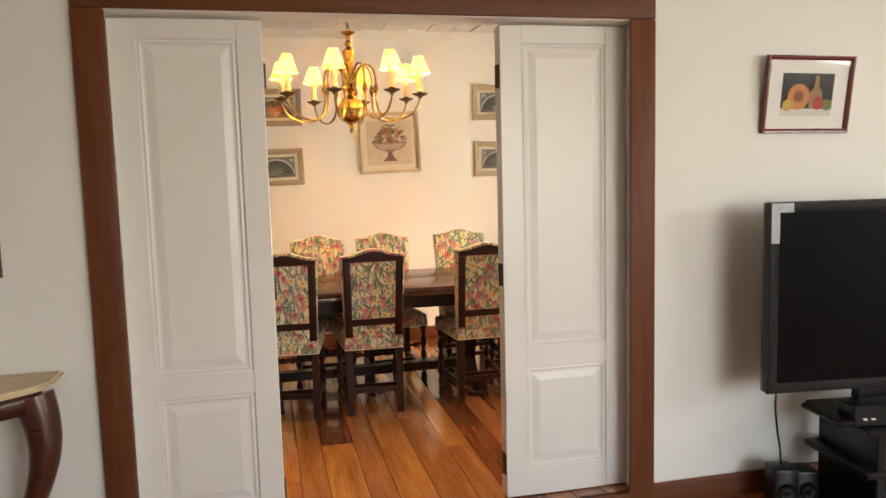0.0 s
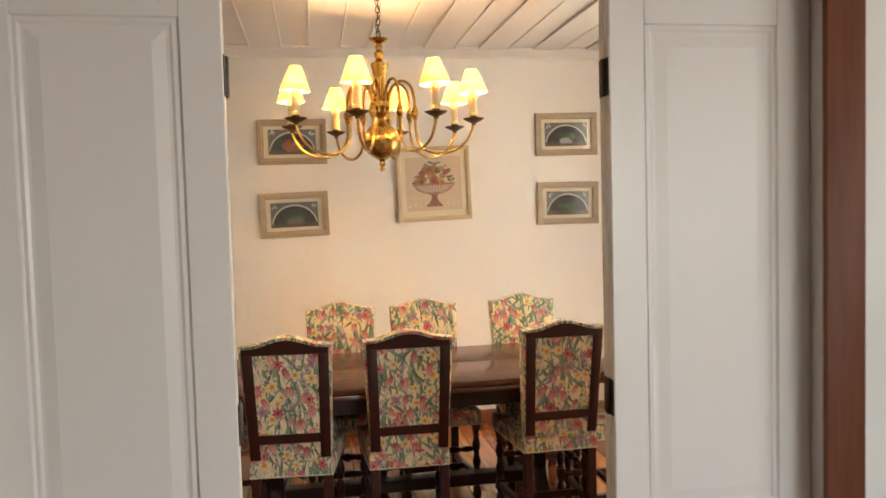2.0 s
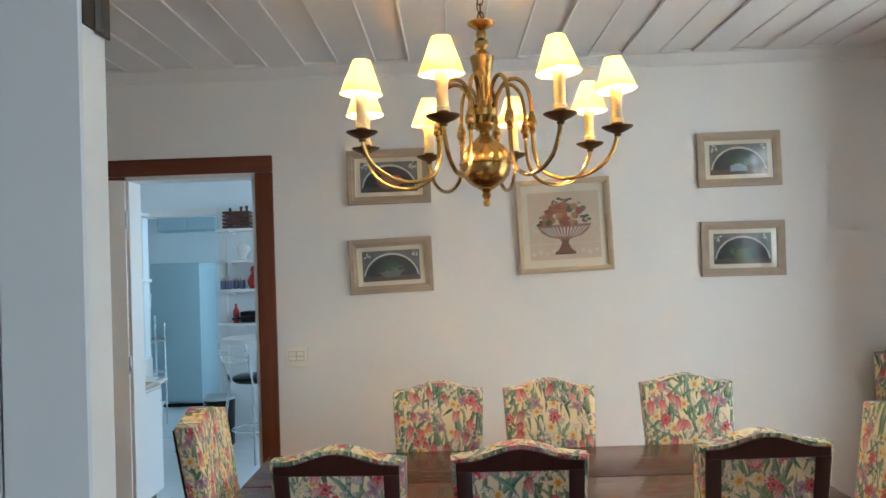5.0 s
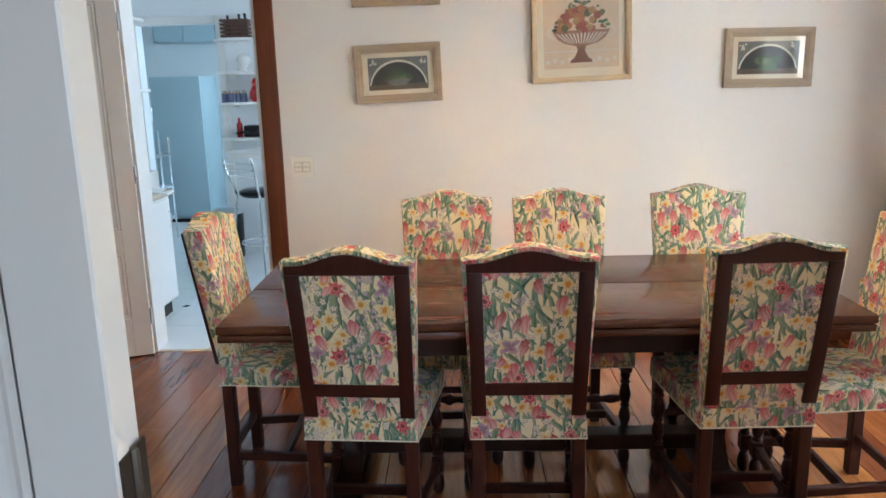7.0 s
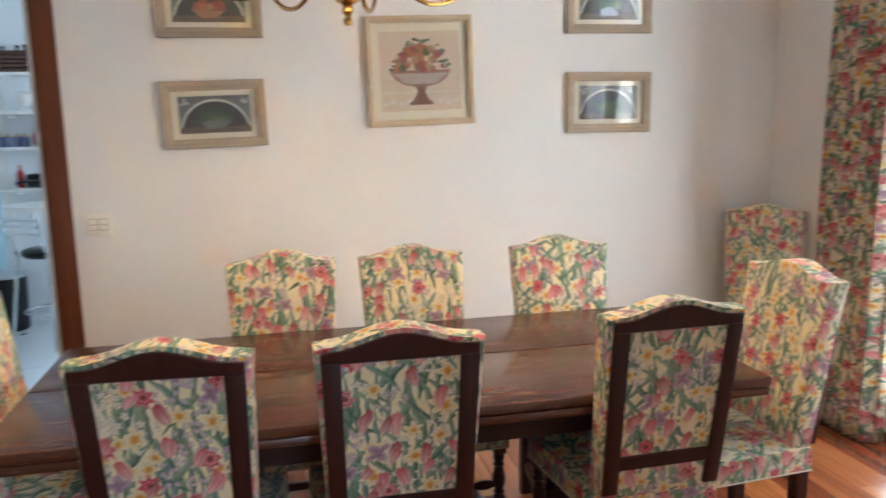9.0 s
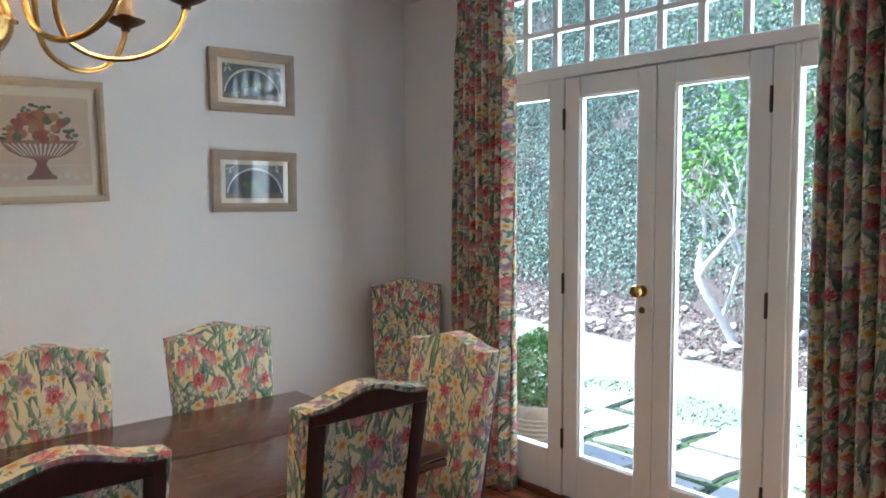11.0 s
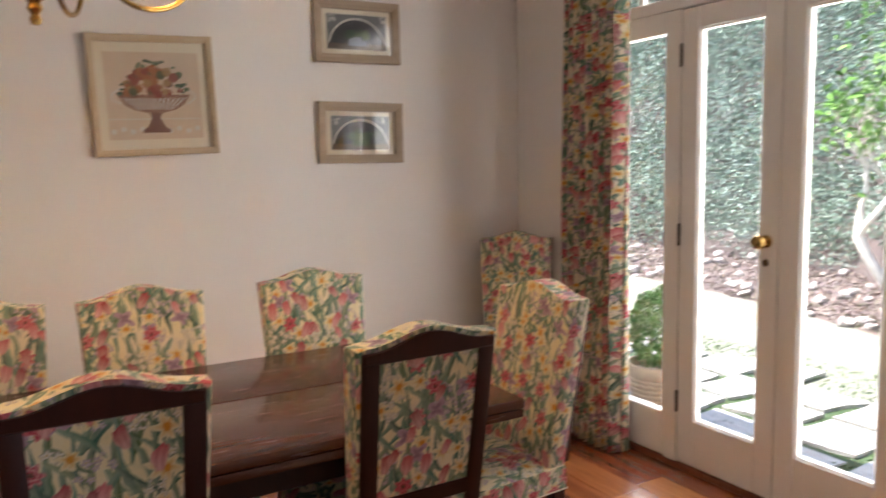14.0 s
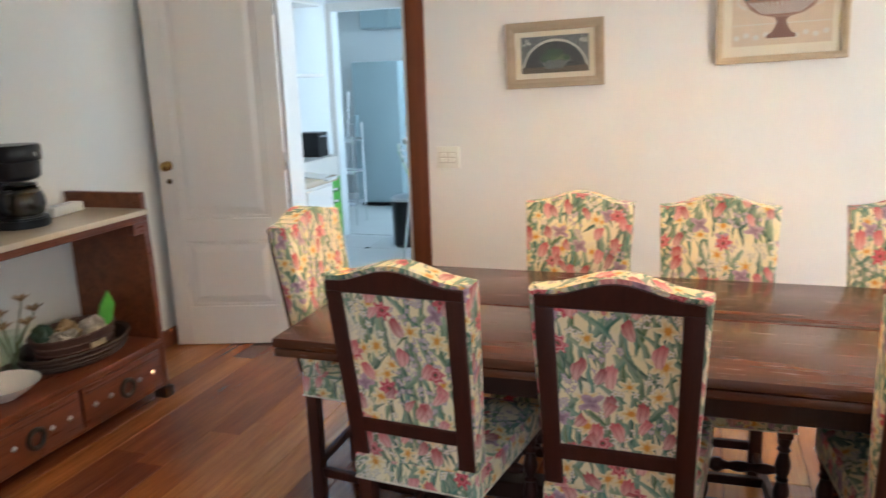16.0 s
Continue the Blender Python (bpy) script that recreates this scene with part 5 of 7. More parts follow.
def urn_picture(m):
    w, h, s = 0.522, 0.518, 0.030
    ob = thing("picture", m, "cream-framed print of a footed urn heaped with fruit", "picture")
    bm = B()
    frame_bars(bm, w, h, s, -0.026, -0.001)
    part("frame", bm, FRAME_CREAM, ob, smooth=False)
    bm = B()
    card(bm, -w / 2 + s, w / 2 - s, -h / 2 + s, h / 2 - s, -0.004)
    flat("mat", bm, MAT_BOARD, ob, "cream mat board")
    pw, ph = 0.395, 0.375
    bm = B()
    card(bm, -pw / 2, pw / 2, -ph / 2, ph / 2, -0.0045)
    flat("print", bm, PRINT_SAND, ob, "sand-coloured background")
    bm = B()
    card(bm, -pw / 2, pw / 2, -ph / 2 + 0.086, -ph / 2 + 0.090, -0.0048)
    for i in range(10):
        disc(bm, -pw / 2 + 0.02 + i * 0.039, -ph / 2 + 0.035 + 0.01 * (i % 2), 0.012, -0.0048, 9)
    flat("ledge_line", bm, PRINT_LINE, ob)
    bm = B()
    z0 = -ph / 2 + 0.028
    prof = [(0.058, 0.0), (0.058, 0.014), (0.040, 0.022), (0.026, 0.045), (0.018, 0.066), (0.028, 0.087)]
    vs = [bm.verts.new((x, -0.0052, z0 + z)) for x, z in prof] + [bm.verts.new((-x, -0.0052, z0 + z)) for x, z in reversed(prof)]
    bm.faces.new(vs)
    flat("urn_foot", bm, PRINT_FOOT, ob)
    bm = B()
    prof = [(0.028, 0.085), (0.085, 0.098), (0.125, 0.122), (0.146, 0.154), (0.150, 0.165)]
    vs = [bm.verts.new((x, -0.0054, z0 + z)) for x, z in prof] + [bm.verts.new((-x, -0.0054, z0 + z)) for x, z in reversed(prof)]
    bm.faces.new(vs)
    flat("urn_bowl", bm, PRINT_URN, ob)
    bm = B()
    for i in range(13):
        u = -0.126 + i * 0.021
        vs = [bm.verts.new((x, -0.0057, z0 + z)) for x, z in ((u * 0.55 - 0.002, 0.100), (u * 0.55 + 0.003, 0.100), (u + 0.005, 0.150), (u - 0.004, 0.150))]
        bm.faces.new(vs)
    for s2 in (-1, 1):
        pts = [(s2 * (0.140 + 0.036 * math.sin(math.pi * i / 9)), z0 + 0.125 + 0.085 * i / 12) for i in range(13)]
        for (xa, za), (xb, zb) in zip(pts, pts[1:]):
            d = Vector((xb - xa, zb - za)).normalized() * 0.0035
            bm.faces.new([bm.verts.new(v) for v in ((xa - d.y, -0.0058, za + d.x), (xa + d.y, -0.0058, za - d.x), (xb + d.y, -0.0058, zb - d.x), (xb - d.y, -0.0058, zb + d.x))])
    flat("fluting", bm, PRINT_LINE, ob)
    random.seed(11)
    bm = B()
    for i in range(46):
        a, r = random.uniform(0, math.pi), random.uniform(0.75, 1.0)
        disc(bm, 0.140 * r * math.cos(a), z0 + 0.168 + 0.150 * r * math.sin(a), random.uniform(0.005, 0.010), -0.0060 - i * 0.00001, 6, 1.6)
    flat("leaves", bm, GREENS, ob)
    bm = B()
    for i in range(58):
        a, r = random.uniform(0.05, math.pi - 0.05), math.sqrt(random.uniform(0, 0.85))
        disc(bm, 0.128 * r * math.cos(a), z0 + 0.166 + 0.128 * r * math.sin(a), random.uniform(0.010, 0.021), -0.0068 - i * 0.00002, 14)
    flat("fruit", bm, FRUIT, ob)
    glazing(ob, w, h, s)


def on_wall(x, z, roll=0.0):
    return pose(x, -0.001, z, 0, roll, 0)


lunette(on_wall(-0.711, 1.537, -1.5), 1, "beige-framed print of green fruit in a white bowl")
lunette(on_wall(-0.709, 2.030, -0.3), 0, "beige-framed print of dark fruit in a bowl")
lunette(on_wall(1.232, 2.062, -0.4), 2, "beige-framed print of a blue and white china bowl")
lunette(on_wall(1.236, 1.567, 0.4), 3, "beige-framed print of a green leafy basket")
urn_picture(on_wall(0.256, 1.727, -1.6))


def build_switch():
    ob = thing("light_switch", pose(-1.251, 0, 1.052), "cream plastic light switch plate beside the doorway", "switch")
    bm = B()
    box(bm, -0.060, 0.060, -0.017, 0.0, -0.055, 0.055, 0.004, 2)
    part("plate", bm, PLASTIC_WHITE, ob)
    for i in (-1, 1):
        for z in (-0.013, 0.013):
            bm = B()
            box(bm, i * 0.022 - 0.018, i * 0.022 + 0.018, -0.0225, -0.0165, z - 0.010, z + 0.010, 0.002)
            part("rocker", bm, PLASTIC_WHITE, ob)
    # raised plate in a darker tone, painted shade instead of a real hollow
    bm = B()
    box(bm, -0.044, 0.044, -0.0185, -0.0165, -0.028, 0.028, 0.0008)
    part("shade_plate", bm, SWITCH_SHADE_TONE, ob, "thin raised plate round the rockers, coloured darker beige as shade")


build_switch()

# ---- curtains ----


def curtain(y0, y1, seed, label):
    """A gathered curtain with deep folds, from the rod to the floor."""
    random.seed(seed)
    w = y1 - y0
    ob = thing("curtain", pose(XR - 0.085, (y0 + y1) / 2, 0), label, "curtain", "curtains at the garden door")
    bm = B()
    nu, nv = 110, 26
    folds = 9.0
    ph = [random.uniform(-0.5, 0.5) for _ in range(12)]
    grid = []
    arc = 0.0
    for j in range(nv + 1):
        v = j / nv
        z = 0.012 + (2.505 - 0.012) * v
        row = []
        for i in range(nu + 1):
            u = i / nu
            k = u * folds * 2 * math.pi
            wob = 0.5 * math.sin(3.1 * u + 2.2 * v + ph[0]) + 0.3 * math.sin(7 * u - 3 * v + ph[1])
            depth = (0.056 + 0.014 * math.sin(5 * u + ph[2])) * (1.0 - 0.40 * v)
            x = depth * math.sin(k + wob) + 0.010 * math.sin(2 * k + ph[3] + 2 * v)
            squeeze = 1.0 - 0.10 * math.exp(-((v - 0.97) / 0.05) ** 2) + 0.03 * math.sin(2.5 * v + ph[4])
            y = (u - 0.5) * w * squeeze + 0.010 * math.cos(k + wob) + 0.008 * math.sin(4 * v + 6 * u)
            row.append(bm.verts.new((x, y, z)))
        grid.append(row)
    for j in range(nv):
        for i in range(nu):
            bm.faces.new((grid[j][i], grid[j][i + 1], grid[j + 1][i + 1], grid[j + 1][i]))
    me = mesh_of("drape", bm, CURTAIN)
    layer = me.uv_layers["uv"]
    for poly in me.polygons:
        for li in poly.loop_indices:
            idx = me.loops[li].vertex_index
            layer.data[li].uv = ((idx % (nu + 1)) / nu * w * 2.4, me.vertices[idx].co.z)
    drape = new("drape", me)
    drape.parent = ob
    mod = drape.modifiers.new("thickness", "SOLIDIFY")
    mod.thickness = 0.003
    return ob


def build_curtains():
    rod = thing("curtain_rod", pose(XR - 0.085, 0, 2.545), "dark brass curtain rod with ball ends and brackets", "curtain rod")
    bm = B()
    tube(bm, [(0, -0.52, 0), (0, -2.92, 0)], 0.014, 14)
    part("rod", bm, BRASS_DARK, rod)
    for y in (-0.50, -2.94):
        bm = B()
        ball(bm, (0, y, 0), 0.026, 14)
        part("finial", bm, BRASS_DARK, rod)
    for y in (-0.54, -1.72, -2.88):
        bm = B()
        box(bm, 0.0, 0.083, y - 0.008, y + 0.008, -0.006, 0.006, 0.002)
        turned(bm, [(0.018, -0.012), (0.022, 0.0), (0.018, 0.012)], 12, (0, y, 0))
        part("bracket", bm, BRASS_DARK, rod)
    for y0, y1 in ((-0.90, -0.60), (-2.88, -2.42)):
        for i in range(9):
            y = y0 + (y1 - y0) * (i + 0.5) / 9
            bm = B()
            tube(bm, [(0.022 * math.cos(a), 0, 0.022 * math.sin(a) - 0.006) for a in (2 * math.pi * k / 14 for k in range(15))], 0.003, 6)
            part("ring", bm, BRASS_DARK, rod, at=pose(0, y, 0, 0, 0, (i * 29 % 13) - 6))
    curtain(-0.955, -0.555, 3, "floral chintz curtain gathered beside the garden door")
    curtain(-2.86, -2.41, 8, "floral chintz curtain gathered at the far jamb of the garden door")


build_curtains()

# ---- sideboard and what stands on it ----
SBX0, SBX1, SBY0, SBY1 = XL + 0.012, -2.405, -2.45, -0.845


def build_sideboard():
    ob = thing("sideboard", pose(SBX0, SBY0, 0), "reddish-brown wooden sideboard with marble shelf and drawers", "sideboard")
    d, w = SBX1 - SBX0, SBY1 - SBY0
    for y in (0.0, w - 0.035):
        bm = B()
        slab(bm, [(0, 0.05), (d - 0.02, 0.05), (d - 0.02, 0.62), (d - 0.03, 0.90), (d - 0.03, 0.985), (0.0, 0.985)], y, y + 0.035)
        bmesh.ops.bevel(bm, geom=list(bm.edges), offset=0.004, segments=1, affect="EDGES")
        part("end_panel", bm, SIDE_WOOD, ob)
    for y in (-0.005, w - 0.055):
        for x in (0.02, d - 0.07):
            bm = B()
            box(bm, x, x + 0.075, y, y + 0.06, 0, 0.052, 0.008, 2)
            part("foot", bm, TABLE_DARK, ob)
    bm = B()
    box(bm, 0.0, d - 0.01, 0.036, w - 0.036, 0.855, 0.889, 0.004)
    part("shelf", bm, SIDE_WOOD, ob)
    bm = B()
    box(bm, 0.004, d + 0.012, 0.038, w - 0.038, 0.890, 0.915, 0.004, 2)
    part("marble_top", bm, MARBLE, ob, "mottled beige marble slab")
    bm = B()
    box(bm, d - 0.06, d - 0.025, w - 0.10, w - 0.036, 0.80, 0.855, 0.004)
    part("bracket", bm, SIDE_WOOD, ob)
    bm = B()
    box(bm, 0.0, d - 0.012, 0.036, w - 0.036, 0.06, 0.275, 0.004)
    part("body", bm, SIDE_WOOD, ob)
    bm = B()
    box(bm, -0.0, d + 0.0, 0.0365, w - 0.0365, 0.276, 0.296, 0.005, 2)
    part("deck", bm, SIDE_WOOD, ob)
    n = 3
    dw = (w - 0.12) / n
    for i in range(n):
        y0 = 0.06 + dw * i
        bm = B()
        box(bm, d - 0.012, d + 0.004, y0 + 0.008, y0 + dw - 0.008, 0.085, 0.255, 0.005, 2)
        box(bm, d + 0.003, d + 0.010, y0 + 0.03, y0 + dw - 0.03, 0.225, 0.240, 0.003)
        drawer = part("drawer", bm, SIDE_WOOD, ob)
        bm = B()
        tube(bm, [(d + 0.020, y0 + dw / 2 + 0.036 * math.cos(a), 0.165 + 0.036 * math.sin(a)) for a in (2 * math.pi * k / 20 for k in range(21))], 0.010, 8)
        part("ring_pull", bm, IRON, drawer, "dark iron ring pull")
        for k in (0.14, 0.32, 0.68, 0.86):
            bm = B()
            y = y0 + dw * k
            turned(bm, [(0.014, 0), (0.014, 0.003), (0.006, 0.010), (0.0001, 0.012)], 4)
            part("stud", bm, STEEL, drawer, "small square metal stud", at=Matrix.Translation((d + 0.004, y, 0.165)) @ pose(0, 0, 0, 0, 90, 0))


def build_coffee_maker():
    ob = thing("coffee_maker", pose(-2.64, -1.33, 0.916, 0, 0, 20), "black drip coffee maker with glass jug", "coffee maker")
    bm = B()
    slab(bm, [(0.105 * math.cos(2 * math.pi * i / 28) * (1.0 if math.cos(2 * math.pi * i / 28) > -0.6 else 1.1), 0.105 * math.sin(2 * math.pi * i / 28)) for i in range(28)], 0, 0.040)
    bm.transform(Matrix(((1, 0, 0, 0), (0, 0, 1, 0), (0, 1, 0, 0), (0, 0, 0, 1))))
    bmesh.ops.bevel(bm, geom=[e for e in bm.edges if abs(e.verts[0].co.z - e.verts[1].co.z) < 1e-6], offset=0.006, segments=2, affect="EDGES")
    base = part("base", bm, PLASTIC_BLACK, ob)
    bm = B()
    turned(bm, [(0.070, 0.040), (0.070, 0.044), (0.0001, 0.045)], 24, (0.012, 0, 0))
    part("hot_plate", bm, IRON, base, "dark metal hot plate")
    bm = B()
    box(bm, -0.112, -0.058, -0.085, 0.085, 0.036, 0.235, 0.016, 3)
    part("water_tank", bm, PLASTIC_BLACK, ob)
    bm = B()
    turned(bm, [(0.060, 0.186), (0.082, 0.192), (0.094, 0.204), (0.098, 0.262), (0.104, 0.266), (0.106, 0.272), (0.106, 0.318), (0.100, 0.328), (0.0001, 0.332)], 28)
    box(bm, -0.112, -0.02, -0.088, 0.088, 0.225, 0.322, 0.014, 2)
    part("filter_housing", bm, PLASTIC_BLACK, ob)
    bm = B()
    box(bm, 0.099, 0.104, -0.030, 0.030, 0.282, 0.300, 0.002)
    part("name_strip", bm, SILVER, ob, "small silvery strip")
    bm = B()
    turned(bm, [(0.060, 0.046), (0.078, 0.054), (0.086, 0.084), (0.084, 0.116), (0.072, 0.146), (0.060, 0.160), (0.064, 0.168), (0.061, 0.168), (0.057, 0.160), (0.069, 0.144), (0.081, 0.114), (0.083, 0.084), (0.075, 0.056), (0.0001, 0.050)], 28, (0.012, 0, 0))
    jug = part("jug", bm, SMOKED, ob, "smoky glass jug")
    bm = B()
    turned(bm, [(0.0735, 0.138), (0.0755, 0.140), (0.071, 0.152), (0.069, 0.150)], 28, (0.012, 0, 0))
    part("jug_band", bm, PLASTIC_BLACK, jug, "black band round the neck")
    bm = B()
    tube(bm, [(0.010, -0.074, 0.150), (0.006, -0.112, 0.150), (0.002, -0.130, 0.122), (0.002, -0.124, 0.086), (0.008, -0.098, 0.066)], 0.009, 10)
    part("handle", bm, PLASTIC_BLACK, jug, "black plastic handle")
    bm = B()
    turned(bm, [(0.058, 0.166), (0.060, 0.174), (0.0001, 0.182)], 20, (0.012, 0, 0))
    part("lid", bm, PLASTIC_BLACK, jug)
    bm = B()
    tube(bm, [(-0.05, 0.09, 0.05), (-0.06, 0.15, 0.07), (-0.09, 0.20, 0.05), (-0.12, 0.22, 0.008)], 0.004, 6)
    part("cable", bm, PLASTIC_BLACK, ob)


def build_sideboard_things():
    build_sideboard()
    build_coffee_maker()
    ob = thing("power_strip", pose(-2.70, -1.06, 0.916, 0, 0, 8), "pale plastic power strip on the marble", "power strip")
    bm = B()
    box(bm, -0.035, 0.035, -0.10, 0.10, 0, 0.042, 0.008, 2)
    part("body", bm, PLASTIC_WHITE, ob)
    for y in (-0.05, 0.0, 0.05):
        bm = B()
        turned(bm, [(0.016, 0), (0.016, 0.002), (0.0001, 0.0021)], 14, (0, y, 0.0415))
        part("socket", bm, PAPER_WHITE, ob)
    # two wicker trays, one in the other
    for name, r, z, sx, mat, lab in (("wicker_tray", 0.235, 0.297, 1.0, WICKER, "large oval dark wicker tray"), ("wicker_basket", 0.175, 0.318, 1.0, WICKER_RED, "brown wicker basket standing in the tray")):
        ob = thing(name, pose(-2.64, -1.16, z, 0, 0, 0), lab + " on the lower deck", "basket")
        h = 0.065 if name == "wicker_tray" else 0.10
        bm = B()
        n = 40
        rows = []
        for rr, zz in ((r * 0.86, 0.0), (r * 0.93, h * 0.4), (r, h), (r - 0.012, h), (r * 0.90, h * 0.4), (r * 0.84, 0.008)):
            rows.append([bm.verts.new((rr * 0.78 * math.cos(2 * math.pi * i / n), rr * 1.15 * math.sin(2 * math.pi * i / n), zz)) for i in range(n)])
        for a, b in zip(rows, rows[1:]):
            for i in range(n):
                bm.faces.new((a[i], a[(i + 1) % n], b[(i + 1) % n], b[i]))
        bm.faces.new(rows[0][::-1])
        bm.faces.new(rows[-1])
        part("body", bm, mat, ob)
        for k, zz in enumerate((0.012, h * 0.35, h * 0.65, h)):
            bm = B()
            rr = r * (0.87 + 0.13 * zz / h) + 0.002
            tube(bm, [(rr * 0.78 * math.cos(2 * math.pi * i / 48), rr * 1.15 * math.sin(2 * math.pi * i / 48), zz + 0.003 * (i % 2)) for i in range(49)], 0.006, 6)
            part("braid", bm, mat, ob)
        if name == "wicker_basket":
            bm = B()
            box(bm, r * 0.78 * 0.94, r * 0.78 * 0.94 + 0.006, -0.045, 0.045, 0.035, 0.062, 0.002)
            part("label_plate", bm, FRAME_BEIGE, ob, "small pale label plate")
    random.seed(21)
    for i, (dx, dy, mat, lab) in enumerate(((0.03, -0.10, FILM, "crumpled pale packet"), (-0.03, 0.0, DRY_PETAL, "crumpled brownish packet"), (0.04, 0.07, FILM, "crumpled pale packet"), (-0.05, -0.09, GREENS, "crumpled greenish packet"))):
        bm = B()
        ball(bm, (0, 0, 0), 0.072, 40, 0.6)
        for v in bm.verts:
            q = v.co + Vector((i * 5, 0, 0))
            crease = abs(noise.noise(q * 22)) + 0.6 * abs(noise.noise(q * 47))
            v.co += noise.noise_vector(q * 14) * 0.030 - v.co.normalized() * crease * 0.030
        single("food_packet", bm, mat, pose(-2.64 + dx, -1.16 + dy, 0.405, 10 * i, 7 * i, 40 * i), lab + " lying in the basket", "packet", "packets in the basket")
    bm = B()
    vs = [(-0.03, -0.02, 0), (0.03, -0.01, 0.0), (0.045, 0.02, 0.09), (0.02, 0.03, 0.15), (-0.015, 0.015, 0.085)]
    a = [bm.verts.new(v) for v in vs]
    b = [bm.verts.new((x + 0.012, y - 0.012, z)) for x, y, z in vs]
    bm.faces.new(a)
    bm.faces.new(b[::-1])
    for i in range(5):
        bm.faces.new((a[i], a[(i + 1) % 5], b[(i + 1) % 5], b[i]))
    single("green_bag", bm, GREEN_BAG, pose(-2.60, -1.02, 0.40, 0, 0, 25), "bright green plastic bag tip in the basket", "bag")
    bm = B()
    turned(bm, [(0.045, 0), (0.048, 0.004), (0.095, 0.030), (0.135, 0.062), (0.138, 0.066), (0.132, 0.064), (0.090, 0.034), (0.0001, 0.012)], 32)
    single("bowl", bm, CERAMIC, pose(-2.55, -1.62, 0.297), "shallow white ceramic bowl on the lower deck", "bowl")
    ob = thing("vase", pose(-2.67, -1.45, 0.297), "clear glass vase with dried stems and blossoms", "vase")
    bm = B()
    turned(bm, [(0.0001, 0.0), (0.045, 0.0), (0.05, 0.05), (0.045, 0.14), (0.055, 0.20), (0.052, 0.20), (0.041, 0.14), (0.046, 0.05), (0.0001, 0.006)], 20)
    part("glass", bm, CLEAR, ob)
    for k in range(7):
        bm = B()
        a = k * 0.9
        top = (0.10 * math.cos(a), 0.10 * math.sin(a), 0.24 + 0.03 * (k % 3))
        tube(bm, [(0.01 * math.cos(a + 3), 0.01 * math.sin(a + 3), 0.01), (0.03 * math.cos(a), 0.03 * math.sin(a), 0.15), top], 0.003, 5)
        stem = part("stem", bm, STEM, ob)
        bm = B()
        for q in range(6):
            b = q * 1.05
            tip = Vector(top) + Vector((0.040 * math.cos(b), 0.040 * math.sin(b), 0.030))
            side = Vector((-math.sin(b), math.cos(b), 0)) * 0.010
            mid = (Vector(top) + tip) / 2 + Vector((0, 0, 0.006))
            bm.faces.new([bm.verts.new(v) for v in (top, mid + side, tip, mid - side)])
        part("blossom", bm, DRY_PETAL, stem, "dry brownish blossom")


build_sideboard_things()

# ---- living room ----


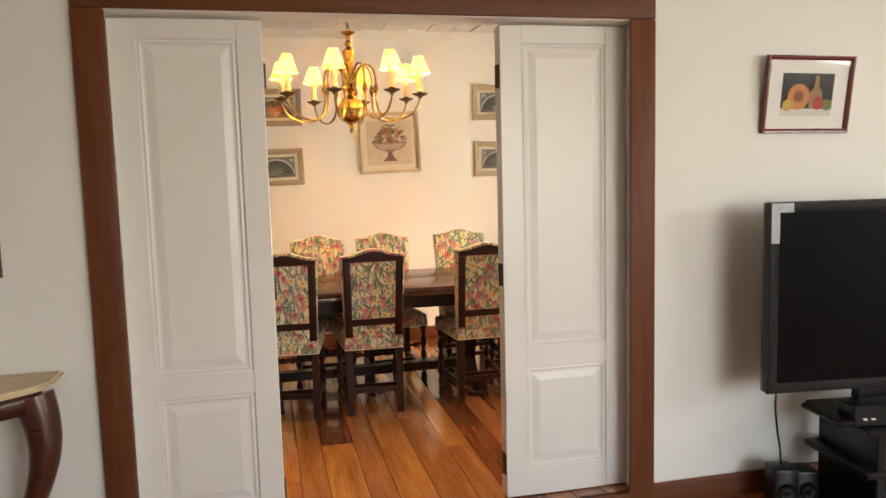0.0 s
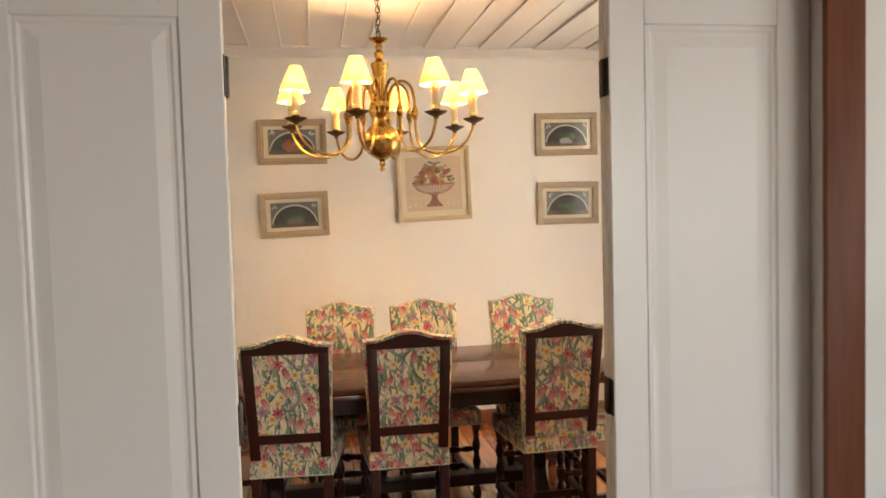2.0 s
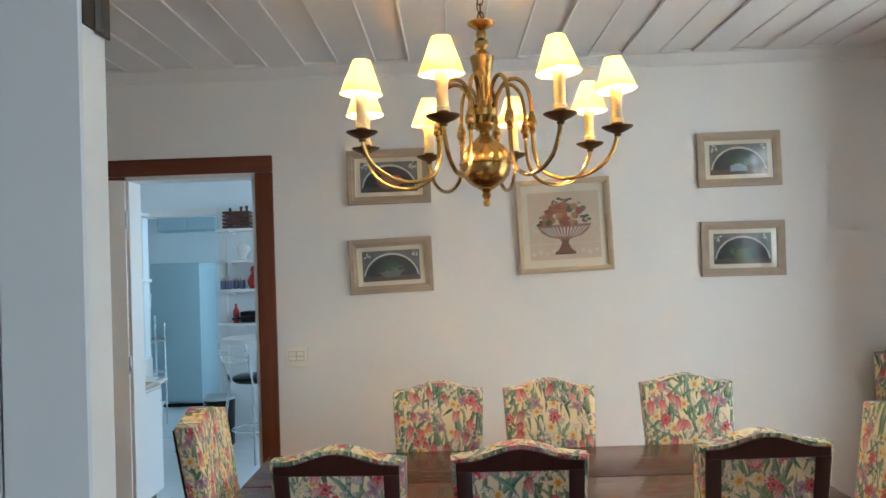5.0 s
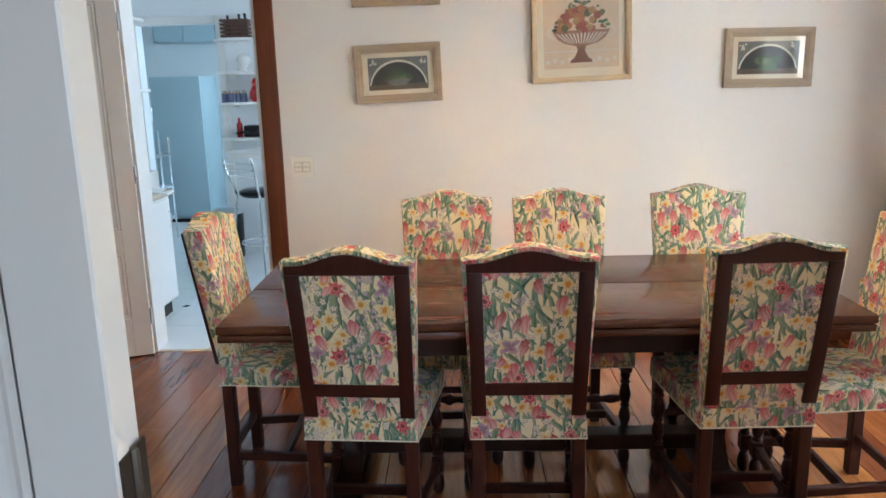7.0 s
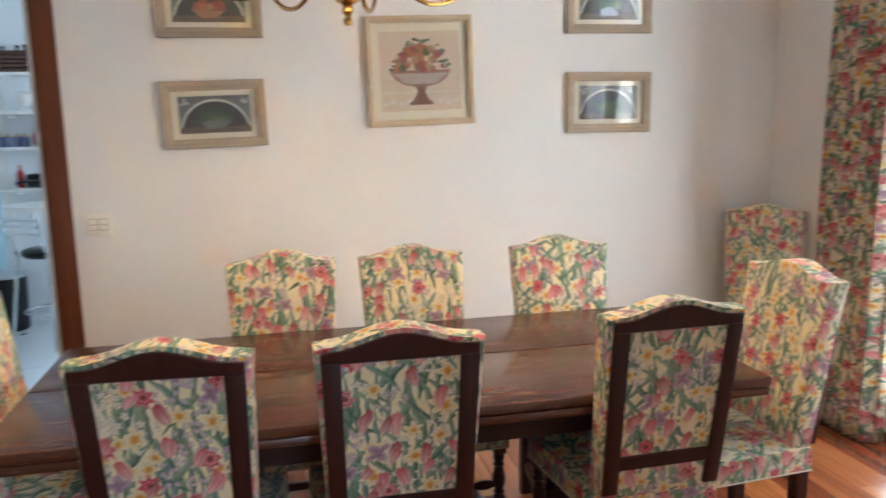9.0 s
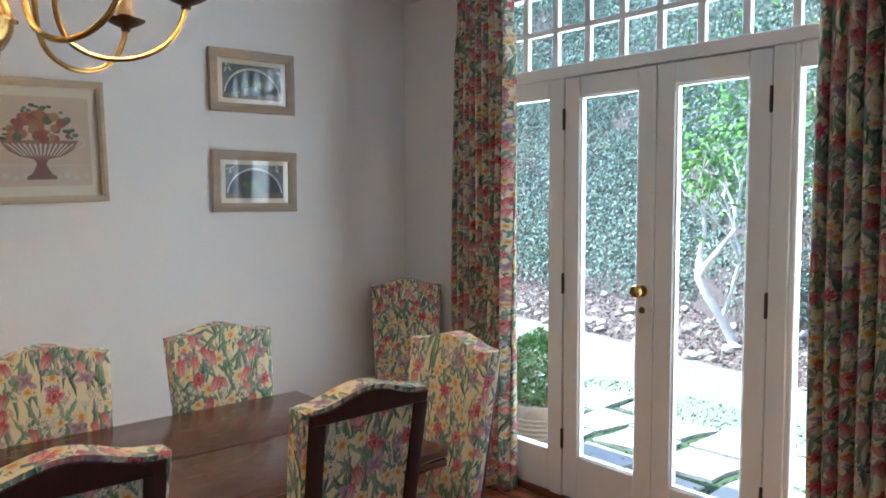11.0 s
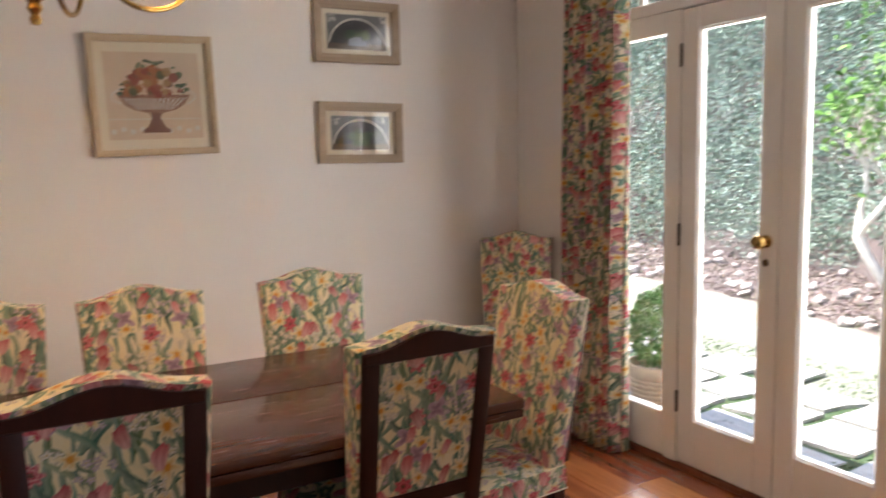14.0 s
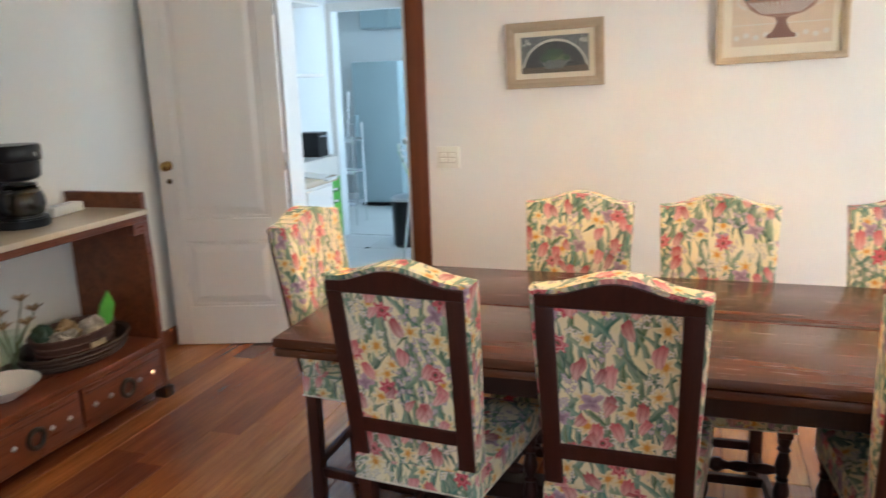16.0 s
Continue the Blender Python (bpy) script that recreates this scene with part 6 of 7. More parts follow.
def build_television():
    m = pose(1.742, -3.80, 0, 0, 0, -6)
    ob = thing("television", m, "large black flat television, switched off", "television")
    w, z0, z1 = 0.52, 0.505, 1.318
    bm = B()
    box(bm, -w, w, 0.0, 0.05, z0, z1, 0.008, 2)
    box(bm, -w + 0.15, w - 0.15, 0.045, 0.085, z0 + 0.12, z1 - 0.15, 0.02)
    part("housing", bm, PLASTIC_BLACK, ob)
    bm = B()
    s = 0.045
    frame_bars(bm, 2 * w, z1 - z0, s, -0.012, 0.004)
    bm.transform(Matrix.Translation((0, 0, (z0 + z1) / 2)))
    part("bezel", bm, PLASTIC_BLACK, ob)
    bm = B()
    box(bm, -w + s, w - s, -0.004, 0.0, z0 + s, z1 - s)
    part("screen", bm, SCREEN, ob, "dark glossy screen", smooth=False)
    bm = B()
    box(bm, -w + 0.003, -w + 0.040, -0.0135, -0.0118, z1 - 0.17, z1 - 0.003)
    box(bm, -w + 0.041, -w + 0.10, -0.0135, -0.0118, z1 - 0.042, z1 - 0.003)
    part("sticker", bm, SILVER, ob, "silver corner sticker", smooth=False)
    bm = B()
    box(bm, -0.09, 0.09, 0.01, 0.06, 0.40, z0 + 0.1, 0.01)
    part("neck", bm, PLASTIC_BLACK, ob)
    bm = B()
    box(bm, -0.26, 0.26, -0.12, 0.16, 0.378, 0.402, 0.008)
    part("base", bm, PLASTIC_BLACK, ob)
    ob = thing("tv_stand", pose(2.04, -3.78, ZL, 0, 0, -6), "black media stand with shelves under the television", "stand")
    for z in (0.02, 0.24, 0.425):
        bm = B()
        box(bm, -0.46, 0.46, -0.22, 0.22, z, z + 0.03, 0.006)
        part("shelf", bm, PLASTIC_BLACK, ob)
    for x in (-0.40, 0.36):
        bm = B()
        box(bm, x, x + 0.04, -0.20, 0.20, 0.0, 0.43, 0.005)
        part("upright", bm, PLASTIC_BLACK, ob)
    ob = thing("set_top_box", pose(1.75, -3.82, 0.376, 0, 0, -11), "black set-top box with small pale labels", "box")
    bm = B()
    box(bm, -0.20, 0.05, -0.12, 0.0, 0.0, 0.09, 0.006)
    part("body", bm, PLASTIC_BLACK, ob)
    for x in (-0.16, -0.125):
        bm = B()
        box(bm, x, x + 0.018, -0.1225, -0.1195, 0.03, 0.038)
        part("label_bar", bm, PAPER_WHITE, ob, smooth=False)
    for x, y, h in ((1.405, -3.62, 0.20), (1.53, -3.60, 0.17)):
        sp = thing("speaker", pose(x, y, ZL, 0, 0, -14), "small black speaker on the floor by the wall", "speaker", "speakers by the television")
        bm = B()
        box(bm, -0.055, 0.055, -0.06, 0.06, 0, h, 0.012, 2)
        part("cabinet", bm, PLASTIC_BLACK, sp)
        bm = B()
        turned(bm, [(0.036, 0), (0.038, 0.004), (0.030, 0.002), (0.0001, 0.006)], 16)
        part("cone", bm, SCREEN, sp, at=Matrix.Translation((0, -0.0605, h * 0.5)) @ pose(0, 0, 0, 90, 0, 0))
    bm = B()
    tube(bm, [(1.31, -3.70, 0.53), (1.315, -3.69, 0.42), (1.35, -3.66, 0.30), (1.39, -3.63, 0.20), (1.405, -3.62, 0.112)], 0.0045, 6)
    single("cable", bm, PLASTIC_BLACK, I4, "thin black cable hanging down from the television", "cable")


def build_still_life():
    ob = thing("still_life_picture", pose(1.615, YF0 - 0.023, 1.785, 7.0, 0.6, 0), "red-framed still life with bread and bottle on black", "picture")
    w, h, s = 0.455, 0.345, 0.020
    bm = B()
    frame_bars(bm, w, h, s, -0.022, -0.001)
    part("frame", bm, FRAME_RED, ob, smooth=False)
    bm = B()
    card(bm, -w / 2 + s, w / 2 - s, -h / 2 + s, h / 2 - s, -0.004)
    flat("mat", bm, MAT_WHITE, ob, "white mat board")
    bm = B()
    card(bm, -0.135, 0.135, -0.095, 0.095, -0.0048)
    flat("print", bm, SCREEN, ob, "black painted background")
    bm = B()
    card(bm, -0.135, 0.135, -0.095, -0.062, -0.0052)
    flat("tablecloth", bm, PRINT_LINE, ob)
    bm = B()
    disc(bm, -0.045, -0.010, 0.058, -0.0056, 20)
    flat("bread", bm, plain("print_bread", (0.55, 0.22, 0.06), 0.7, 0.3, 60), ob)
    bm = B()
    disc(bm, -0.045, -0.008, 0.026, -0.0060, 16)
    flat("bread_core", bm, plain("print_bread_core", (0.22, 0.06, 0.03), 0.7, 0.3, 60), ob)
    bm = B()
    vs = [bm.verts.new((0.045 + x, -0.0056, z)) for x, z in ((-0.030, -0.06), (0.030, -0.06), (0.034, 0.01), (0.012, 0.035), (0.010, 0.085), (-0.010, 0.085), (-0.012, 0.035), (-0.034, 0.01))]
    bm.faces.new(vs)
    flat("bottle", bm, plain("print_bottle", (0.34, 0.20, 0.10), 0.7, 0.4, 50), ob)
    for x, z, r, c in ((-0.100, -0.048, 0.026, (0.55, 0.36, 0.04)), (0.060, -0.038, 0.030, (0.42, 0.03, 0.02)), (0.108, -0.045, 0.026, (0.14, 0.18, 0.05))):
        bm = B()
        disc(bm, x, z, r, -0.0063, 16)
        flat("fruit", bm, plain("print_fruit_tone", c, 0.7, 0.3, 60), ob)
    glazing(ob, w, h, s)
    ob = thing("framed_picture", pose(-1.985, YF0 - 0.001, 1.45), "dark-framed picture with pale mat on the living room wall", "picture")
    bm = B()
    frame_bars(bm, 0.46, 0.62, 0.035, -0.024, -0.001)
    part("frame", bm, TRIM, ob, smooth=False)
    bm = B()
    card(bm, -0.195, 0.195, -0.275, 0.275, -0.004)
    flat("mat", bm, MAT_WHITE, ob)


def build_console():
    ob = thing("console_table", pose(-2.235, YF0 - 0.005, ZL), "dark carved console table with pale wooden top", "console table")
    bm = B()
    n = 40
    for z0, z1, k in ((0.835, 0.858, 1.0),):
        top = []
        for i in range(n + 1):
            u = -1 + 2 * i / n
            x = 0.66 * u
            y = -0.16 - 0.26 * max(0.0, 1 - abs(u) ** 2.2) ** 0.8 - 0.03 * math.cos(u * 9.0) * (1 - u * u)
            top.append((x, y))
        outline = [(-0.66, -0.002)] + top + [(0.66, -0.002)]
        a = [bm.verts.new((x, y, z0)) for x, y in outline]
        b = [bm.verts.new((x, y, z1)) for x, y in outline]
        bm.faces.new(a[::-1])
        bm.faces.new(b)
        for i in range(len(a)):
            bm.faces.new((a[i], a[(i + 1) % len(a)], b[(i + 1) % len(a)], b[i]))
    bmesh.ops.bevel(bm, geom=[e for e in bm.edges if abs(e.verts[0].co.z - e.verts[1].co.z) < 1e-6], offset=0.008, segments=2, affect="EDGES")
    part("top", bm, FRAME_CREAM, ob, "pale polished wooden top")
    bm = B()
    a = [bm.verts.new((x * 0.94, y * 0.90 - 0.004, 0.755)) for x, y in top]
    b = [bm.verts.new((x * 0.94, y * 0.90 - 0.004, 0.834)) for x, y in top]
    for i in range(len(a) - 1):
        bm.faces.new((a[i], a[i + 1], b[i + 1], b[i]))
    ap = part("apron", bm, CONSOLE_WOOD, ob)
    mod = ap.modifiers.new("thickness", "SOLIDIFY")
    mod.thickness = 0.025
    for x, y in ((0.56, -0.12), (-0.56, -0.12), (0.22, -0.33), (-0.22, -0.33)):
        bm = B()
        pts, rs = [], []
        for i in range(17):
            u = i / 16
            z = 0.80 * (1 - u)
            bow = 0.055 * math.sin(math.pi * (0.15 + 1.75 * u)) * (1 if u < 0.95 else 0.6)
            s = 1 if x > 0 else -1
            pts.append((x + s * bow, y - 0.4 * bow, z))
            rs.append(0.052 * (1 - u) ** 1.3 + 0.018 + (0.012 if u > 0.93 else 0))
        tube(bm, pts, rs, 14)
        part("leg", bm, CONSOLE_WOOD, ob, "curved cabriole leg")


build_television()
build_still_life()
build_console()

# ---- kitchen ----


def build_kitchen():
    # counter by the door
    ob = thing("kitchen_counter", pose(-2.84, 0, 0), "white laminate counter unit with rounded worktop", "counter")
    bm = B()
    box(bm, -0.40, 0.500, 0.42, 0.84, 0.10, 0.80, 0.006)
    part("body", bm, WHITE_GLOSS, ob)
    bm = B()
    box(bm, -0.36, 0.46, 0.46, 0.81, 0.0, 0.10)
    part("plinth", bm, IRON, ob, smooth=False)
    bm = B()
    box(bm, -0.40, 0.535, 0.40, 0.865, 0.802, 0.840, 0.012, 2)
    part("worktop", bm, MARBLE, ob)
    for y in (0.46,):
        bm = B()
        box(bm, 0.501, 0.517, y, y + 0.34, 0.12, 0.78, 0.004)
        door = part("door", bm, WHITE_GLOSS, ob)
        bm = B()
        tube(bm, [(0.517, y + 0.30, 0.60), (0.538, y + 0.30, 0.61), (0.538, y + 0.30, 0.69), (0.517, y + 0.30, 0.70)], 0.004, 6)
        part("handle", bm, CHROME, door)
    bm = B()
    box(bm, -0.10, 0.12, -0.09, 0.10, 0.0, 0.012, 0.004)
    for v in bm.verts:
        v.co.z += 0.012 * math.sin(30 * v.co.x) + (-0.03 if v.co.x > 0.08 else 0)
    single("dish_cloth", bm, PAPER_WHITE, pose(-2.40, 0.72, 0.856, 0, 0, 8), "white folded dish cloth on the worktop", "cloth")
    # tall white unit behind the open door
    ob = thing("wall_cupboard", pose(-2.84, 0.17, 0), "white tall wall cupboard with open end shelves", "cupboard")
    bm = B()
    box(bm, -0.41, 0.30, 0.0, 0.22, 1.28, 2.60, 0.004)
    part("body", bm, WHITE_GLOSS, ob)
    for z in (1.47, 1.93):
        bm = B()
        box(bm, 0.10, 0.35, 0.40, 0.95, z, z + 0.025, 0.010, 2)
        part("shelf", bm, WHITE_GLOSS, ob)
    bm = B()
    box(bm, -0.41, 0.09, 0.23, 1.0, 1.28, 2.2, 0.004)
    part("body", bm, WHITE_GLOSS, ob)
    ob = thing("oven", pose(-2.87, 1.62, 0.36), "black oven standing on a white base cabinet", "oven")
    bm = B()
    box(bm, -0.20, 0.0, 0.06, 0.22, 0.50, 0.69, 0.008)
    part("body", bm, PLASTIC_BLACK, ob)
    bm = B()
    tube(bm, [(-0.002, 0.08, 0.66), (0.014, 0.14, 0.66), (-0.002, 0.20, 0.66)], 0.008, 8)
    part("handle", bm, CHROME, ob)
    ob = thing("oven_cabinet", pose(-2.87, 1.62, 0), "white base cabinet under the oven", "cabinet")
    bm = B()
    box(bm, -0.35, 0.05, -0.40, 0.29, 0, 0.858, 0.006)
    part("body", bm, WHITE_GLOSS, ob)
    # corner shelves
    zs = (1.06, 1.365, 1.625, 1.905)
    for z in zs:
        ob = thing("wall_shelf", pose(-2.17, KIT_Y1, z), "thin white wall shelf with a rounded end", "shelf", "kitchen wall shelves")
        bm = B()
        pts = [(0.55, 0.0), (0.55, -0.24), (-0.14, -0.24)] + [(-0.14 - 0.20 * math.sin(a), -0.04 - 0.20 * math.cos(a)) for a in (math.pi / 2 * k / 8 for k in range(1, 9))] + [(-0.34, 0.0)]
        a = [bm.verts.new((x, y, -0.022)) for x, y in pts]
        b = [bm.verts.new((x, y, 0.0)) for x, y in pts]
        bm.faces.new(a)
        bm.faces.new(b[::-1])
        for i in range(len(a)):
            bm.faces.new((a[i], b[i], b[(i + 1) % len(a)], a[(i + 1) % len(a)]))
        part("board", bm, WHITE_GLOSS, ob, smooth=False)
        bm = B()
        box(bm, -0.20, -0.17, -0.16, 0.0, -0.05, -0.022, 0.004)
        part("bracket", bm, WHITE_GLOSS, ob)
    y = KIT_Y1 - 0.13
    ob = thing("slat_basket", pose(-2.28, y, 1.905), "dark wooden slatted basket on the top shelf", "basket")
    for k in range(5):
        bm = B()
        for s in (-1, 1):
            box(bm, -0.12, 0.12, s * 0.075 - 0.006, s * 0.075 + 0.006, 0.004 + k * 0.032, 0.026 + k * 0.032, 0.002)
            box(bm, s * 0.112 - 0.006, s * 0.112 + 0.006, -0.069, 0.069, 0.004 + k * 0.032, 0.026 + k * 0.032, 0.002)
        part("slat", bm, WICKER_RED, ob)
    bm = B()
    box(bm, -0.11, 0.11, -0.068, 0.068, 0, 0.008)
    part("bottom", bm, WICKER_RED, ob)
    for x in (-0.07, 0.03, 0.08):
        bm = B()
        turned(bm, [(0.018, 0.01), (0.022, 0.10), (0.010, 0.17), (0.014, 0.19 + 0.1 * x), (0.0001, 0.20 + 0.1 * x)], 10, (x, 0, 0))
        part("jar", bm, WICKER, ob)
    bm = B()
    turned(bm, [(0.045, 0), (0.05, 0.01), (0.03, 0.03), (0.05, 0.07), (0.066, 0.10), (0.05, 0.135), (0.0001, 0.15)], 14)
    for v in bm.verts:
        v.co.y *= 0.5
    single("ceramic_bird", bm, CERAMIC, pose(-2.26, y, 1.625, 0, 12, 0), "painted ceramic bird on a shelf", "figurine")
    for i in range(4):
        bm = B()
        turned(bm, [(0.024, 0), (0.026, 0.005), (0.026, 0.075), (0.018, 0.085), (0.019, 0.10), (0.0001, 0.102)], 12)
        single("spice_jar", bm, SMALL_JARS, pose(-2.43 + 0.058 * i, y - 0.01 * (i % 2), 1.365), "small patterned spice jar on a shelf", "jar", "spice jars")
    bm = B()
    turned(bm, [(0.055, 0), (0.075, 0.03), (0.080, 0.07), (0.060, 0.12), (0.045, 0.135), (0.055, 0.165), (0.04, 0.20), (0.0001, 0.215)], 18)
    single("cookie_jar", bm, RED_CERAMIC, pose(-2.13, y, 1.365), "red and white ceramic jar with a rounded lid", "jar")
    bm = B()
    turned(bm, [(0.024, 0), (0.026, 0.01), (0.026, 0.11), (0.010, 0.14), (0.010, 0.17), (0.0001, 0.172)], 12)
    single("bottle", bm, RED_CERAMIC, pose(-2.33, y + 0.03, 1.06), "small red bottle on the lowest shelf", "bottle")
    ob = thing("grill_pan", pose(-2.15, y - 0.02, 1.06), "black electric grill on the lowest shelf", "grill")
    bm = B()
    box(bm, -0.11, 0.14, -0.09, 0.09, 0.01, 0.055, 0.012, 2)
    part("base", bm, PLASTIC_BLACK, ob)
    bm = B()
    box(bm, -0.11, 0.14, -0.09, 0.09, 0.06, 0.105, 0.014, 2)
    part("lid", bm, PLASTIC_BLACK, ob)
    bm = B()
    tube(bm, [(-0.11, 0, 0.05), (-0.20, 0, 0.035)], 0.010, 8)
    part("handle", bm, PLASTIC_BLACK, ob)
    # breakfast counter and stools
    ob = thing("breakfast_counter", pose(-1.60, 2.02, 0), "white rounded breakfast counter on a post", "counter")
    bm = B()
    pts = [(0.9, 0.26), (0.9, -0.26), (-0.42, -0.26)] + [(-0.42 - 0.26 * math.sin(a), -0.26 * math.cos(a)) for a in (math.pi * k / 14 for k in range(1, 14))] + [(-0.42, 0.26)]
    a = [bm.verts.new((x, yy, 0.945)) for x, yy in pts]
    b = [bm.verts.new((x, yy, 0.980)) for x, yy in pts]
    bm.faces.new(a)
    bm.faces.new(b[::-1])
    for i in range(len(a)):
        bm.faces.new((a[i], b[i], b[(i + 1) % len(a)], a[(i + 1) % len(a)]))
    part("top", bm, WHITE_GLOSS, ob, smooth=False)
    bm = B()
    turned(bm, [(0.16, 0), (0.16, 0.02), (0.035, 0.03), (0.035, 0.945)], 20, (0.5, 0, 0))
    part("post", bm, CHROME, ob)

    def stool(m):
        st = thing("bar_stool", m, "chrome bar stool with black seat", "stool", "bar stools")
        bm = B()
        turned(bm, [(0.14, 0.62), (0.165, 0.64), (0.165, 0.665), (0.13, 0.68), (0.0001, 0.682)], 20)
        part("seat", bm, PLASTIC_BLACK, st, "black padded seat")
        for sx in (-1, 1):
            for sy in (-1, 1):
                bm = B()
                pts = [(sx * 0.19, sy * 0.19, 0.0), (sx * 0.13, sy * 0.13, 0.62)]
                if sy > 0:
                    pts += [(sx * 0.13, sy * 0.15, 0.70), (sx * 0.16, sy * 0.21, 0.88), (sx * 0.15, sy * 0.22, 0.95)]
                tube(bm, pts, 0.011, 8)
                part("leg", bm, CHROME, st)
        bm = B()
        tube(bm, [(0.175 * math.cos(a), 0.175 * math.sin(a), 0.24) for a in (2 * math.pi * k / 24 for k in range(25))], 0.008, 8)
        part("foot_ring", bm, CHROME, st)
        for k in range(3):
            bm = B()
            tube(bm, [(-0.15, 0.20 + 0.01 * k, 0.80 + 0.05 * k), (0.15, 0.20 + 0.01 * k, 0.80 + 0.05 * k)], 0.007, 8)
            part("back_bar", bm, CHROME, st)

    stool(pose(-2.03, 1.98, 0, 0, 0, 150))
    stool(pose(-1.35, 1.55, 0, 0, 0, 170))
    ob = thing("waste_bin", pose(-2.46, 2.46, 0), "black pedal bin with steel lid", "bin")
    bm = B()
    turned(bm, [(0.115, 0), (0.125, 0.015), (0.135, 0.40), (0.13, 0.405)], 24)
    part("body", bm, PLASTIC_BLACK, ob)
    bm = B()
    turned(bm, [(0.138, 0.405), (0.138, 0.425), (0.10, 0.448), (0.0001, 0.456)], 24)
    part("lid", bm, STEEL, ob, "brushed steel lid")
    bm = B()
    box(bm, -0.03, 0.03, -0.17, -0.11, 0.01, 0.022, 0.003)
    part("pedal", bm, PLASTIC_BLACK, ob)
    # laundry beyond
    ob = thing("refrigerator", pose(-3.49, 4.30, 0), "tall pale blue-grey upright refrigerator", "refrigerator")
    bm = B()
    box(bm, -0.29, 0.27, 0.05, 0.60, 0.04, 1.63, 0.012, 2)
    part("body", bm, FRIDGE, ob)
    bm = B()
    box(bm, -0.29, 0.27, -0.01, 0.045, 0.07, 1.63, 0.012, 2)
    door = part("door", bm, FRIDGE, ob)
    bm = B()
    box(bm, -0.275, -0.235, -0.045, -0.011, 0.75, 1.05, 0.006)
    part("handle", bm, FRIDGE, door)
    bm = B()
    box(bm, -0.27, 0.25, 0.06, 0.55, 0.0, 0.045)
    part("plinth", bm, PLASTIC_BLACK, ob, smooth=False)
    for x in (-3.55, -2.75):
        ob = thing("wall_cabinet", pose(x, LAU_Y1, 2.02), "pale wall-hung cabinet high on the laundry wall", "cabinet", "laundry wall cabinets")
        bm = B()
        box(bm, -0.36, 0.36, -0.32, 0, 0, 0.5, 0.006)
        part("body", bm, FRIDGE, ob)
        for s in (-1, 1):
            bm = B()
            a, b = sorted((s * 0.004, s * 0.35))
            box(bm, a, b, -0.338, -0.321, 0.01, 0.49, 0.005)
            part("door", bm, FRIDGE, ob)
    ob = thing("drying_rack", pose(-3.42, 3.34, 0), "narrow steel rack with three wire trays beside the refrigerator", "rack")
    for sx in (-0.11, 0.11):
        for sy in (-0.12, 0.12):
            bm = B()
            tube(bm, [(sx, sy, 0), (sx, sy, 1.02)], 0.009, 8)
            part("post", bm, CHROME, ob)
    for z in (0.2, 0.52, 0.84):
        bm = B()
        for k in range(7):
            box(bm, -0.11 + 0.034 * k, -0.106 + 0.034 * k, -0.12, 0.12, z, z + 0.006)
        for sy in (-0.12, 0.116):
            box(bm, -0.11, 0.11, sy, sy + 0.004, z - 0.004, z + 0.03)
        part("tray", bm, CHROME, ob, smooth=False)
    bm = B()
    tube(bm, [(0, 0, 0), (0.05, 0.10, 1.32)], 0.011, 8)
    single("broom_handle", bm, STEEL, pose(-3.53, 3.44, 0), "slim grey broom handle leaning beside the rack", "broom")
    for k in range(2):
        ob = thing("plastic_crate", pose(-2.765, 1.50, 0.365 * k), "bright green slatted plastic crate, stacked", "crate", "stacked green crates")
        for z in (0.0, 0.09, 0.18, 0.27):
            bm = B()
            for sx in (-1, 1):
                box(bm, sx * 0.082 - 0.004, sx * 0.082 + 0.004, -0.13, 0.13, z + 0.004, z + 0.066, 0.002)
                box(bm, -0.078, 0.078, sx * 0.126 - 0.004, sx * 0.126 + 0.004, z + 0.004, z + 0.066, 0.002)
            part("slat", bm, GREEN_BAG, ob)
        for sx in (-1, 1):
            for sy in (-1, 1):
                bm = B()
                box(bm, sx * 0.078 - 0.009, sx * 0.078 + 0.009, sy * 0.121 - 0.009, sy * 0.121 + 0.009, 0, 0.36, 0.003)
                part("corner_post", bm, GREEN_BAG, ob)
        bm = B()
        box(bm, -0.077, 0.077, -0.121, 0.121, 0.004, 0.010)
        part("bottom", bm, GREEN_BAG, ob, smooth=False)


build_kitchen()

# ---- garden ----
GZ0 = -0.14


def leaf_cloud(name, places, size, mat, rng, parent=None):
    """Many small bent leaves, each turned its own way, as one mesh."""
    n = len(places)
    d = rng.normal(size=(n, 3))
    d /= np.linalg.norm(d, axis=1)[:, None]
    e = np.cross(d, rng.normal(size=(n, 3)))
    e /= np.linalg.norm(e, axis=1)[:, None] + 1e-9
    s = size * rng.uniform(0.6, 1.4, (n, 1))
    nrm = np.cross(d, e)
    p = np.asarray(places)
    v = np.stack([p - d * s, p + e * s * 0.42 + nrm * s * 0.15, p + d * s, p - e * s * 0.42 + nrm * s * 0.15], 1).reshape(-1, 3)
    idx = np.arange(4 * n).reshape(n, 4)
    faces = np.concatenate([idx[:, [0, 1, 2]], idx[:, [0, 2, 3]]])
    me = bpy.data.meshes.new(name)
    me.from_pydata(v.tolist(), [], faces.tolist())
    me.materials.append(mat)
    ob = new(name, me)
    if parent:
        ob.parent = parent
    return ob


def bank_x(y, z):
    return 7.25 + 0.30 * z + 0.35 * math.sin(0.7 * y) * (0.5 + 0.2 * z) + 0.18 * y - 0.15


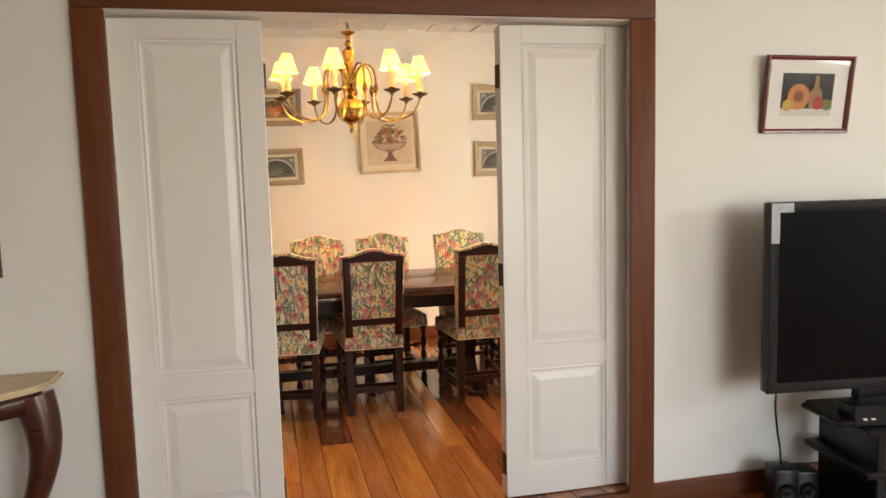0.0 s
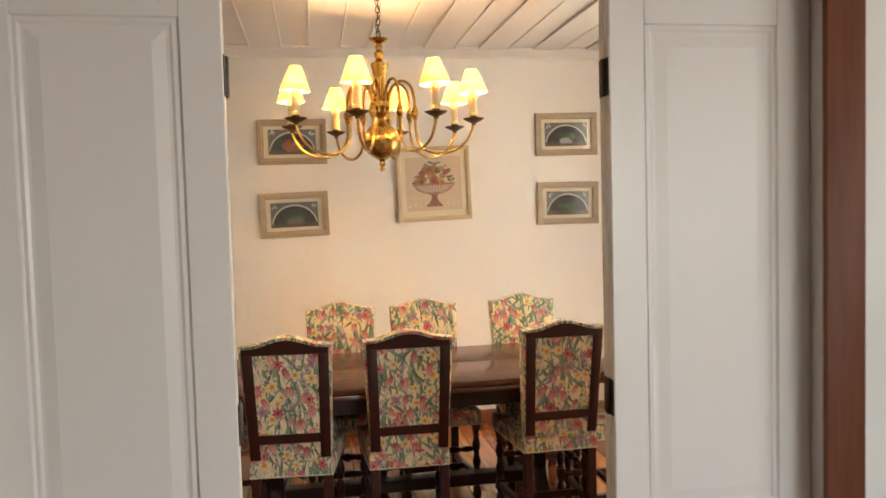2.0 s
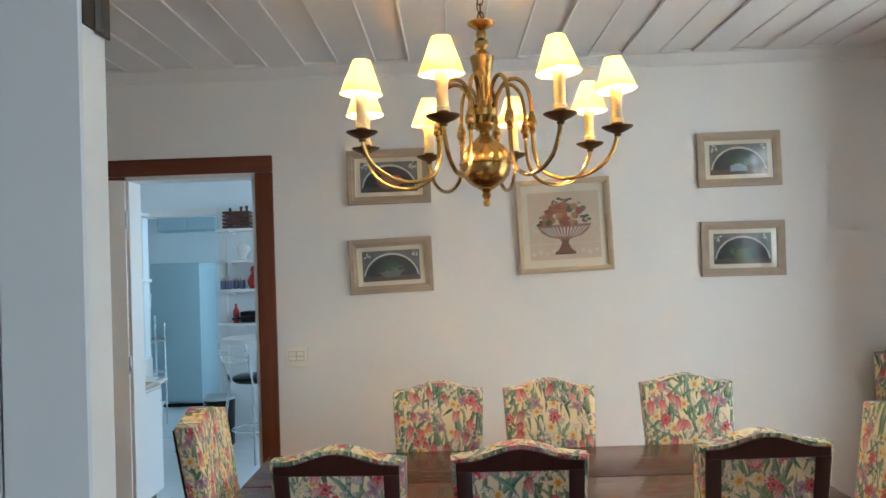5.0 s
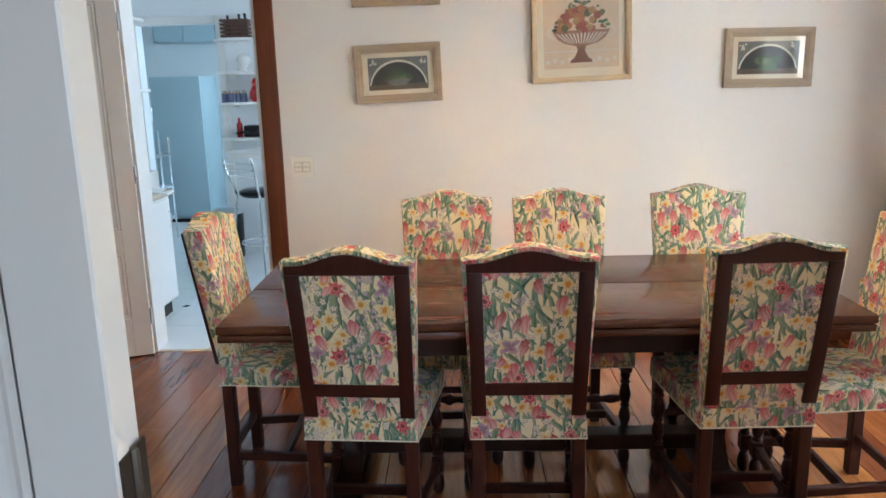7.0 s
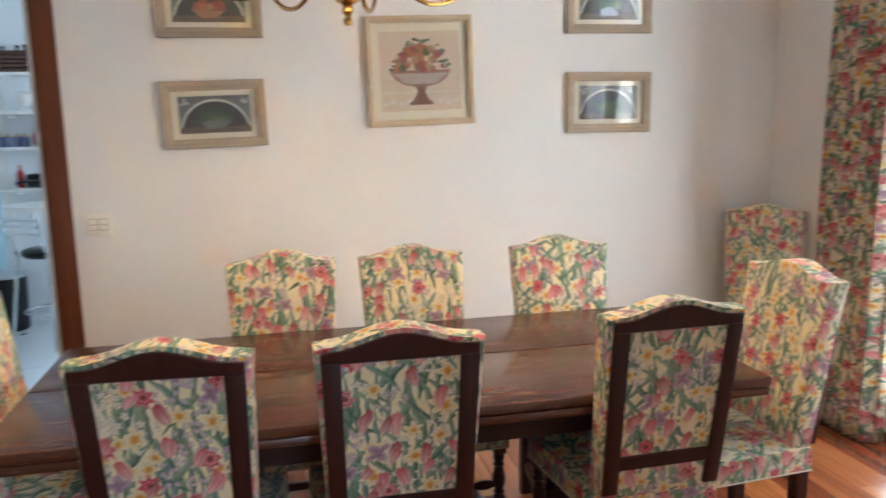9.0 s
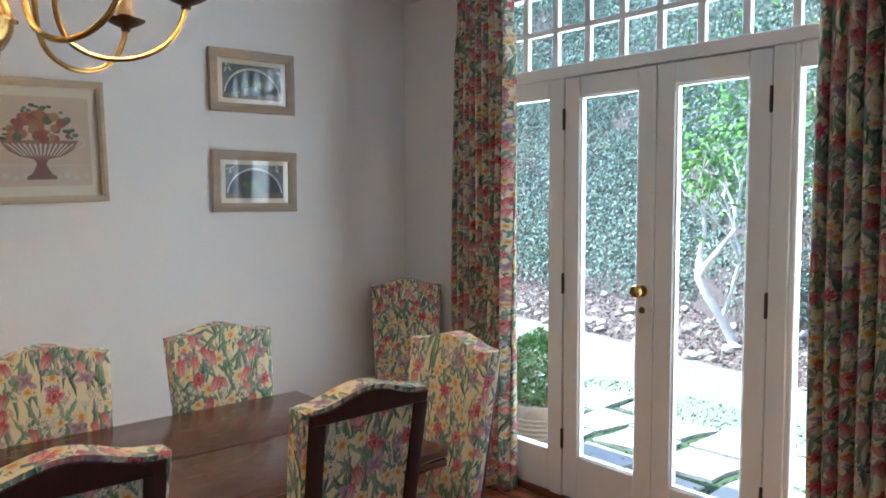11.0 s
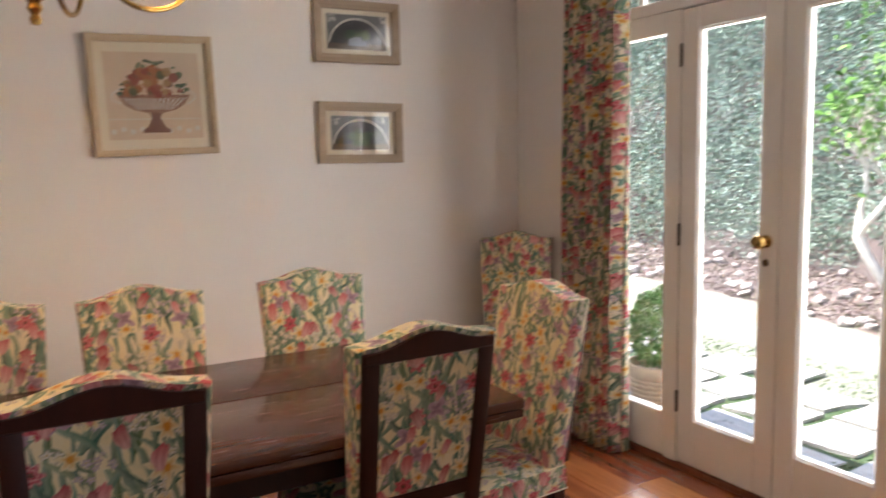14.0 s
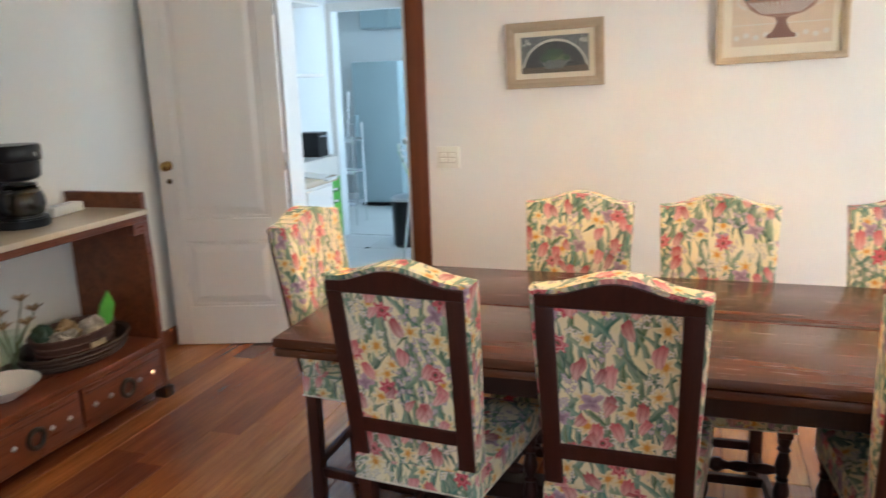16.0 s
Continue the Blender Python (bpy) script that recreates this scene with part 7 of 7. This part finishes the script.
def build_garden():
    rng = np.random.default_rng(4)
    bm = B()
    c = 300
    bm.faces.new([bm.verts.new(v) for v in ((-c, -c, GZ0 - 0.03), (c, -c, GZ0 - 0.03), (c, c, GZ0 - 0.03), (-c, c, GZ0 - 0.03))])
    structure("ground", bm, LAWN, "sunlit dry lawn", "ground")
    bm = B()
    box(bm, XR + T + 0.001, XR + T + 0.30, -3.2, 0.3, GZ0 - 0.03, -0.06, 0.006)
    structure("door_step", bm, STONE, "pale stone step outside the garden door", "step", True)
    # flagstones with grass joints
    bm = B()
    box(bm, 2.7, 4.22, -4.0, 4.5, GZ0 - 0.029, GZ0 - 0.020)
    pave = structure("pavement", bm, JOINT, "irregular pale flagstones with grassy joints", "pavement")
    random.seed(9)
    y = -3.9
    row = 0
    while y < 4.3:
        h = random.uniform(0.36, 0.50)
        x = 2.72 + (0.25 if row % 2 else 0)
        while x < 4.2:
            w = random.uniform(0.38, 0.62)
            bm = B()
            j = [random.uniform(-0.05, 0.05) for _ in range(12)]
            g = 0.036
            o = [(x + g + j[0], y + g + j[1]), (x + w / 2 + j[8], y + g + j[9] * 0.5), (x + w - g + j[2], y + g + j[3]), (x + w - g + j[4], y + h - g + j[5]), (x + w / 2 + j[10], y + h - g + j[11] * 0.5), (x + g + j[6], y + h - g + j[7])]
            lo = [bm.verts.new((px, py, GZ0 - 0.019)) for px, py in o]
            hi = [bm.verts.new((px, py, GZ0 + 0.004)) for px, py in o]
            bm.faces.new(hi)
            for i in range(6):
                bm.faces.new((lo[i], lo[(i + 1) % 6], hi[(i + 1) % 6], hi[i]))
            part("flagstone", bm, STONE, pave, smooth=False)
            x += w
        y += h
        row += 1
    # grass in the joints, thinning out towards the lawn
    spots = np.stack([rng.uniform(2.7, 4.9, 9000), rng.uniform(-3.0, 2.6, 9000), np.full(9000, GZ0 - 0.008) + rng.uniform(0, 0.012, 9000)], 1)
    tagged(leaf_cloud("joint_grass", spots.tolist(), 0.012, BLADE, rng), "short green grass growing between the flagstones", "grass", kind="stuff")
    # steep planted bank
    bm = B()
    ny, nz = 60, 24
    grid = []
    for i in range(ny + 1):
        yy = -12 + 30 * i / ny
        r = []
        for k in range(nz + 1):
            zz = -0.3 + 5.6 * k / nz
            p = Vector((bank_x(yy, zz), yy, zz))
            p.x += 0.25 * noise.noise(p * 1.3)
            r.append(bm.verts.new(p))
        grid.append(r)
    for i in range(ny):
        for k in range(nz):
            bm.faces.new((grid[i][k], grid[i + 1][k], grid[i + 1][k + 1], grid[i][k + 1]))
    structure("bank", bm, SOIL, "steep earth bank behind the garden", "slope", True)
    pts = []
    for _ in range(165000):
        yy, zz = rng.uniform(-3.0, 8.5), rng.uniform(0.16, 5.5)
        clump = 0.5 + 0.5 * noise.noise(Vector((yy * 1.1, zz * 1.1, 3.0)))
        hem = 0.62 + 0.28 * noise.noise(Vector((yy * 1.7, 0.0, 8.0)))
        if zz < hem and rng.uniform() > ((zz - 0.14) / (hem - 0.14)) ** 1.6:
            continue
        pts.append((bank_x(yy, zz) - 0.06 - 0.24 * clump * rng.uniform(), yy, zz - 0.14))
    tagged(leaf_cloud("ivy", pts, 0.026, IVY, rng), "dense small-leaved green creeper covering the bank", "ivy", kind="stuff")
    # low heap of soil, litter and stones along the foot of the bank
    def heap(yy, f):
        """Place on the heap: f runs from its front edge, 0, to the bank, 1."""
        px = bank_x(yy, 0.0) - 1.0 * (1 - f) + 0.10 * noise.noise(Vector((yy * 2.3, f, 1.0)))
        return Vector((px, yy, GZ0 - 0.035 + 0.30 * f ** 0.8 + 0.05 * f * noise.noise(Vector((yy * 4, f * 5, 2.0)))))

    bm = B()
    rows = [[bm.verts.new(heap(-4 + 12 * i / 120, k / 8) + Vector((0.12 if k == 8 else 0, 0, 0))) for k in range(9)] for i in range(121)]
    for ra, rb in zip(rows, rows[1:]):
        for k in range(8):
            bm.faces.new((ra[k], rb[k], rb[k + 1], ra[k + 1]))
    structure("soil_border", bm, SOIL, "dry brown soil heaped along the foot of the bank", "soil", True)
    litter = []
    for _ in range(16000):
        yy, f = rng.uniform(-2.5, 7.5), rng.uniform(0.02, 1.0)
        litter.append(tuple(heap(yy, f) + Vector((0, 0, 0.012 * rng.uniform()))))
    tagged(leaf_cloud("dry_leaves", litter, 0.024, LITTER, rng), "dry brown fallen leaves and chips on the soil", "leaves", kind="stuff")
    for i in range(150):
        yy = -1.6 + 8.2 * (i + 0.5) / 150 + random.uniform(-0.08, 0.08)
        r = random.uniform(0.025, 0.075)
        bm = B()
        ball(bm, (0, 0, 0), r, 10, 0.7)
        for v in bm.verts:
            v.co += noise.noise_vector(v.co * 9 + Vector((i * 3.1, 0, 0))) * r * 0.6
        at = heap(yy, 0.95 * random.random() ** 1.4)
        single("rock", bm, ROCK, pose(at.x, at.y, at.z + r * 0.3, random.uniform(-20, 20), 0, random.uniform(0, 180)), "rough reddish-grey rock at the foot of the bank", "rock", "rocks along the bank", False)
    # pale-stemmed shrub
    ob = thing("shrub", pose(6.60, 0.16, GZ0 - 0.03), "pale bare-stemmed shrub with bright green leaf tufts", "shrub")
    tips = []
    bm = B()

    def branch(p, d, ln, r, depth):
        pts = [p]
        q = p
        for k in range(4):
            d2 = (d + Vector((random.uniform(-0.22, 0.22), random.uniform(-0.3, 0.3), random.uniform(-0.05, 0.12)))).normalized()
            q = q + d2 * ln / 4
            pts.append(q)
            d = d2
        tube(bm, pts, [r * (1 - 0.09 * k) for k in range(5)], 7)
        if depth == 0:
            tips.append(q)
            return
        for k in range(2 if depth > 1 else 3):
            a = random.uniform(0, 6.28)
            nd = (d + Vector((0.45 * math.cos(a), 0.75 * math.sin(a), 0.15))).normalized()
            branch(q, nd, ln * 0.72, r * 0.62, depth - 1)

    random.seed(14)
    stem = [(0, 0, 0), (-0.03, 0.07, 0.18), (-0.10, 0.15, 0.40), (-0.17, 0.27, 0.62), (-0.20, 0.36, 0.82), (-0.19, 0.36, 1.02)]
    tube(bm, stem, (0.060, 0.050, 0.046, 0.044, 0.045, 0.034), 10)
    branch(Vector(stem[4]), Vector((0.05, -0.62, 0.70)), 0.62, 0.034, 3)
    branch(Vector(stem[5]), Vector((0.0, 0.10, 0.95)), 0.42, 0.028, 3)
    branch(Vector(stem[2]), Vector((0.05, -0.55, 0.85)), 0.60, 0.026, 3)
    part("trunk", bm, BARK, ob, "pale twisted stems")
    lp = []
    for tpt in tips:
        lp += (np.array(tpt) + rng.normal(size=(14, 3)) * (0.10, 0.12, 0.09)).tolist()
    lp += (np.array((-0.1, -0.25, 2.35)) + rng.normal(size=(900, 3)) * (0.22, 0.36, 0.42)).tolist()
    crown = leaf_cloud("crown", lp, 0.042, BRIGHT_LEAF, rng, ob)
    crown["label"] = "bright yellow-green leaf tufts"
    bm = B()
    for k in range(26):
        a, r = k * 2.4, 0.011 * math.sqrt(k)
        cpt = Vector((-0.45, -0.33 + r * math.cos(a), 1.95 + r * math.sin(a)))
        u = Vector((0.2, math.cos(a), math.sin(a))) * 0.026
        v = Vector((0.2, -math.sin(a), math.cos(a))) * 0.016
        bm.faces.new([bm.verts.new(p) for p in (cpt, cpt + u + v, cpt + u * 1.6, cpt + u - v)])
    part("flower", bm, RED_PETAL, ob, "red blossom cluster", smooth=False)
    # box plant in a woven pot beside the door
    ob = thing("potted_plant", pose(2.90, -0.42, GZ0), "clipped box plant in a woven clay pot", "potted plant")
    bm = B()
    turned(bm, [(0.105, 0), (0.115, 0.01), (0.165, 0.30), (0.178, 0.32), (0.182, 0.36), (0.165, 0.36), (0.158, 0.30), (0.0001, 0.29)], 28)
    part("pot", bm, TERRACOTTA, ob)
    for k in range(9):
        bm = B()
        zz = 0.03 + 0.03 * k
        r = 0.116 + 0.0507 * zz / 0.30 + 0.004
        tube(bm, [(r * math.cos(2 * math.pi * i / 36), r * math.sin(2 * math.pi * i / 36), zz + 0.006 * (i % 2)) for i in range(37)], 0.008, 6)
        part("weave_band", bm, TERRACOTTA, ob)
    bm = B()
    turned(bm, [(0.20, 0), (0.21, 0.02), (0.19, 0.02), (0.0001, 0.012)], 28)
    part("saucer", bm, TERRACOTTA, ob)
    g = rng.normal(size=(3600, 3))
    g /= np.linalg.norm(g, axis=1)[:, None]
    g = g * (rng.uniform(0.5, 1.0, (3600, 1)) ** 0.4) * (0.165, 0.165, 0.235) * (1 + 0.12 * np.sin(g[:, [0]] * 9) * np.cos(g[:, [2]] * 7)) + (0, 0, 0.56)
    crown = leaf_cloud("foliage", g.tolist(), 0.017, BOX_LEAF, rng, ob)


build_garden()
build_floors()
